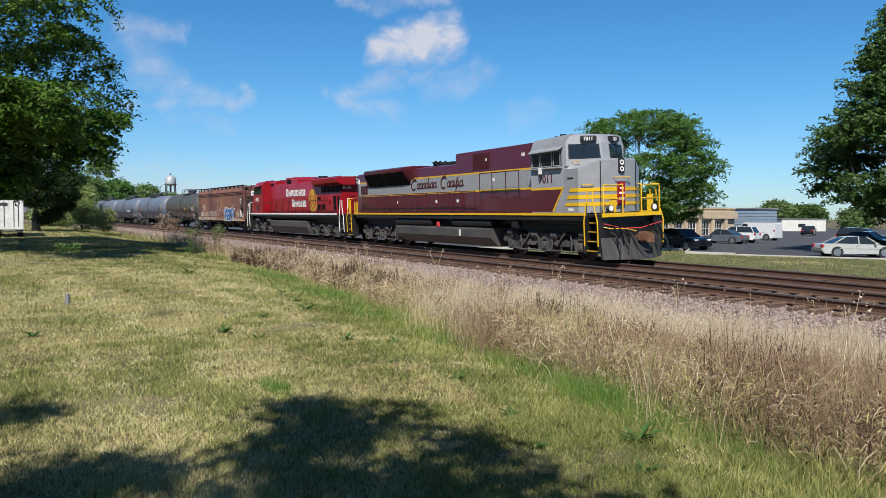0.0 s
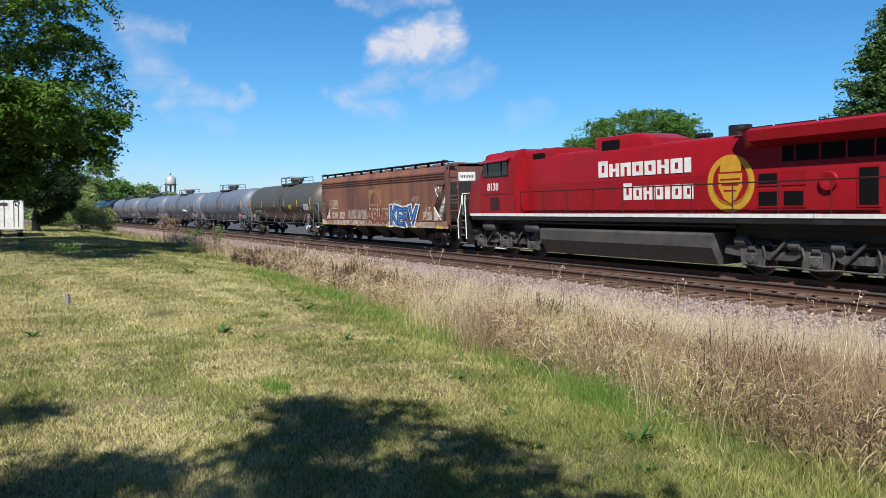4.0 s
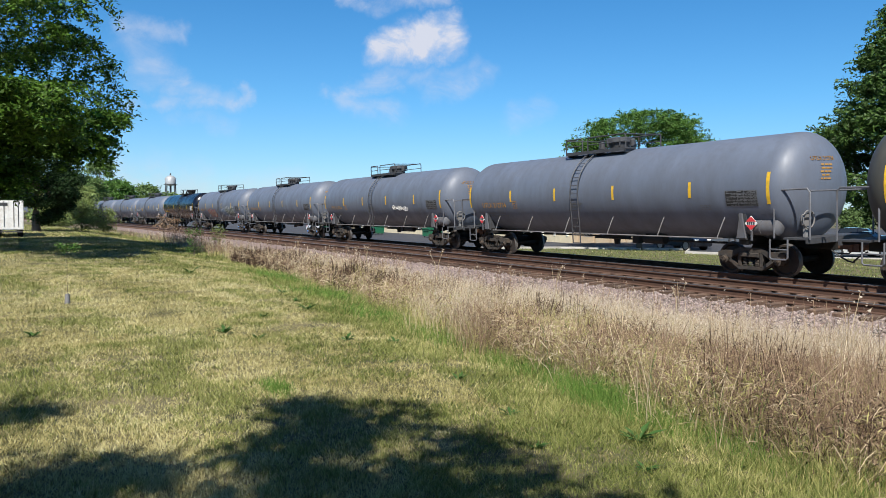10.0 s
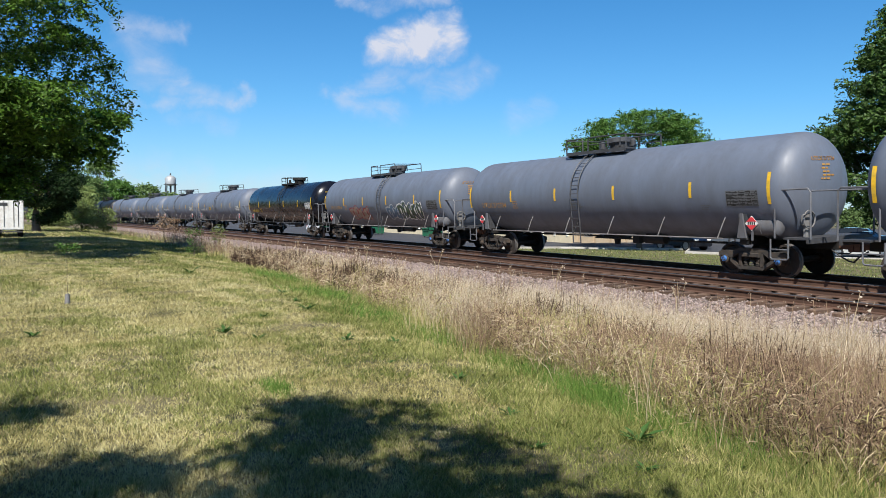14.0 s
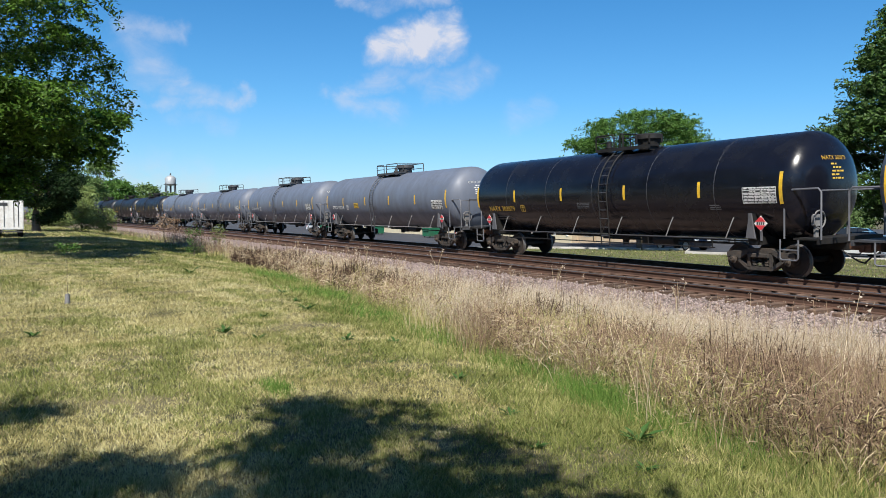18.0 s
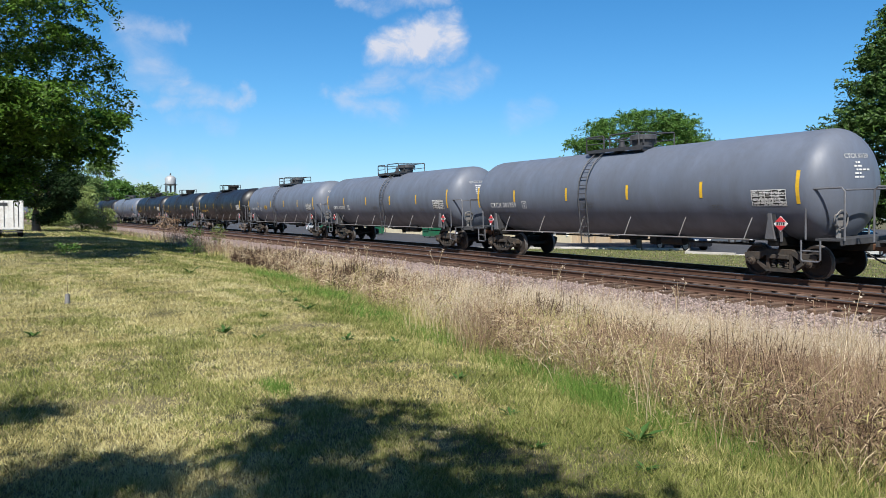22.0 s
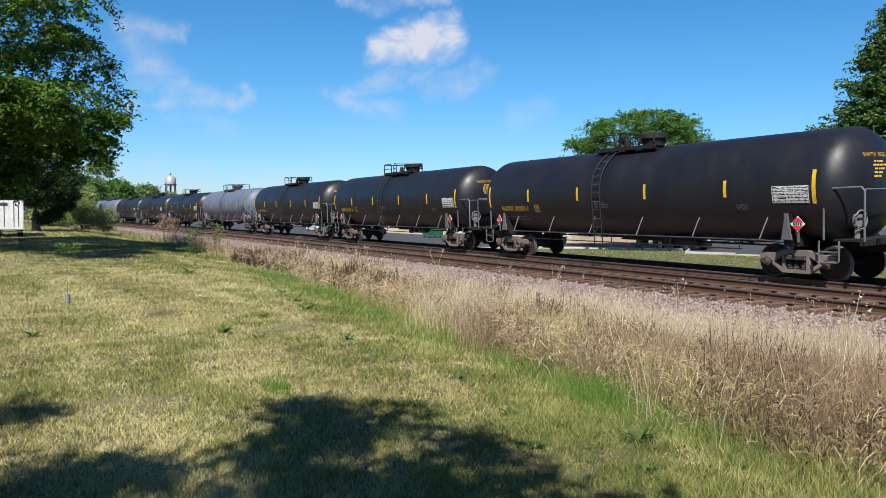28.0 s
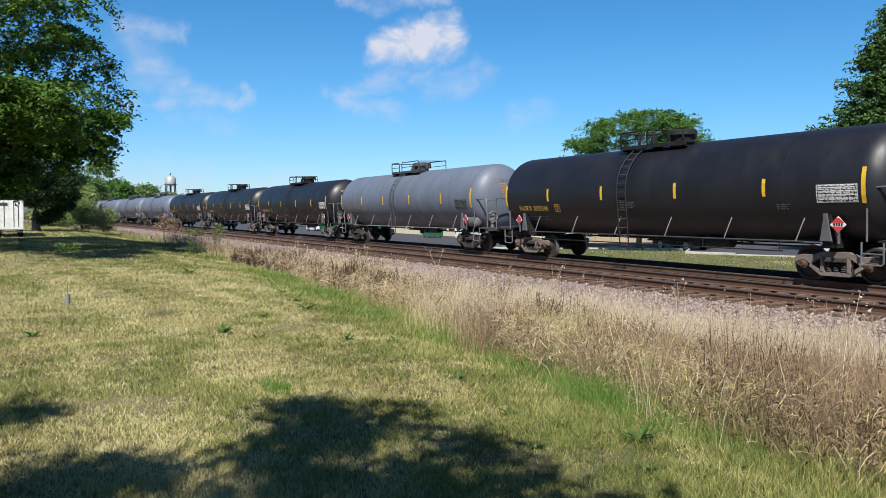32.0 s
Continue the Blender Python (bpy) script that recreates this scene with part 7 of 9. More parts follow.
def build_verge():
    # uncut green and yellowing grass between the lawn and the weeds
    for r0, r1, n, k in ((3.4, 9, 62000, 0.62), (9, 24, 56000, 1.25), (24, 110, 24000, 3.2)):
        x, y = wedge(n, r0, r1, 3.4, 9.4)
        q = along(x, y)
        e = q - mown_edge(x) + 0.55 * fbm(x, y, 0.5, 5.5)
        t = e / np.maximum(weed_edge(x) - mown_edge(x), 0.5)
        keep = (e > 0) & (RNG.uniform(0, 1, len(x)) < np.clip(0.35 + e * 1.2, 0, 1) * np.clip(2.3 - t, 0.0, 1))
        x, y, e, t = x[keep], y[keep], e[keep], t[keep]
        c = fbm(x, y, 40 / (r0 + r1), 2.6)
        h = (0.09 + 0.30 * smooth01(e / 1.3)) * RNG.uniform(0.45, 1.35, len(x)) * np.clip(1 + 0.9 * c, 0.35, 1.9)
        yel = RNG.uniform(0, 1, len(x)) < np.clip(0.22 + 0.65 * t + 0.5 * fbm(x, y, 0.6, 1.5) + 0.3 * c, 0.05, 0.92)
        for sel, m, lab in ((~yel, "verge_green", "long green unmown grass at the lawn's edge"), (yel, "verge_yellow", "long yellowing unmown grass")):
            blades("verge_grass", x[sel], y[sel], ground_z(x[sel], y[sel]), h[sel] * (1.2 if m == "verge_yellow" else 1), 0.0052 * k * RNG.uniform(0.6, 1.3, sel.sum()), RNG.uniform(0.1, 1.1, sel.sum()), M[m], lab, 0.15, 2)
    # dry stand: dead brown weeds and pale feathery grass in drifts
    for r0, r1, n, k, cnt in ((3.8, 9.5, 34000, 0.75, 20), (9.5, 24, 40000, 1.4, 13), (24, 60, 17000, 3.2, 8), (60, 190, 11000, 8.0, 4)):
        x, y = wedge(n, r0, r1, 4.3, 11.4)
        q = along(x, y)
        e = q - weed_edge(x) + 0.7 * fbm(x, y, 0.55, 2.2)
        p = fbm(x, y, 0.33, 7.7)
        c = fbm(x, y, 55 / (r0 + r1), 6.1)
        keep = (RNG.uniform(0, 1, len(x)) < np.clip(0.5 + e * 0.9, 0, 1)) & (RNG.uniform(0, 1, len(x)) < np.clip((10.7 - q) * 0.8 + 0.7 * p, 0.02, 1)) & (c + RNG.normal(0, 0.3, len(x)) > -0.22)
        x, y, p, q, e, c = x[keep], y[keep], p[keep], q[keep], e[keep], c[keep]
        h = (0.62 + 0.14 * p - 0.16 * smooth01((q - 8.3) / 2.5)) * RNG.uniform(0.6, 1.12, len(x)) * np.clip(1 + 0.5 * c, 0.6, 1.4)
        pale = (smooth01((e - 0.2) / 2.0) + 0.9 * p + RNG.normal(0, 0.22, len(x)) + 0.35 * c - 0.75 * np.exp(-((x + 2.2) / 2.3) ** 2) - 0.6 * smooth01((x + 9.0) / 3.0)) > 0.30
        z = ground_z(x, y)
        st, br = pale, ~pale
        lean = RNG.uniform(0.05, 0.5, len(x))
        blades("dry_grass", x[st], y[st], z[st], h[st], 0.0034 * k * RNG.uniform(0.6, 1.3, st.sum()), lean[st], M["straw"], "tall dry straw-coloured grass stems", 0.4, 2)
        sprays("grass_plumes", x[st], y[st], z[st], h[st] * 1.08, lean[st], cnt, 0.52, 0.055 * min(k, 2.2) ** 0.5, 0.0026 * k ** 0.9, M["plume"], "pale feathery seed heads of dry grass")
        blades("dead_weeds", x[br], y[br], z[br], h[br], 0.0042 * k * RNG.uniform(0.6, 1.3, br.sum()), lean[br], M["weed_brown"], "dead brown seedy weeds among the grass", 0.5, 2)
        sprays("dead_leaves", x[br], y[br], z[br], h[br], lean[br], max(4, cnt * 2 // 3), 0.75, 0.045 * min(k, 2.2) ** 0.5, 0.0058 * k ** 0.9, M["weed_brown"], "curled brown leaves and seed pods on dead weeds", (-0.6, 0.9), True)
        # yellow-green blades still alive low between them
        lo = RNG.uniform(0, 1, len(x)) < np.clip(0.45 - 0.2 * e, 0.05, 0.45)
        blades("dry_grass", x[lo], y[lo], z[lo], h[lo] * 0.72, 0.0055 * k * RNG.uniform(0.6, 1.3, lo.sum()), RNG.uniform(0.1, 1.0, lo.sum()), M["verge_yellow"], "yellow-green grass low between dead weeds", 0.2, 2)
    # dark branching weeds in clumps, thickest near the camera
    cx, cy, ch_ = [], [], []
    for n, x0, x1, q0, q1 in ((430, -4.3, -0.6, -0.1, 3.1), (190, -12.5, -4.3, 0.1, 2.8), (190, -34, -12.5, -0.3, 1.6)):
        px = RNG.uniform(x0, x1, n)
        py = weed_edge(px) + RNG.uniform(q0, q1, n) - px ** 2 * CURVE / 2
        f = fbm(px, py, 0.6, 3.9)
        ok = f + RNG.uniform(-0.2, 0.2, n) > -0.05
        for ax, ay in zip(px[ok], py[ok]):
            m = RNG.integers(10, 26)
            r = RNG.uniform(0.05, 0.2)
            cx.append(RNG.normal(ax, r, m))
            cy.append(RNG.normal(ay, r, m))
            ch_.append(RNG.uniform(0.4, 0.9) * RNG.uniform(0.45, 1.05, m))
    x, y, h = np.concatenate(cx), np.concatenate(cy), np.concatenate(ch_)
    kw = np.clip(np.hypot(x, y) / 7, 0.7, 3)
    lean = RNG.uniform(0.03, 0.32, len(x))
    blades("dead_weeds", x, y, ground_z(x, y), h, RNG.uniform(0.003, 0.009, len(x)) * kw, lean, M["weed_dark"], "clumps of dark dead branching weeds", 0.5, 3)
    sprays("dead_leaves", x, y, ground_z(x, y), h, lean, 20, 0.9, 0.045 * kw ** 0.5, 0.012 * kw ** 0.7, M["weed_dark"], "dark curled leaves on dead weeds", (-0.8, 0.8), True)
    # pale broken stalks at all angles
    for n, x0, x1, k in ((9000, -6.0, -0.6, 0.8), (10000, -13, -6.0, 1.25), (8000, -34, -13, 2.6)):
        x = RNG.uniform(x0, x1, n)
        y = weed_edge(x) + RNG.uniform(-0.45, 2.6, n) - x ** 2 * CURVE / 2
        z = ground_z(x, y) + RNG.uniform(0.05, 0.52, n)
        for sel, m in ((slice(0, n * 3 // 5), "straw"), (slice(n * 3 // 5, n), "weed_brown")):
            litter("broken_stalks", x[sel], y[sel], z[sel], RNG.uniform(0.05, 0.24, len(x[sel])) * k ** 0.5, RNG.uniform(0.003, 0.0065, len(x[sel])) * k, M[m], "broken dry stalks leaning at all angles", 0.6)
    # short curled leaves caught all through the stand
    for n, x0, x1, k in ((26000, -6.5, -0.6, 0.8), (16000, -14, -6.5, 1.05)):
        x = RNG.uniform(x0, x1, n)
        y = weed_edge(x) + RNG.uniform(-0.5, 3.0, n) - x ** 2 * CURVE / 2
        c = fbm(x, y, 1.6, 4.4) + RNG.normal(0, 0.25, n)
        z = ground_z(x, y) + RNG.uniform(0.02, 0.55, n)
        for sel, m in ((c < -0.1, "weed_dark"), ((c >= -0.1) & (c < 0.16), "weed_brown"), ((c >= 0.16) & (c < 0.5), "verge_yellow"), (c >= 0.5, "straw")):
            litter("dead_leaves", x[sel], y[sel], z[sel], RNG.uniform(0.025, 0.085, sel.sum()) * k, RNG.uniform(0.004, 0.009, sel.sum()) * k, M[m], "short curled leaves caught among dry weeds", 0.9)
    # long single stalks and green leafy stems
    x = RNG.uniform(-10, -1.5, 260)
    y = weed_edge(x) + RNG.uniform(-0.6, 1.8, 260)
    blades("dry_stalks", x, y, ground_z(x, y), RNG.uniform(0.45, 0.95, 260), RNG.uniform(0.004, 0.007, 260), RNG.uniform(0.2, 0.9, 260), M["straw"], "pale broken grass stalks leaning over", 0.6, 3)
    x = RNG.uniform(-9, -1.5, 420)
    y = weed_edge(x) + RNG.uniform(-0.4, 2.2, 420)
    hh, ll = RNG.uniform(0.3, 0.7, 420), RNG.uniform(0.1, 0.5, 420)
    blades("green_weeds", x, y, ground_z(x, y), hh, RNG.uniform(0.004, 0.008, 420), ll, M["weed_green"], "green leafy stems among dead weeds", 0.4, 3)
    sprays("green_leaves", x, y, ground_z(x, y), hh, ll, 10, 0.7, 0.06, 0.010, M["verge_yellow"], "narrow grey-green leaves on live stems", (0.0, 1.4), True)
    # bright green tufts along the mown edge
    for tx, ty, tr, tn, th in ((-5.0, 4.40, 0.40, 3000, 0.30), (-4.3, 4.2, 0.25, 900, 0.20), (-6.6, 4.6, 0.45, 900, 0.24), (-8.6, 4.75, 0.5, 800, 0.24), (-3.4, 4.35, 0.4, 900, 0.24), (-11.5, 4.9, 0.7, 1200, 0.22), (-15.5, 5.5, 0.9, 900, 0.26),
                               (-22, 6.3, 1.4, 900, 0.3), (-6.75, 1.85, 0.16, 500, 0.11), (-2.75, 4.45, 0.3, 500, 0.3)):
        x, y = RNG.normal(tx, tr, tn), RNG.normal(ty, tr * 0.42, tn)
        blades("grass_tuft", x, y, ground_z(x, y), RNG.uniform(0.25, 1.0, tn) * th, RNG.uniform(0.003, 0.006, tn) * np.clip(-x / 6, 0.7, 3), RNG.uniform(0.1, 1.0, tn), M["tuft_green"], "bright green tuft of long grass", 0.15, 3)
    # thistle-like weeds with pale fluff, thickest by the ballast
    x = np.concatenate([RNG.uniform(-36, -13, 420), RNG.uniform(-13, -3, 170), RNG.uniform(-60, -36, 200)])
    y = RNG.uniform(8.4, 11.1, len(x)) - x ** 2 * CURVE / 2
    ok = fbm(x, y, 0.25, 4.1) + RNG.uniform(-0.2, 0.2, len(x)) > -0.05
    x, y = x[ok], y[ok]
    h, ll, kw = RNG.uniform(0.5, 0.95, len(x)), RNG.uniform(0.02, 0.25, len(x)), np.clip(np.hypot(x, y) / 10, 1, 4)
    blades("thistle_stems", x, y, ground_z(x, y), h, 0.006 * kw, ll, M["weed_brown"], "dry reddish brown thistle stems", 0.6, 2)
    sprays("thistle_leaves", x, y, ground_z(x, y), h, ll, 12, 0.7, 0.06 * kw ** 0.5, 0.012 * kw ** 0.8, M["weed_brown"], "dry brown thistle leaves", (-0.4, 1.0), True)
    sprays("thistle_fluff", x, y, ground_z(x, y), h * 1.04, ll, 3, 0.22, 0.030 * kw ** 0.5, 0.017 * kw ** 0.8, M["flower"], "pale fluffy thistle seed heads", (0.2, 1.6), True)
    # tall branching weeds with pale tufts that stand above the rest
    for (wx, wy, wh) in ((-5.6, 8.6, 1.15), (-5.0, 8.3, 1.1), (-14.2, 10.6, 0.95), (-21.0, 11.0, 1.0), (-26.0, 10.6, 1.0), (-33.5, 10.2, 1.1), (-10.6, 10.9, 0.85)):
        zz = ground_z(np.array([wx]), np.array([wy]))[0]
        st = empty("tall_weed", Matrix.Translation((wx, wy, zz)), "tall thin weed with pale seed tufts in dry grass", "weed", "tall weeds in the verge")
        sh, hd = Shape(), Shape()
        for i in range(5):
            a, r = RNG.uniform(0, 6.28), RNG.uniform(0.1, 0.3)
            p = [(0, 0, 0), (0.3 * r * math.cos(a), 0.3 * r * math.sin(a), wh * 0.6), (r * math.cos(a), r * math.sin(a), wh * RNG.uniform(0.85, 1.05))]
            sh.tube(p, 0.004, 4)
            for j in range(5):
                c = Vector(p[2]) + Vector(RNG.normal(0, 0.045, 3))
                hd.add([c + Vector(RNG.normal(0, 0.012, 3)) for _ in range(4)], [(0, 1, 2), (0, 2, 3), (0, 1, 3)])
        part("stem", sh, M["straw"], st)
        part("seed_tufts", hd, M["flower"], st, smooth=False)["kind"] = "stuff"
    # broadleaf weeds in the lawn
    for (wx, wy, r) in ((-10.2, 2.1, 0.17), (-9.6, 2.4, 0.12), (-4.0, 3.75, 0.2), (-6.3, 3.55, 0.12), (-11.0, -0.2, 0.14), (-12.2, 3.9, 0.2), (-5.0, 3.3, 0.10), (-4.2, 3.0, 0.10), (-21, 3.4, 0.3), (-15.5, 4.4, 0.16), (-13.6, 4.1, 0.15), (-11.6, 3.0, 0.12), (-9.0, 3.4, 0.14), (-8.6, 3.9, 0.12), (-7.4, 3.3, 0.09), (-3.5, 3.35, 0.10)):
        root = empty("broadleaf_weed", Matrix.Translation((wx, wy, float(ground_z(wx, wy)))), "low green broadleaf weed growing in the lawn", "weed", "weeds in the lawn")
        for i in range(15):
            a, l = i * 2.4 + RNG.uniform(-0.5, 0.5), r * RNG.uniform(0.4, 1.15)
            c, s = math.cos(a), math.sin(a)
            w = l * RNG.uniform(0.1, 0.17)
            up = RNG.uniform(0.2, 0.9) * l
            sh = Shape()
            sh.add([(0, 0, 0.01), (c * l * 0.5 - s * w, s * l * 0.5 + c * w, up * 0.6), (c * l, s * l, up * 0.8), (c * l * 0.5 + s * w, s * l * 0.5 - c * w, up * 0.6), (c * l * 0.5, s * l * 0.5, up * 0.5)],
                   [(0, 4, 1), (1, 4, 2), (2, 4, 3), (3, 4, 0)])
            part("leaf", sh, M["weed_green"], root, smooth=False)


build_verge()


def build_stones():
    n = 30000
    x, y = wedge(n, 10, 40, 11.2, 14.2)
    x2, y2 = wedge(9000, 13, 40, 15.9, 17.6)
    x, y = np.concatenate([x, x2]), np.concatenate([y, y2])
    q = y - (Y_FAR - x * x * CURVE / 2)
    zb = np.interp(q, [-8.6, -7.6, -6.6, -5.7, -5.0, -4, -3, -2, -1], [-0.75, -0.52, -0.36, -0.285, -0.245, -0.235, -0.24, -0.235, -0.24]) + bed_tilt(q)
    r = RNG.uniform(0.018, 0.042, len(x))
    oct_ = np.array([(1, 0, 0), (-1, 0, 0), (0, 1, 0), (0, -1, 0), (0, 0, 0.8), (0, 0, -0.8)])
    V = oct_[None] * r[:, None, None] * RNG.uniform(0.6, 1.4, (len(x), 6, 1))
    a = RNG.uniform(0, 6.28, len(x))
    c, s = np.cos(a)[:, None], np.sin(a)[:, None]
    V = np.stack([V[..., 0] * c - V[..., 1] * s, V[..., 0] * s + V[..., 1] * c, V[..., 2]], -1) + np.stack([x, y, zb + r * 0.25], -1)[:, None]
    F = np.array([(0, 2, 4), (2, 1, 4), (1, 3, 4), (3, 0, 4), (2, 0, 5), (1, 2, 5), (3, 1, 5), (0, 3, 5)])
    F = (np.arange(len(x))[:, None, None] * 6 + F[None]).reshape(-1, 3)
    ob = new("ballast_stones", fast_mesh("ballast_stones", V.reshape(-1, 3), F, M["stone"]))
    tagged(ob, "loose pinkish grey ballast stones", "ballast", kind="stuff")


build_stones()

# ---- trees ----
M["bark"] = mat("grey_brown_bark", (0.13, 0.10, 0.075), 0.95, 0, 0.3, 4, 0.8, 18, stretch=(1, 1, 0.2))
M["leaf_locust"] = mat("locust_leaves", (0.068, 0.138, 0.014), 0.55, 0, 0.3, 0.35, island=0.6, trans=0.15, spec=0.25)
M["leaf_dark"] = mat("dense_dark_leaves", (0.056, 0.108, 0.022), 0.5, 0, 0.25, 0.35, island=0.5, trans=0.15, spec=0.3)
# near-black green: shade from the larger tree is put into this leaf colour
M["leaf_shade"] = mat("leaves_painted_in_shade", (0.022, 0.048, 0.014), 0.6, 0, 0.25, 0.35, island=0.45, trans=0.1, spec=0.2)
M["leaf_mid"] = mat("fresh_green_leaves", (0.09, 0.185, 0.035), 0.55, 0, 0.25, 0.3, island=0.4, trans=0.28, spec=0.3)
# the haze of distance is mixed into this paler base colour
M["leaf_far"] = mat("haze_tinted_leaves", (0.15, 0.225, 0.075), 0.6, 0, 0.3, 0.2, island=0.35, trans=0.3, spec=0.2)
M["leaf_olive"] = mat("olive_bush_leaves", (0.21, 0.27, 0.085), 0.6, 0, 0.3, 0.3, island=0.4, trans=0.3, spec=0.25)


def leaves_mesh(name, centres, spread, per, size, material, seed, flat=0.55, droop=0.25, level=0.0, twigs=0):
    """Crown: many small leaves round clump centres, along drooping twigs if there are any; level turns the leaves' faces towards the sky."""
    g = np.random.default_rng(seed)
    C = np.asarray(centres)
    k = len(C)
    idx = np.repeat(np.arange(k), per)
    n = len(idx)
    if twigs:
        b = g.uniform(0, 2 * np.pi, (k, twigs))
        rise = g.uniform(-0.25, 0.75, (k, twigs))
        j = g.integers(0, twigs, n)
        t = g.uniform(0.05, 1, n) ** 0.6
        off = np.stack([np.cos(b[idx, j]) * t, np.sin(b[idx, j]) * t, rise[idx, j] * t * flat * 1.6 - droop * t * t], -1) * 1.75 + g.normal(0, 0.10, (n, 3)) * np.array([1, 1, 0.7])
        P = C[idx] + off * np.asarray(spread)[idx][:, None]
    else:
        off = g.normal(0, 1, (n, 3))
        off = off / np.linalg.norm(off, axis=1)[:, None] * (g.uniform(0, 1, n) ** 0.45)[:, None] * 1.75
        off = off * np.asarray(spread)[idx][:, None] * np.array([1, 1, flat])
        P = C[idx] + off
        P[:, 2] -= droop * np.linalg.norm(off[:, :2], axis=1) * 0.6
    a = g.uniform(0, 2 * np.pi, n)
    e = g.normal(-0.2, 0.5, n)
    u = np.stack([np.cos(a) * np.cos(e), np.sin(a) * np.cos(e), np.sin(e)], -1)
    w = np.cross(u, g.normal(0, 1, (n, 3)) * (1 - level) + np.array([0, 0, 1.6 * level]))
    w /= np.linalg.norm(w, axis=1)[:, None] + 1e-9
    s = size * g.uniform(0.6, 1.4, n)[:, None]
    V = np.stack([P - w * s * 0.12, P + u * s * 0.45 + w * s * 0.40, P + u * s * 1.15], 1).reshape(-1, 3)
    return fast_mesh(name, V, np.arange(n * 3).reshape(-1, 3), material)


def make_tree(name, x, y, z, height, crown, n_clumps, per, size, leaf, label, seed, trunk_r=0.25, fork=0.25, spread=0.8, shape=1.0, lean=(0, 0), category="tree", gap=0.0, extra=(), flat=0.55, droop=0.25, level=0.0, twigs=0):
    """crown: radius x, radius y, height of its foot above the ground."""
    g = random.Random(seed)
    rx, ry, foot = crown
    t = empty(name, Matrix.Translation((x, y, z)), label, category)
    ch = height - foot
    sh = Shape()

    def limb(path, r0, r1, n=8):
        k = len(path)
        vs, fs = [], []
        for i, p in enumerate(path):
            r = r0 + (r1 - r0) * i / (k - 1)
            for j in range(n):
                aa = 2 * math.pi * j / n
                vs.append((p[0] + r * math.cos(aa), p[1] + r * math.sin(aa), p[2]))
        for i in range(k - 1):
            for j in range(n):
                fs.append((i * n + j, i * n + (j + 1) % n, (i + 1) * n + (j + 1) % n, (i + 1) * n + j))
        sh.add(vs, fs)

    fz = height * fork
    top = (lean[0], lean[1], fz)
    limb([(0, 0, -0.1), (0.02, 0, 0.3), (lean[0] * 0.5, lean[1] * 0.5, fz * 0.6), top], trunk_r * 1.25, trunk_r * 0.75, 10)
    part("trunk", sh, M["bark"], t)
    cs, sp = [], []
    while len(cs) < n_clumps:
        a, v = g.uniform(0, 2 * math.pi), g.uniform(0.02, 1)
        prof = math.sqrt(max(0.0, 1 - (2 * v - 1) ** 2)) ** 0.75 if shape == 1.0 else (min(1.0, v * 5) * (1 - v) ** 0.55 * 1.1)
        rr = prof * (g.uniform(0.35, 1.0) ** 0.45)
        px, py = rx * rr * math.cos(a), ry * rr * math.sin(a)
        bump = 1 + 0.22 * noise.noise(Vector((math.cos(a) * 2 + seed, math.sin(a) * 2, v * 4)))
        if gap and noise.noise(Vector((px * 0.35 + seed, py * 0.35, v * ch * 0.35))) > 0.35 - gap:
            if g.random() < 0.7:
                continue
        cs.append((lean[0] + px * bump, lean[1] + py * bump, foot + ch * v * (0.97 + 0.06 * g.random())))
        sp.append(spread * g.uniform(0.6, 1.25))
    for ex, ey, ez, er, en in extra:
        for _ in range(en):
            cs.append((ex + g.uniform(-er, er), ey + g.uniform(-er, er), ez + g.uniform(-er, er) * 0.6))
            sp.append(spread * g.uniform(0.5, 0.9))
    br = Shape()
    sh = br
    for i in range(0, n_clumps, max(1, n_clumps // 34)):
        c = Vector(cs[i])
        q = Vector((top[0], top[1], min(fz + 0.35 * (c.z - fz) * g.random(), c.z)))
        q.z = max(q.z, fz * 0.8)
        mid = (q + c) / 2 + Vector((g.uniform(-0.3, 0.3), g.uniform(-0.3, 0.3), g.uniform(0.0, 0.06) * height))
        limb([top, q, mid, c], trunk_r * 0.32, 0.02, 5)
    part("branch_work", br, M["bark"], t)
    cr = part("crown", leaves_mesh("crown", cs, sp, per, size, leaf, seed, flat, droop, level, twigs), None, t)
    cr["kind"] = "stuff"
    return t


# two trees on the lawn, one whose shade falls on the foreground, street trees by the car park
make_tree("lawn_tree", -38, -6.6, 0, 24, (9.9, 10.0, 2.6), 700, 440, 0.155, M["leaf_locust"], "large green locust tree with feathery drooping branches on the lawn", 11, 0.38, 0.22, 0.80, shape=2.0, gap=0.04, flat=0.40, droop=0.55, level=0.32, twigs=12,
          extra=((3, 5.6, 4.8, 0.8, 14), (3, 6.5, 5.1, 0.7, 12), (3, 7.4, 4.9, 0.6, 10), (3, 6.9, 4.4, 0.4, 5), (3, 8.1, 4.9, 0.45, 7), (3.1, 8.8, 5.7, 0.4, 6), (3, 8.3, 4.2, 0.25, 3), (3, 5.2, 3.6, 0.4, 7), (3, 4.8, 3.0, 0.5, 9), (2.4, 4.0, 3.4, 0.8, 10), (9.0, 5.0, 5.2, 1.2, 14), (7.0, 6.4, 5.0, 1.0, 12), (11.0, 5.6, 5.2, 0.9, 12), (9.0, 6.6, 5.4, 1.0, 12)))
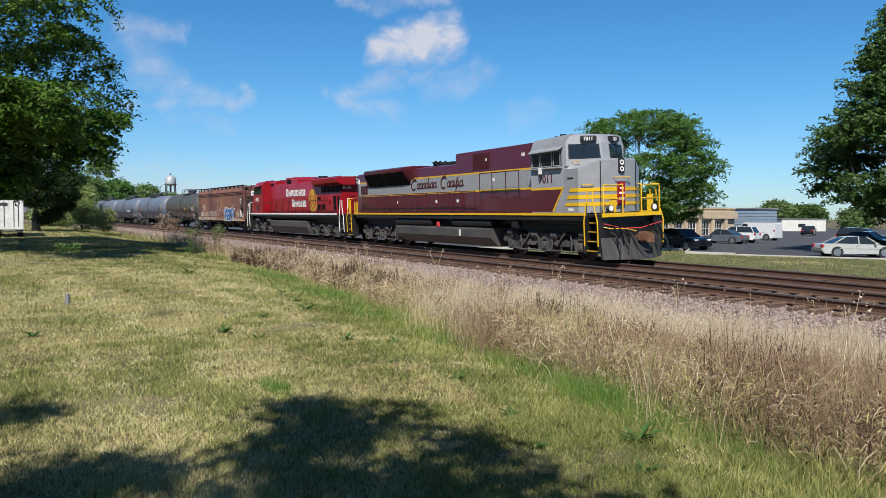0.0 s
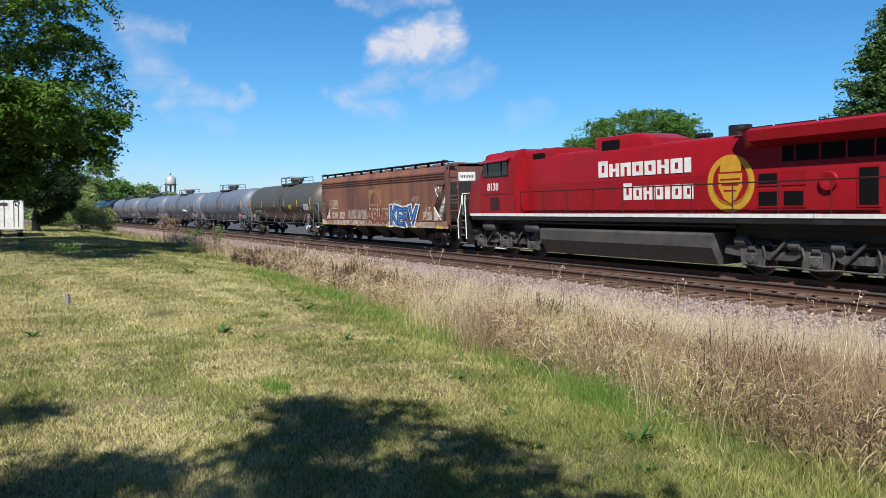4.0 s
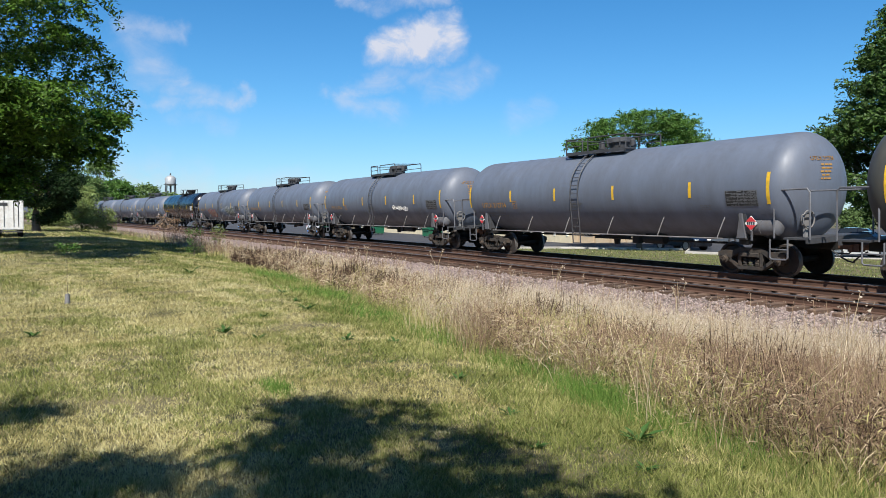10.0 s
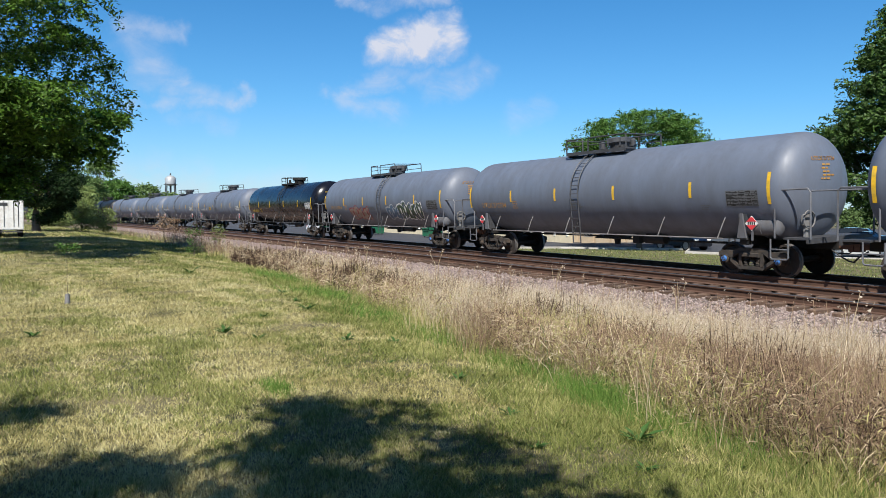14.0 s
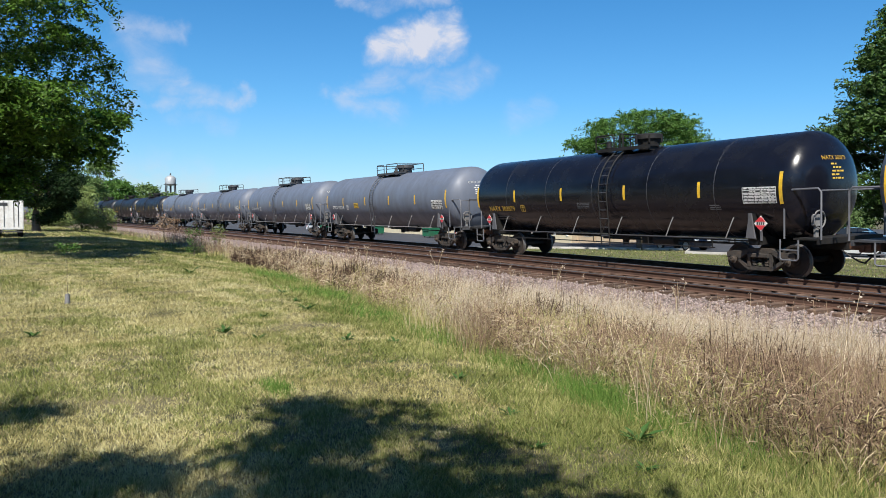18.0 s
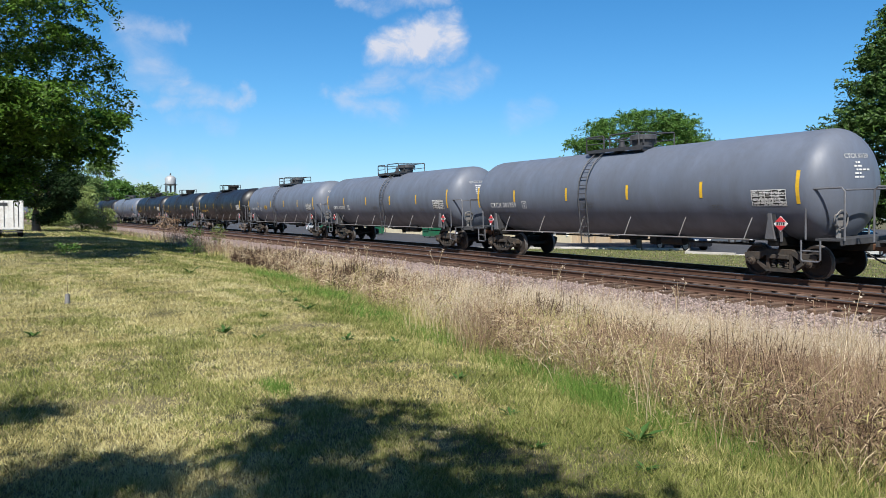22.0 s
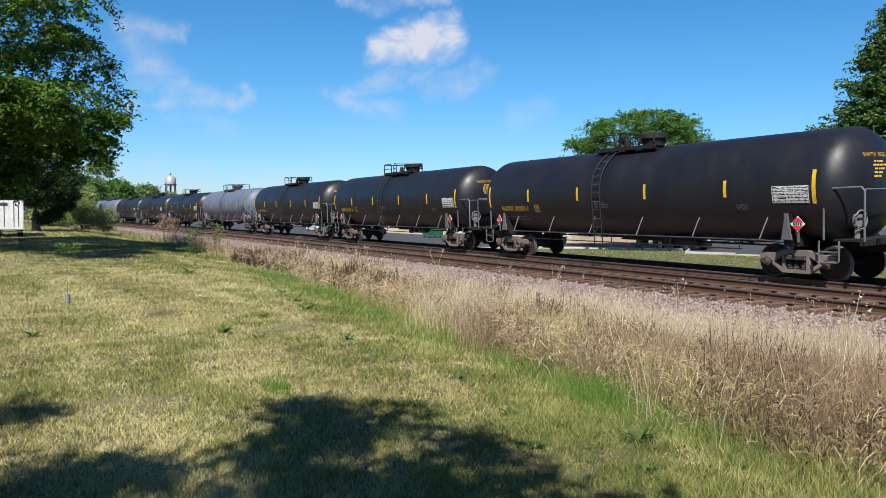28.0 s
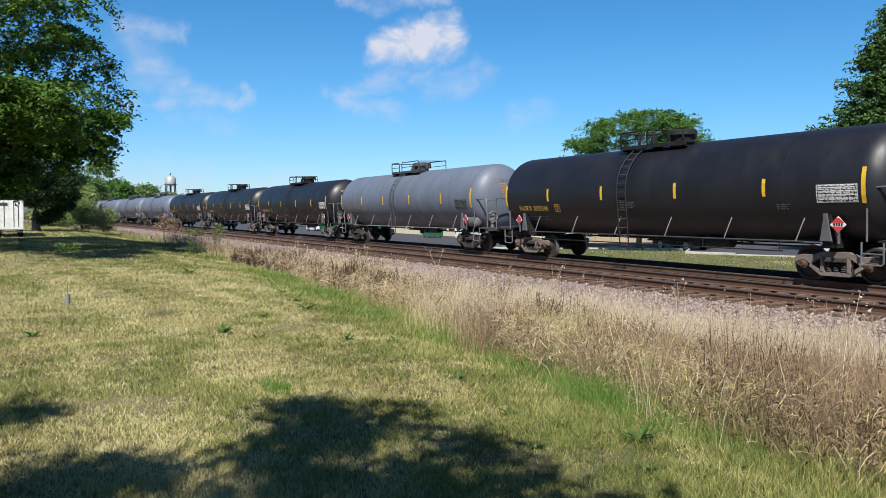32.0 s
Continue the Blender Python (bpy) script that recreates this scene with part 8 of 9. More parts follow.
make_tree("lawn_tree", -73, -0.9, 0, 7.4, (3.6, 3.3, 2.4), 170, 230, 0.2, M["leaf_shade"], "tree with a stout trunk beside the parked trailer, shade painted into its leaves", 12, 0.34, 0.25, 0.55, gap=0.1, extra=((0, 1.4, 1.6, 0.5, 10), (0, 2.2, 2.4, 0.6, 10), (0, 0.8, 1.2, 0.4, 8), (0, 3.0, 3.2, 0.4, 5)))
# its limbs reach out over the lawn: (x, y, height, radius) of each leafy bough
BOUGHS = ((0.52, -2.21, 7.2, 0.85), (-0.54, -1.92, 7.0, 0.5), (-1.14, -2.06, 7.0, 0.28), (1.40, -1.70, 7.0, 0.42), (2.1, -1.2, 7.0, 0.16), (1.57, -2.96, 7.2, 0.9),
          (-1.84, -4.12, 7.0, 0.32), (-0.22, -3.79, 6.9, 0.26), (0.29, -3.59, 7.1, 0.36), (0.85, -4.69, 7.3, 0.7), (2.63, -2.31, 7.4, 0.7), (2.58, -3.86, 7.6, 1.1),
          (4.3, -3.75, 8.0, 1.1), (4.73, -6.34, 8.8, 1.8), (6.5, -7.15, 8.0, 1.4), (2.56, -7.6, 8.2, 1.3))
make_tree("shade_tree", 4.6, -7.0, 0, 10.5, (2.2, 2.2, 5.8), 60, 90, 0.13, M["leaf_locust"], "leafy tree that shades part of the lawn", 13, 0.2, 0.45, 0.34, level=0.3,
          extra=[(x - 4.6, y + 7.0, h, r, max(4, round(26 * r * r + 3))) for x, y, h, r in BOUGHS])
make_tree("parking_tree", -45.6, 42.4, LOT_Z, 10.9, (6.2, 5.8, 2.2), 360, 330, 0.17, M["leaf_mid"], "spreading green honey locust by the car park", 14, 0.22, 0.22, 0.62, gap=0.06, flat=0.5, level=0.35, twigs=14)
make_tree("parking_tree", -31.6, 57.0, LOT_Z, 18.7, (8.0, 7.4, 1.9), 520, 300, 0.27, M["leaf_dark"], "dense dark green linden over the parked cars", 15, 0.3, 0.15, 1.0, shape=2.0, flat=0.5, level=0.25, twigs=16)

# unseen trees added behind the camera; they block low sky light on the train


def tree_belt():
    g = np.random.default_rng(21)
    tk, cs, sp = Shape(), [], []
    for i in range(15):
        a = radians(205 + i * 14.0) + g.uniform(-0.06, 0.06)
        r = g.uniform(30, 40)
        x, y, h = r * math.cos(a), r * math.sin(a), g.uniform(13, 18)
        tk.tube([(x, y, -0.3), (x + 0.1, y, h * 0.3), (x, y + 0.2, h * 0.7)], 0.3, 8)
        for _ in range(46):
            v = g.uniform(0, 1)
            q = 4.6 * math.sqrt(max(0.05, 1 - (1.7 * v - 0.8) ** 2)) * g.uniform(0.3, 1)
            b = g.uniform(0, 6.28)
            cs.append((x + q * math.cos(b), y + q * math.sin(b), 0.8 + v * (h - 1)))
            sp.append(g.uniform(0.9, 1.5))
    belt = new("tree_belt", leaves_mesh("tree_belt", cs, sp, 60, 0.75, M["leaf_dark"], 5))
    tagged(belt, "unseen belt of leafy trees added behind the camera", "trees", kind="stuff")
    part("trunks", tk, M["bark"], belt)


tree_belt()

# ---- the car park, buildings and vehicles behind the line ----
M["tan_wall"] = mat("tan_rendered_wall", (0.46, 0.37, 0.26), 0.9, 0, 0.10, 1.5, 0.2, 40, (0.38, 0.30, 0.21), 0.6)
M["cream_wall"] = mat("cream_painted_wall", (0.66, 0.58, 0.40), 0.85, 0, 0.08, 1.5, 0.1, 40, (0.5, 0.43, 0.30), 0.7)
M["metal_wall"] = mat("blue_grey_metal_siding", (0.30, 0.36, 0.42), 0.5, 0.2, 0.08, 1.2)
M["pale_wall"] = mat("pale_block_wall", (0.62, 0.60, 0.54), 0.9, 0, 0.08, 1.0)
M["roof_felt"] = mat("grey_roof_felt", (0.20, 0.20, 0.19), 0.95, 0, 0.2, 0.6)
M["window"] = glass_mat("window_glass", (0.02, 0.025, 0.03), 0.06)
M["frame_white"] = mat("white_window_frame", (0.72, 0.72, 0.70), 0.5, 0, 0.05)
M["bin_green"] = mat("green_dumpster_paint", (0.015, 0.14, 0.07), 0.5, 0, 0.15, 2, dirt=(0.05, 0.09, 0.05), dscale=1.5)
M["tyre"] = mat("black_tyre", (0.018, 0.018, 0.018), 0.85, 0, 0.15)
M["rim"] = mat("alloy_rim", (0.55, 0.56, 0.58), 0.3, 0.8, 0.06)
M["tail"] = mat("red_tail_lens", (0.45, 0.02, 0.02), 0.25, 0, 0.05)
M["line_white"] = mat("worn_white_road_paint", (0.6, 0.6, 0.58), 0.9, 0, 0.2, 6)
for nm, c, r in (("silver", (0.46, 0.45, 0.41), 0.3), ("car_black", (0.012, 0.013, 0.018), 0.18), ("car_grey", (0.10, 0.11, 0.125), 0.25), ("car_white", (0.72, 0.73, 0.74), 0.3), ("car_blue", (0.02, 0.03, 0.06), 0.2)):
    M[nm] = mat(nm + "_car_paint", c, r, 0.15, 0.05, 3, coat=0.5)
M["far_grass"] = mat("far_verge_grass", (0.185, 0.215, 0.075), 0.8, 0, 0.2, 0.5, island=0.2, trans=0.3, spec=0.2)


def sheet(name, poly, z, material, label, thick=0.05, kind_="structure"):
    ob = part(name, Shape().prism(poly, "z", z - thick, z), material, smooth=False)
    return tagged(ob, label, "paving", kind=kind_)


sheet("car_park", [(-300, 25.0), (-52, 25.0), (-49.3, 37.6), (-43.6, 46.0), (-39.5, 41.4), (-36.5, 43.1), (-28.5, 48.6), (60, 48.6), (60, 190), (-300, 190)], LOT_Z + 0.03, M["asphalt"], "sunlit grey asphalt car park")


def curb(a, b, w=0.16, h=0.15, colour="concrete"):
    a, b = Vector(a), Vector(b)
    d = b - a
    n = max(1, int(d.length / 3.0))
    for i in range(n):
        p, q = a + d * (i / n), a + d * ((i + 1) / n)
        c = (p + q) / 2
        ob = part("kerb", Shape().box(0, 0, 0, d.length / n - 0.015, w, h + 0.1, None, 0.02), M[colour], at=Matrix.Translation((c.x, c.y, LOT_Z + h / 2 - 0.02)) @ Matrix.Rotation(math.atan2(d.y, d.x), 4, "Z"))
        tagged(ob, "pale concrete kerb stone at the car park's edge", "kerb", "kerb stones of the car park", "structure")


curb((-51.9, 25.5), (-49.2, 37.5))
curb((-49.2, 37.5), (-43.5, 45.9))
curb((-43.5, 45.9), (-39.5, 41.3))
curb((-39.5, 41.3), (-36.5, 43.0))
curb((-36.5, 43.0), (-28.5, 48.5), h=0.06)
curb((-28.5, 48.5), (8, 48.5), h=0.06)
for i in range(9):
    t = i / 8
    ob = part("wheel_stop", Shape().box(0, 0, 0.09, 0.75, 0.2, 0.16, None, 0.04), M["concrete"], at=Matrix.Translation((-48.2 + 5.0 * t, 37.6 + 7.3 * t - 0.6, float(ground_z(-45, 38)))) @ Matrix.Rotation(0.97, 4, "Z"))
    tagged(ob, "short concrete wheel stop on the grass island", "wheel stop", "wheel stops at the island")
for i in range(9):
    ob = part("parking_line", Shape().box(0, 0, LOT_Z + 0.034, 0.1, 5.0, 0.004), M["line_white"], at=(-30 + i * 2.9, 52.0, 0))
    tagged(ob, "worn white painted parking bay line", "road marking", "parking bay lines", "structure")


def far_grass():
    n = 75000
    x = RNG.uniform(-75, 4, n)
    y = RNG.uniform(21.5, 48.3, n)
    xs = [-75, -52, -49.2, -43.6, -39.5, -36.5, -28.5, 10]
    lim = np.interp(x, xs, [24.8, 24.8, 37.2, 45.5, 41.0, 42.7, 48.2, 48.2])
    ok = y < lim
    x, y = x[ok], y[ok]
    green = fbm(x, y, 0.2, 6.6) + RNG.normal(0, 0.3, len(x)) > -0.5
    for sel, m in ((green, "far_grass"), (~green, "lawn_dry")):
        blades("far_verge", x[sel], y[sel], ground_z(x[sel], y[sel]), RNG.uniform(0.04, 0.11, sel.sum()), RNG.uniform(0.02, 0.045, sel.sum()), RNG.uniform(0.1, 0.7, sel.sum()), M[m], "green grass strip between track and car park", 0.3, 1)


far_grass()


def tan_building():
    b = empty("office_building", Matrix.Translation((-59, 46, LOT_Z)), "low tan flat-roofed office building with tall dark windows", "building")
    H = 3.75
    L, D = 66.0, 23.2
    wl = Shape()
    wl.prism([(-L, 0), (0, 0), (0, D), (-L, D)], "z", 0, H - 0.12)
    part("wall", wl, M["tan_wall"], b, smooth=False)
    cp = Shape()
    cp.prism([(-L - 0.1, -0.1), (0.1, -0.1), (0.1, D + 0.1), (-L - 0.1, D + 0.1)], "z", H - 0.12, H + 0.04)
    part("roof", cp, M["tan_wall"], b, smooth=False)
    part("roof_felt", Shape().box(-L / 2, D / 2, H + 0.06, L - 1, D - 1, 0.05), M["roof_felt"], b)
    for i in range(3):
        part("roof_unit", Shape().box(-8 - i * 9, D * 0.6, H + 0.45, 2.2, 1.6, 0.8, None, 0.05), M["metal_wall"], b)
    ys = [2.0 + i * 2.05 for i in range(10)]
    for i, y in enumerate(ys):
        w = part("window", Shape().box(0.0, y, 1.50, 0.06, 1.35, 1.60), M["window"], b)
        fr = Shape()
        for k in range(4):
            fr.box(0.035, y - 0.66 + k * 0.44, 1.50, 0.04, 0.05, 1.60)
        for z in (0.72, 1.5, 2.28):
            fr.box(0.035, y, z, 0.04, 1.35, 0.05)
        part("frame", fr, M["frame_white"], w)
    for i in range(11):
        part("pier", Shape().box(0.18, 1.0 + i * 2.05, 1.3, 0.36, 0.45, 2.6), M["tan_wall"], b)
    part("fascia", Shape().box(0.22, D / 2, 2.95, 0.44, D, 0.75), M["tan_wall"], b)
    # camera-facing long wall: cream plinth and a dark window band with posts
    part("plinth", Shape().box(-L / 2, -0.06, 0.38, L, 0.12, 0.76), M["cream_wall"], b)
    for i in range(30):
        x = -1.6 - i * 2.1
        w = part("window", Shape().box(x, -0.02, 1.55, 1.8, 0.06, 1.5), M["window"], b)
        part("post", Shape().box(x + 1.05, -0.10, 1.5, 0.14, 0.2, 1.6), M["frame_white"], w)


tan_building()


def plain_building(name, m, w, d, h, wall, label, openings=(), ribs=0):
    """A box-like building at pose m; openings: (x, z, width, height) on its front."""
    b = empty(name, m, label, "building")
    part("wall", Shape().prism([(0, 0), (w, 0), (w, d), (0, d)], "z", 0, h), M[wall], b, smooth=False)
    part("roof", Shape().prism([(-0.15, -0.15), (w + 0.15, -0.15), (w + 0.15, d + 0.15), (-0.15, d + 0.15)], "z", h, h + 0.18), M["roof_felt"], b, smooth=False)
    for i in range(ribs):
        z = 0.35 + (h - 0.5) * i / ribs
        part("siding_rib", Shape().box(w / 2, -0.02, z, w, 0.04, 0.05), M[wall], b)
        part("siding_rib", Shape().box(w + 0.02, d / 2, z, 0.04, d, 0.05), M[wall], b)
    for x, z, ww, hh in openings:
        o = part("window", Shape().box(x, -0.02, z, ww, 0.08, hh), M["window"], b)
        part("frame", Shape().box(x, -0.05, z + hh / 2 + 0.05, ww + 0.2, 0.06, 0.1).box(x, -0.05, z - hh / 2 - 0.05, ww + 0.2, 0.06, 0.1), M["frame_white"], o)
    return b


plain_building("warehouse", pose(-76.0, 81.6, LOT_Z, 0, 0, 6), 9.3, 4.5, 3.85, "metal_wall", "blue-grey metal-sided warehouse with two dark doors", ((1.6, 1.2, 0.95, 2.0), (5.4, 1.2, 1.0, 2.0)), 9)
plain_building("workshop", pose(-103.0, 135, LOT_Z, 0, 0, 70), 10.0, 14, 2.5, "pale_wall", "long low white block building", ((4.5, 1.2, 1.6, 0.8),))


def vehicle(name, m, paint, label, L=4.8, W=1.82, H=1.46, kind_="sedan", wheel_r=0.33):
    """A parked road vehicle facing +x of its pose."""
    v = empty(name, m, label, {"van": "van", "suv": "car", "sedan": "car", "pickup": "car"}[kind_])
    h = L / 2
    belt = H * 0.62
    if kind_ == "sedan":
        low = [(-h, 0.42), (-h + 0.04, 0.72), (-h + 0.12, belt), (-h + 1.0, belt + 0.05), (h - 1.5, belt), (h - 0.35, belt - 0.16), (h - 0.04, 0.66), (h, 0.38), (h - 0.15, 0.22), (-h + 0.15, 0.24)]
        glass = [(-h + 0.75, belt + 0.03), (-h + 1.55, H - 0.05), (-0.1, H), (0.45, H - 0.03), (h - 1.25, belt)]
    elif kind_ == "van":
        low = [(-h, 0.35), (-h, H - 0.12), (-h + 0.15, H), (h - 1.75, H), (h - 1.0, belt + 0.12), (h - 0.3, belt - 0.12), (h, 0.7), (h, 0.35), (h - 0.2, 0.25), (-h + 0.2, 0.28)]
        glass = [(h - 2.3, belt + 0.1), (h - 2.2, H - 0.15), (h - 1.72, H - 0.15), (h - 1.1, belt + 0.12)]
    else:
        low = [(-h, 0.5), (-h + 0.03, belt), (-h + 0.5, belt + 0.04), (h - 1.45, belt), (h - 0.3, belt - 0.10), (h, 0.78), (h, 0.48), (h - 0.2, 0.30), (-h + 0.2, 0.32)]
        glass = [(-h + 0.10, belt + 0.02), (-h + 0.45, H - 0.05), (-0.4, H), (0.3, H - 0.04), (h - 1.3, belt)]
    # body, narrowed above and below
    def taper(poly, w, inset, name_, material, parent):
        n = len(poly)
        zs = [p[1] for p in poly]
        lo, hi = min(zs), max(zs)
        yy = lambda z: w - inset * max(0.0, (z - lo) / (hi - lo)) ** 1.3
        vs = [(a, -yy(b), b) for a, b in poly] + [(a, yy(b), b) for a, b in poly]
        fs = [(i, (i + 1) % n, (i + 1) % n + n, i + n) for i in range(n)] + [tuple(range(n)), tuple(range(2 * n - 1, n - 1, -1))]
        return part(name_, Shape().add(vs, fs), material, parent, angle=30)
    body = taper(low, W / 2, 0.06 if kind_ != "van" else 0.12, "body", M[paint], v)
    if kind_ != "van":
        cabin = taper(glass, W / 2 - 0.07, 0.17, "cabin_glass", M["window"], v)
        roof = [(p[0], p[1]) for p in glass]
        r0 = roof[1:-1]
        vs = [(a, -(W / 2 - 0.24), b + 0.012) for a, b in r0] + [(a, W / 2 - 0.24, b + 0.012) for a, b in r0]
        k = len(r0)
        part("roof_panel", Shape().add(vs + [(x, y, z - 0.03) for x, y, z in vs], [(i, i + 1, i + 1 + k, i + k) for i in range(k - 1)] + [(i + 2 * k, i + 3 * k, i + 1 + 3 * k, i + 1 + 2 * k) for i in range(k - 1)] + [(0, 2 * k, 2 * k + 1, 1), (k, k + 1, 3 * k + 1, 3 * k)]), M[paint], v)
        for s in (-1, 1):
            for a, b in ((glass[0], glass[1]), (glass[-1], glass[-2]), ((glass[2][0], belt), glass[2])):
                q = Shape().tube([(a[0], s * (W / 2 - 0.06), a[1]), (b[0], s * (W / 2 - 0.22), b[1])], 0.045, 4)
                part("pillar", q, M[paint], v)
    else:
        for s in (-1, 1):
            w = Shape().prism([(p[0], p[1]) for p in glass], "y", s * (W / 2 - 0.07), s * (W / 2 - 0.055))
            part("side_window", w, M["window"], v)
            part("door_seam", Shape().box(h - 2.45, s * (W / 2 - 0.02), 1.0, 0.02, 0.02, 1.3), M["tyre"], v)
        part("windscreen", Shape().add([(h - 1.68, -W / 2 + 0.2, H - 0.08), (h - 1.68, W / 2 - 0.2, H - 0.08), (h - 0.98, W / 2 - 0.12, belt + 0.13), (h - 0.98, -W / 2 + 0.12, belt + 0.13)], [(0, 1, 2, 3)]), M["window"], v)
        part("rear_doors", Shape().box(-h - 0.01, 0, H * 0.5, 0.03, W * 0.86, H * 0.72), M[paint], v)
    for s in (-1, 1):
        part("sill_line", Shape().box(0, s * (W / 2 - 0.005), belt - 0.28, L * 0.62, 0.025, 0.03), M[paint], v)
        part("headlight", Shape().box(h - 0.14, s * (W / 2 - 0.28), belt - 0.22, 0.2, 0.36, 0.13, None, 0.03), M["lamp"], v)
        part("tail_light", Shape().box(-h + 0.05, s * (W / 2 - 0.20), belt - 0.14, 0.14, 0.34, 0.2, None, 0.03), M["tail"], v)
        part("mirror", Shape().box(h - 1.55, s * (W / 2 + 0.06), belt + 0.04, 0.14, 0.2, 0.13, None, 0.03), M[paint], v)
        part("door_handle", Shape().box(-0.25, s * (W / 2 + 0.004), belt - 0.1, 0.18, 0.02, 0.03), M["rim"], v)
        for x in (-h + 0.98, h - 0.92):
            part("wheel_arch", Shape().lathe([(s * (W / 2 - 0.10), 0.0), (s * (W / 2 - 0.10), wheel_r + 0.07), (s * (W / 2 + 0.004), wheel_r + 0.07), (s * (W / 2 + 0.004), 0.0)], "y", 20, (x, 0, wheel_r)), M["tyre"], v)
            wh = part("wheel", Shape().lathe([(s * (W / 2 - 0.18), 0.0), (s * (W / 2 - 0.18), wheel_r), (s * (W / 2 + 0.0), wheel_r), (s * (W / 2 + 0.016), wheel_r - 0.05), (s * (W / 2 + 0.012), wheel_r - 0.1), (s * (W / 2 - 0.02), 0.0)], "y", 22, (x, 0, wheel_r)), M["tyre"], v)
            sp = Shape()
            for i in range(5):
                a = i * 2 * math.pi / 5
                sp.box(x + 0.115 * math.sin(a), s * (W / 2 + 0.012), wheel_r + 0.115 * math.cos(a), 0.07, 0.02, 0.23, Matrix.Rotation(a, 3, "Y"))
            sp.lathe([(s * (W / 2 + 0.02), wheel_r - 0.075), (s * (W / 2 + 0.02), wheel_r - 0.105)], "y", 20, (x, 0, wheel_r))
            sp.lathe([(s * (W / 2 + 0.024), 0.0), (s * (W / 2 + 0.024), 0.06), (s * (W / 2 + 0.0), 0.07)], "y", 10, (x, 0, wheel_r))
            part("rim", sp, M["rim"], wh)
    part("bumper", Shape().box(h - 0.03, 0, 0.46, 0.14, W * 0.92, 0.2, None, 0.05), M[paint], v)
    part("bumper", Shape().box(-h + 0.03, 0, 0.50, 0.14, W * 0.92, 0.22, None, 0.05), M[paint], v)
    return v


LZ = LOT_Z + 0.03
vehicle("car", pose(-31.8, 49.3, LZ, 0, 0, 57), "silver", "silver saloon car parked beside the grass strip", 5.0, 1.85, 1.42)
vehicle("car", pose(-44.7, 46.2, LZ, 0, 0, -3), "car_black", "black sport utility car parked by the island", 4.9, 1.9, 1.72, "suv", 0.37)
vehicle("car", pose(-53.9, 61.6, LZ, 0, 0, 196), "car_grey", "dark grey saloon car in the car park", 4.7, 1.82, 1.42)
vehicle("car", pose(-55.6, 65.4, LZ, 0, 0, 200), "car_white", "white sport utility car parked behind the grey saloon", 4.7, 1.9, 1.72, "suv", 0.36)
vehicle("van", pose(-61.4, 75.8, LZ, 0, 0, 190), "car_white", "white panel van parked by the building", 5.6, 2.0, 2.1, "van", 0.36)
vehicle("car", pose(-40.4, 64.2, LZ, 0, 0, 8), "car_black", "black car parked in the shade of a tree", 4.8, 1.85, 1.5)
vehicle("car", pose(-28.0, 53.0, LZ, 0, 0, 10), "car_blue", "dark blue car parked in the shade of a tree", 4.8, 1.85, 1.55, "suv")
vehicle("car", pose(-45.5, 72.0, LZ, 0, 0, 20), "car_black", "black sport utility car further back in the car park", 4.8, 1.9, 1.7, "suv", 0.36)
vehicle("car", pose(-58.0, 90.0, LZ, 0, 0, 100), "car_black", "dark car parked far back seen from behind", 4.6, 1.85, 1.55, "suv", 0.36)
vehicle("car", pose(-76.0, 106.0, LZ, 0, 0, 120), "car_black", "small dark car far across the car park", 4.6, 1.85, 1.5)
vehicle("car", pose(-69.0, 40.6, LZ, 0, 0, 4), "car_white", "white saloon car by the office wall", 4.7, 1.82, 1.44)
vehicle("car", pose(-116.0, 38.6, LZ, 0, 0, 4), "car_white", "white saloon car parked down the lane", 4.7, 1.82, 1.44)


def dumpster(x, y, rz):
    d = empty("dumpster", pose(x, y, LZ, 0, 0, rz), "dark green steel dumpster with a sloped lid", "dumpster", "dumpsters behind the line")
    part("bin", Shape().prism([(-0.8, 0.15), (0.8, 0.15), (0.95, 1.35), (-0.95, 1.6)], "y", -0.95, 0.95), M["bin_green"], d)
    part("lid", Shape().box(0, 0, 1.52, 1.98, 1.96, 0.05, Matrix.Rotation(0.13, 3, "Y")), M["loco_black"], d)
    for s in (-1, 1):
        part("fork_pocket", Shape().box(0, s * 1.0, 0.85, 1.2, 0.1, 0.16), M["bin_green"], d)
        for xx in (-0.6, 0.6):
            part("caster", Shape().lathe([(s * 0.75 - 0.04, 0.0), (s * 0.75 - 0.04, 0.09), (s * 0.75 + 0.04, 0.09), (s * 0.75 + 0.04, 0.0)], "y", 10, (xx, 0, 0.09)), M["tyre"], d)


dumpster(-79.5, 41.0, 5)
dumpster(-105.0, 36.6, 0)
dumpster(-94.0, 39.6, 3)


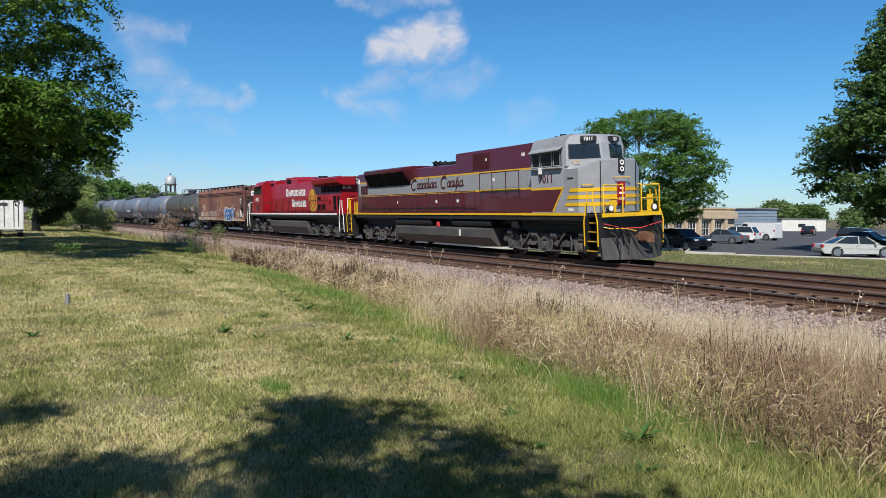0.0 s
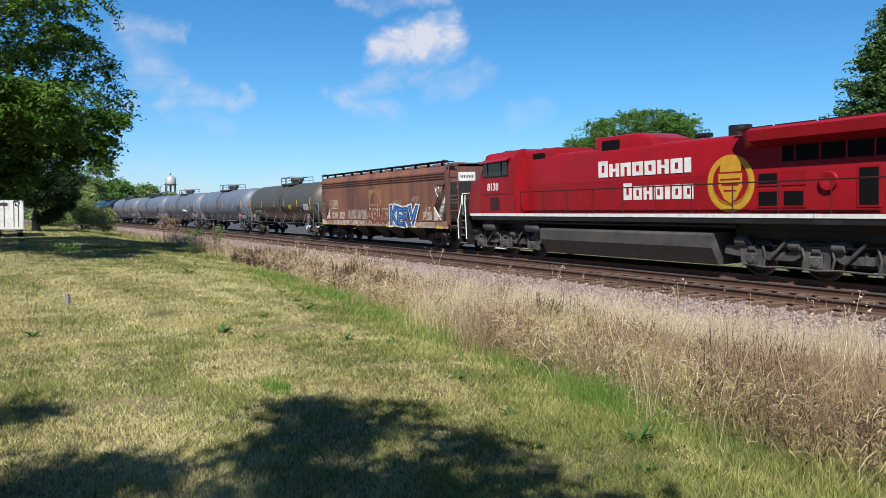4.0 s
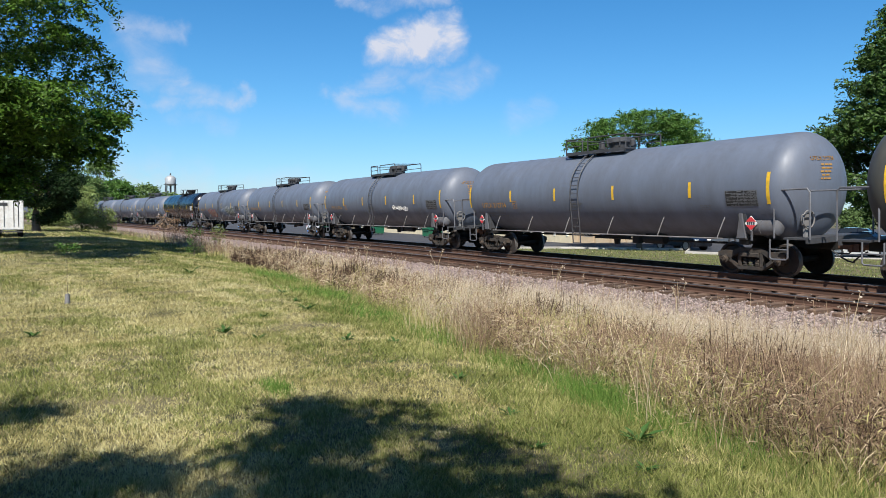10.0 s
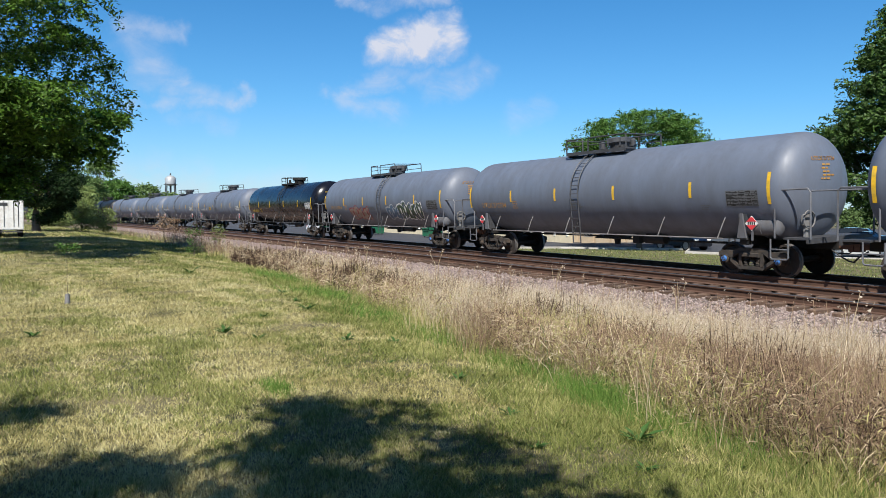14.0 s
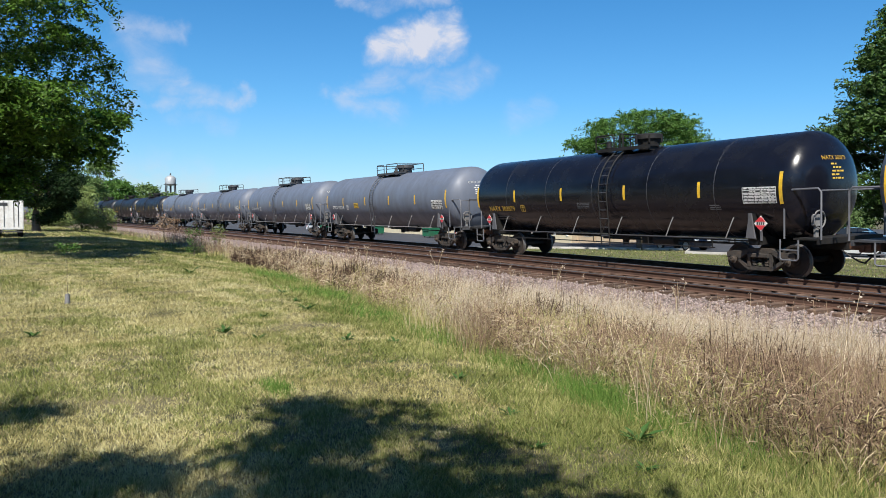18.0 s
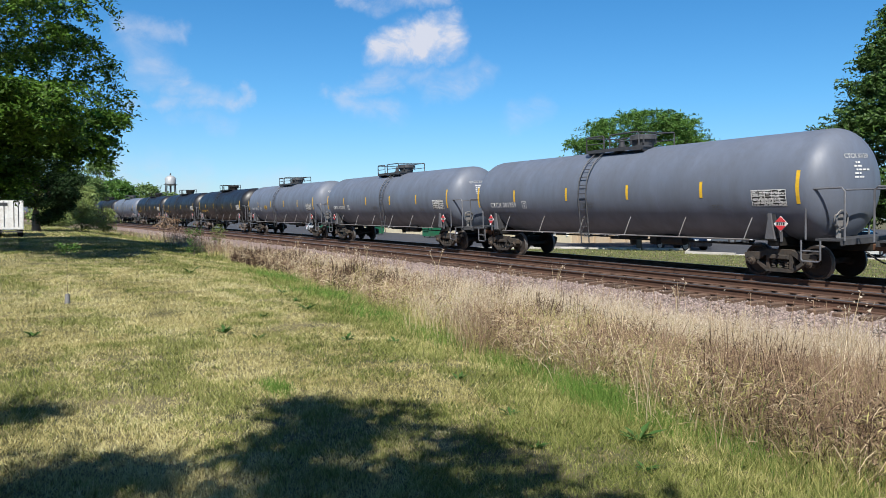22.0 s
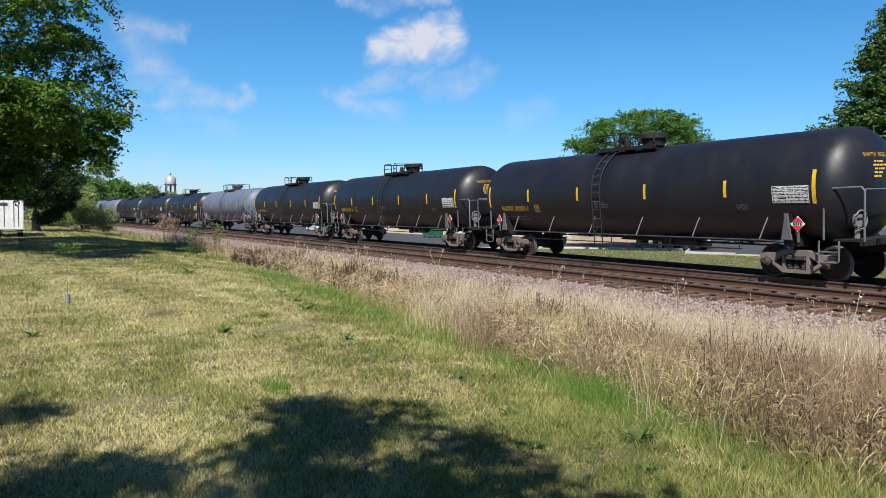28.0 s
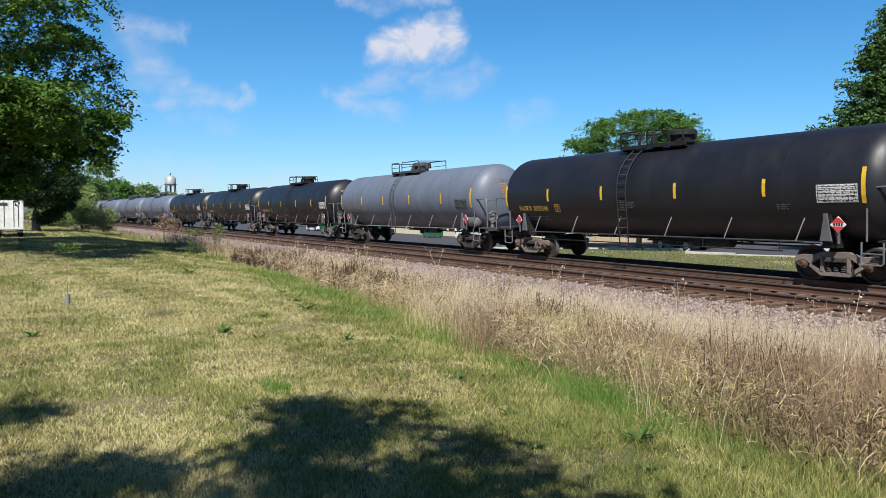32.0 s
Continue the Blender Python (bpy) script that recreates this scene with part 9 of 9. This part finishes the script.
def trailer():
    t = empty("box_trailer", pose(-56.6, -2.26, 0.0, 0, 0, 2) @ Matrix.Scale(0.66, 4), "small white box trailer parked on the far lawn edge", "trailer")
    part("box", Shape().box(-6.0, 0, 2.20, 12.5, 2.55, 2.95, None, 0.03), M["white"], t)
    for y in (-0.62, 0.62):
        dr = part("rear_door", Shape().box(0.27, y, 2.22, 0.05, 1.2, 2.8), M["white"], t)
        for d in (-0.2, 0.2):
            part("lock_rod", Shape().tube([(0.32, y + d, 1.08), (0.32, y + d, 3.6)], 0.03, 5), M["fit_grey"], dr)
    part("name_panel", Shape().box(0.31, -0.55, 3.3, 0.02, 0.9, 0.3), M["fit_grey"], t)
    part("rear_bumper", Shape().box(0.2, 0, 0.55, 0.1, 2.3, 0.12).box(0.2, -0.6, 0.8, 0.08, 0.1, 0.5).box(0.2, 0.6, 0.8, 0.08, 0.1, 0.5), M["fit_grey"], t)
    for x in (-1.2, -2.4):
        for s in (-1, 1):
            part("wheel", Shape().lathe([(s * 0.75, 0.0), (s * 0.75, 0.48), (s * 1.2, 0.48), (s * 1.2, 0.0)], "y", 18, (x, 0, 0.49)), M["tyre"], t)
    part("landing_leg", Shape().box(-10, -0.8, 0.55, 0.15, 0.15, 1.1).box(-10, 0.8, 0.55, 0.15, 0.15, 1.1), M["fit_grey"], t)


trailer()


def water_tower():
    w = empty("water_tower", Matrix.Translation((-594, 82.5, -1)), "distant silver water tower on four legs", "water tower")
    part("tank", Shape().lathe([(23.6, 0.0), (24.2, 2.6), (25.2, 3.9), (29.2, 4.1), (30.6, 3.2), (31.6, 0.9), (32.0, 0.0)], "z", 24), mat("silver_tank_paint", (0.42, 0.44, 0.45), 0.5, 0.3, 0.1), w)
    part("balcony", Shape().lathe([(24.6, 4.0), (24.6, 5.0), (24.9, 5.0), (24.9, 4.0)], "z", 24), M["fit_grey"], w)
    for a in range(4):
        c, s = math.cos(a * 1.571 + 0.5), math.sin(a * 1.571 + 0.5)
        part("leg", Shape().tube([(6.2 * c, 6.2 * s, 0), (4.2 * c, 4.2 * s, 25.5)], 0.42, 6), M["fit_grey"], w)
    part("riser", Shape().tube([(0, 0, 0), (0, 0, 24)], 0.7, 10), M["fit_grey"], w)
    part("vent", Shape().lathe([(31.8, 0.5), (33.2, 0.5), (33.6, 0.0)], "z", 10), M["fit_grey"], w)


water_tower()

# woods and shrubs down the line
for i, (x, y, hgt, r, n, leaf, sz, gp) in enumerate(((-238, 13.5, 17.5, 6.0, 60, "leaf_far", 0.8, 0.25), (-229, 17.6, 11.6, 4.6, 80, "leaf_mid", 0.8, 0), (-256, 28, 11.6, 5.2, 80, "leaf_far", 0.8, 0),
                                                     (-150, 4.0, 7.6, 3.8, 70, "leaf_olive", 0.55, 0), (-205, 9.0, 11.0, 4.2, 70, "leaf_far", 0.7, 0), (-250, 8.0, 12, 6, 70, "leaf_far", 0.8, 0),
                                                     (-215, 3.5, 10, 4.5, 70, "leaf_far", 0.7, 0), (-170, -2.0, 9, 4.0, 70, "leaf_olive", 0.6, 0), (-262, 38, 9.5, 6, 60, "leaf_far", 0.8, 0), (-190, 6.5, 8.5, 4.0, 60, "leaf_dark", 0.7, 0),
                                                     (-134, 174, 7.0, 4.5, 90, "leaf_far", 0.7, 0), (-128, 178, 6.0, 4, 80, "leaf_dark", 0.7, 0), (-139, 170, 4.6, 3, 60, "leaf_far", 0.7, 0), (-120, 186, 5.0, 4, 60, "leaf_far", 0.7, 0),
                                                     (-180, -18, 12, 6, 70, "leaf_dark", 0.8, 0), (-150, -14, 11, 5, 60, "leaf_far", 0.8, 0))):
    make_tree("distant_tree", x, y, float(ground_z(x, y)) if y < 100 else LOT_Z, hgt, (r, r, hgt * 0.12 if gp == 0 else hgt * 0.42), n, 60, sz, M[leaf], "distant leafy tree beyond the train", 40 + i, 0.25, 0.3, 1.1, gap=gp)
make_tree("bush", -80, 2.9, 0, 3.4, (1.3, 1.2, 0.15), 60, 90, 0.16, M["leaf_olive"], "green shrub growing beside the track", 71, 0.06, 0.3, 0.35, category="bush")
make_tree("bush", -76, 4.6, 0, 2.0, (1.3, 1.0, 0.15), 40, 70, 0.14, M["leaf_olive"], "pale straggly shrub in the dry grass", 72, 0.05, 0.3, 0.35, category="bush")
make_tree("bush", -104, 0.5, 0, 3.2, (3.0, 2.0, 0.1), 50, 80, 0.25, M["leaf_olive"], "olive green bush beyond the lawn", 73, 0.06, 0.3, 0.6, category="bush")
make_tree("bush", -69, 9.0, -0.3, 1.7, (0.7, 0.7, 0.5), 14, 30, 0.13, M["weed_brown"], "half-dead sapling in the verge", 74, 0.04, 0.4, 0.25, category="bush")
make_tree("bush", -64, 9.2, -0.3, 1.5, (0.6, 0.6, 0.5), 14, 30, 0.13, M["weed_brown"], "half-dead sapling in the verge", 75, 0.04, 0.4, 0.25, category="bush")
make_tree("bush", -47.0, 9.3, -0.3, 1.3, (0.35, 0.35, 0.2), 14, 40, 0.08, M["leaf_olive"], "tall green weed standing over dry grass", 76, 0.02, 0.5, 0.2, category="bush")
make_tree("bush", -33.5, 5.6, -0.1, 1.15, (0.3, 0.3, 0.1), 12, 40, 0.07, M["leaf_mid"], "tall green weed at the lawn's edge", 77, 0.02, 0.5, 0.18, category="bush")


def sapling():
    t = empty("sapling", Matrix.Translation((-14.84, 0.29, 0)), "thin staked sapling with a grey trunk guard in the lawn", "tree")
    part("stem", Shape().tube([(0, 0, 0), (0.01, 0, 0.55), (0.0, 0.01, 1.02)], 0.005, 5), M["bark"], t)
    part("trunk_guard", Shape().lathe([(0, 0.05), (0.18, 0.04), (0.185, 0.0)], "z", 10), M["fit_pale"], t)
    cs = [(RNG.uniform(-0.14, 0.14), RNG.uniform(-0.14, 0.14), 1.02 + RNG.uniform(-0.06, 0.08)) for _ in range(10)]
    part("crown", leaves_mesh("crown", cs, [0.05] * 10, 26, 0.045, M["leaf_mid"], 5), None, t)


sapling()


# ---- what moves ----
def motions():
    times = [0.5 * i for i in range(65)]
    for car, s0 in TRAIN:
        walk(car, [(t, track_pose(s0 + ran(t))) for t in times])
    # wheels roll while their car is near; further off they are too small and dark to tell
    for car, s0 in TRAIN:
        near = [i / 15 for i in range(481) if -75 < s0 + ran(i / 15) < 12]
        if not near:
            continue
        for ob in car.children:
            if not ob.name.startswith("wheelset"):
                continue
            place, scale = ob.matrix_basis.translation.copy(), ob.matrix_basis.to_scale().x
            r = 0.46 * scale
            rows = [(t, Matrix.Translation(place) @ Matrix.Rotation((ran(t) - ran(near[0])) / r, 4, "Y")) for t in near]
            if near[0] > 0:
                rows.insert(0, (0, rows[0][1]))
            if near[-1] < 32:
                rows.append((32.0, rows[-1][1]))
            walk(ob, rows)


motions()
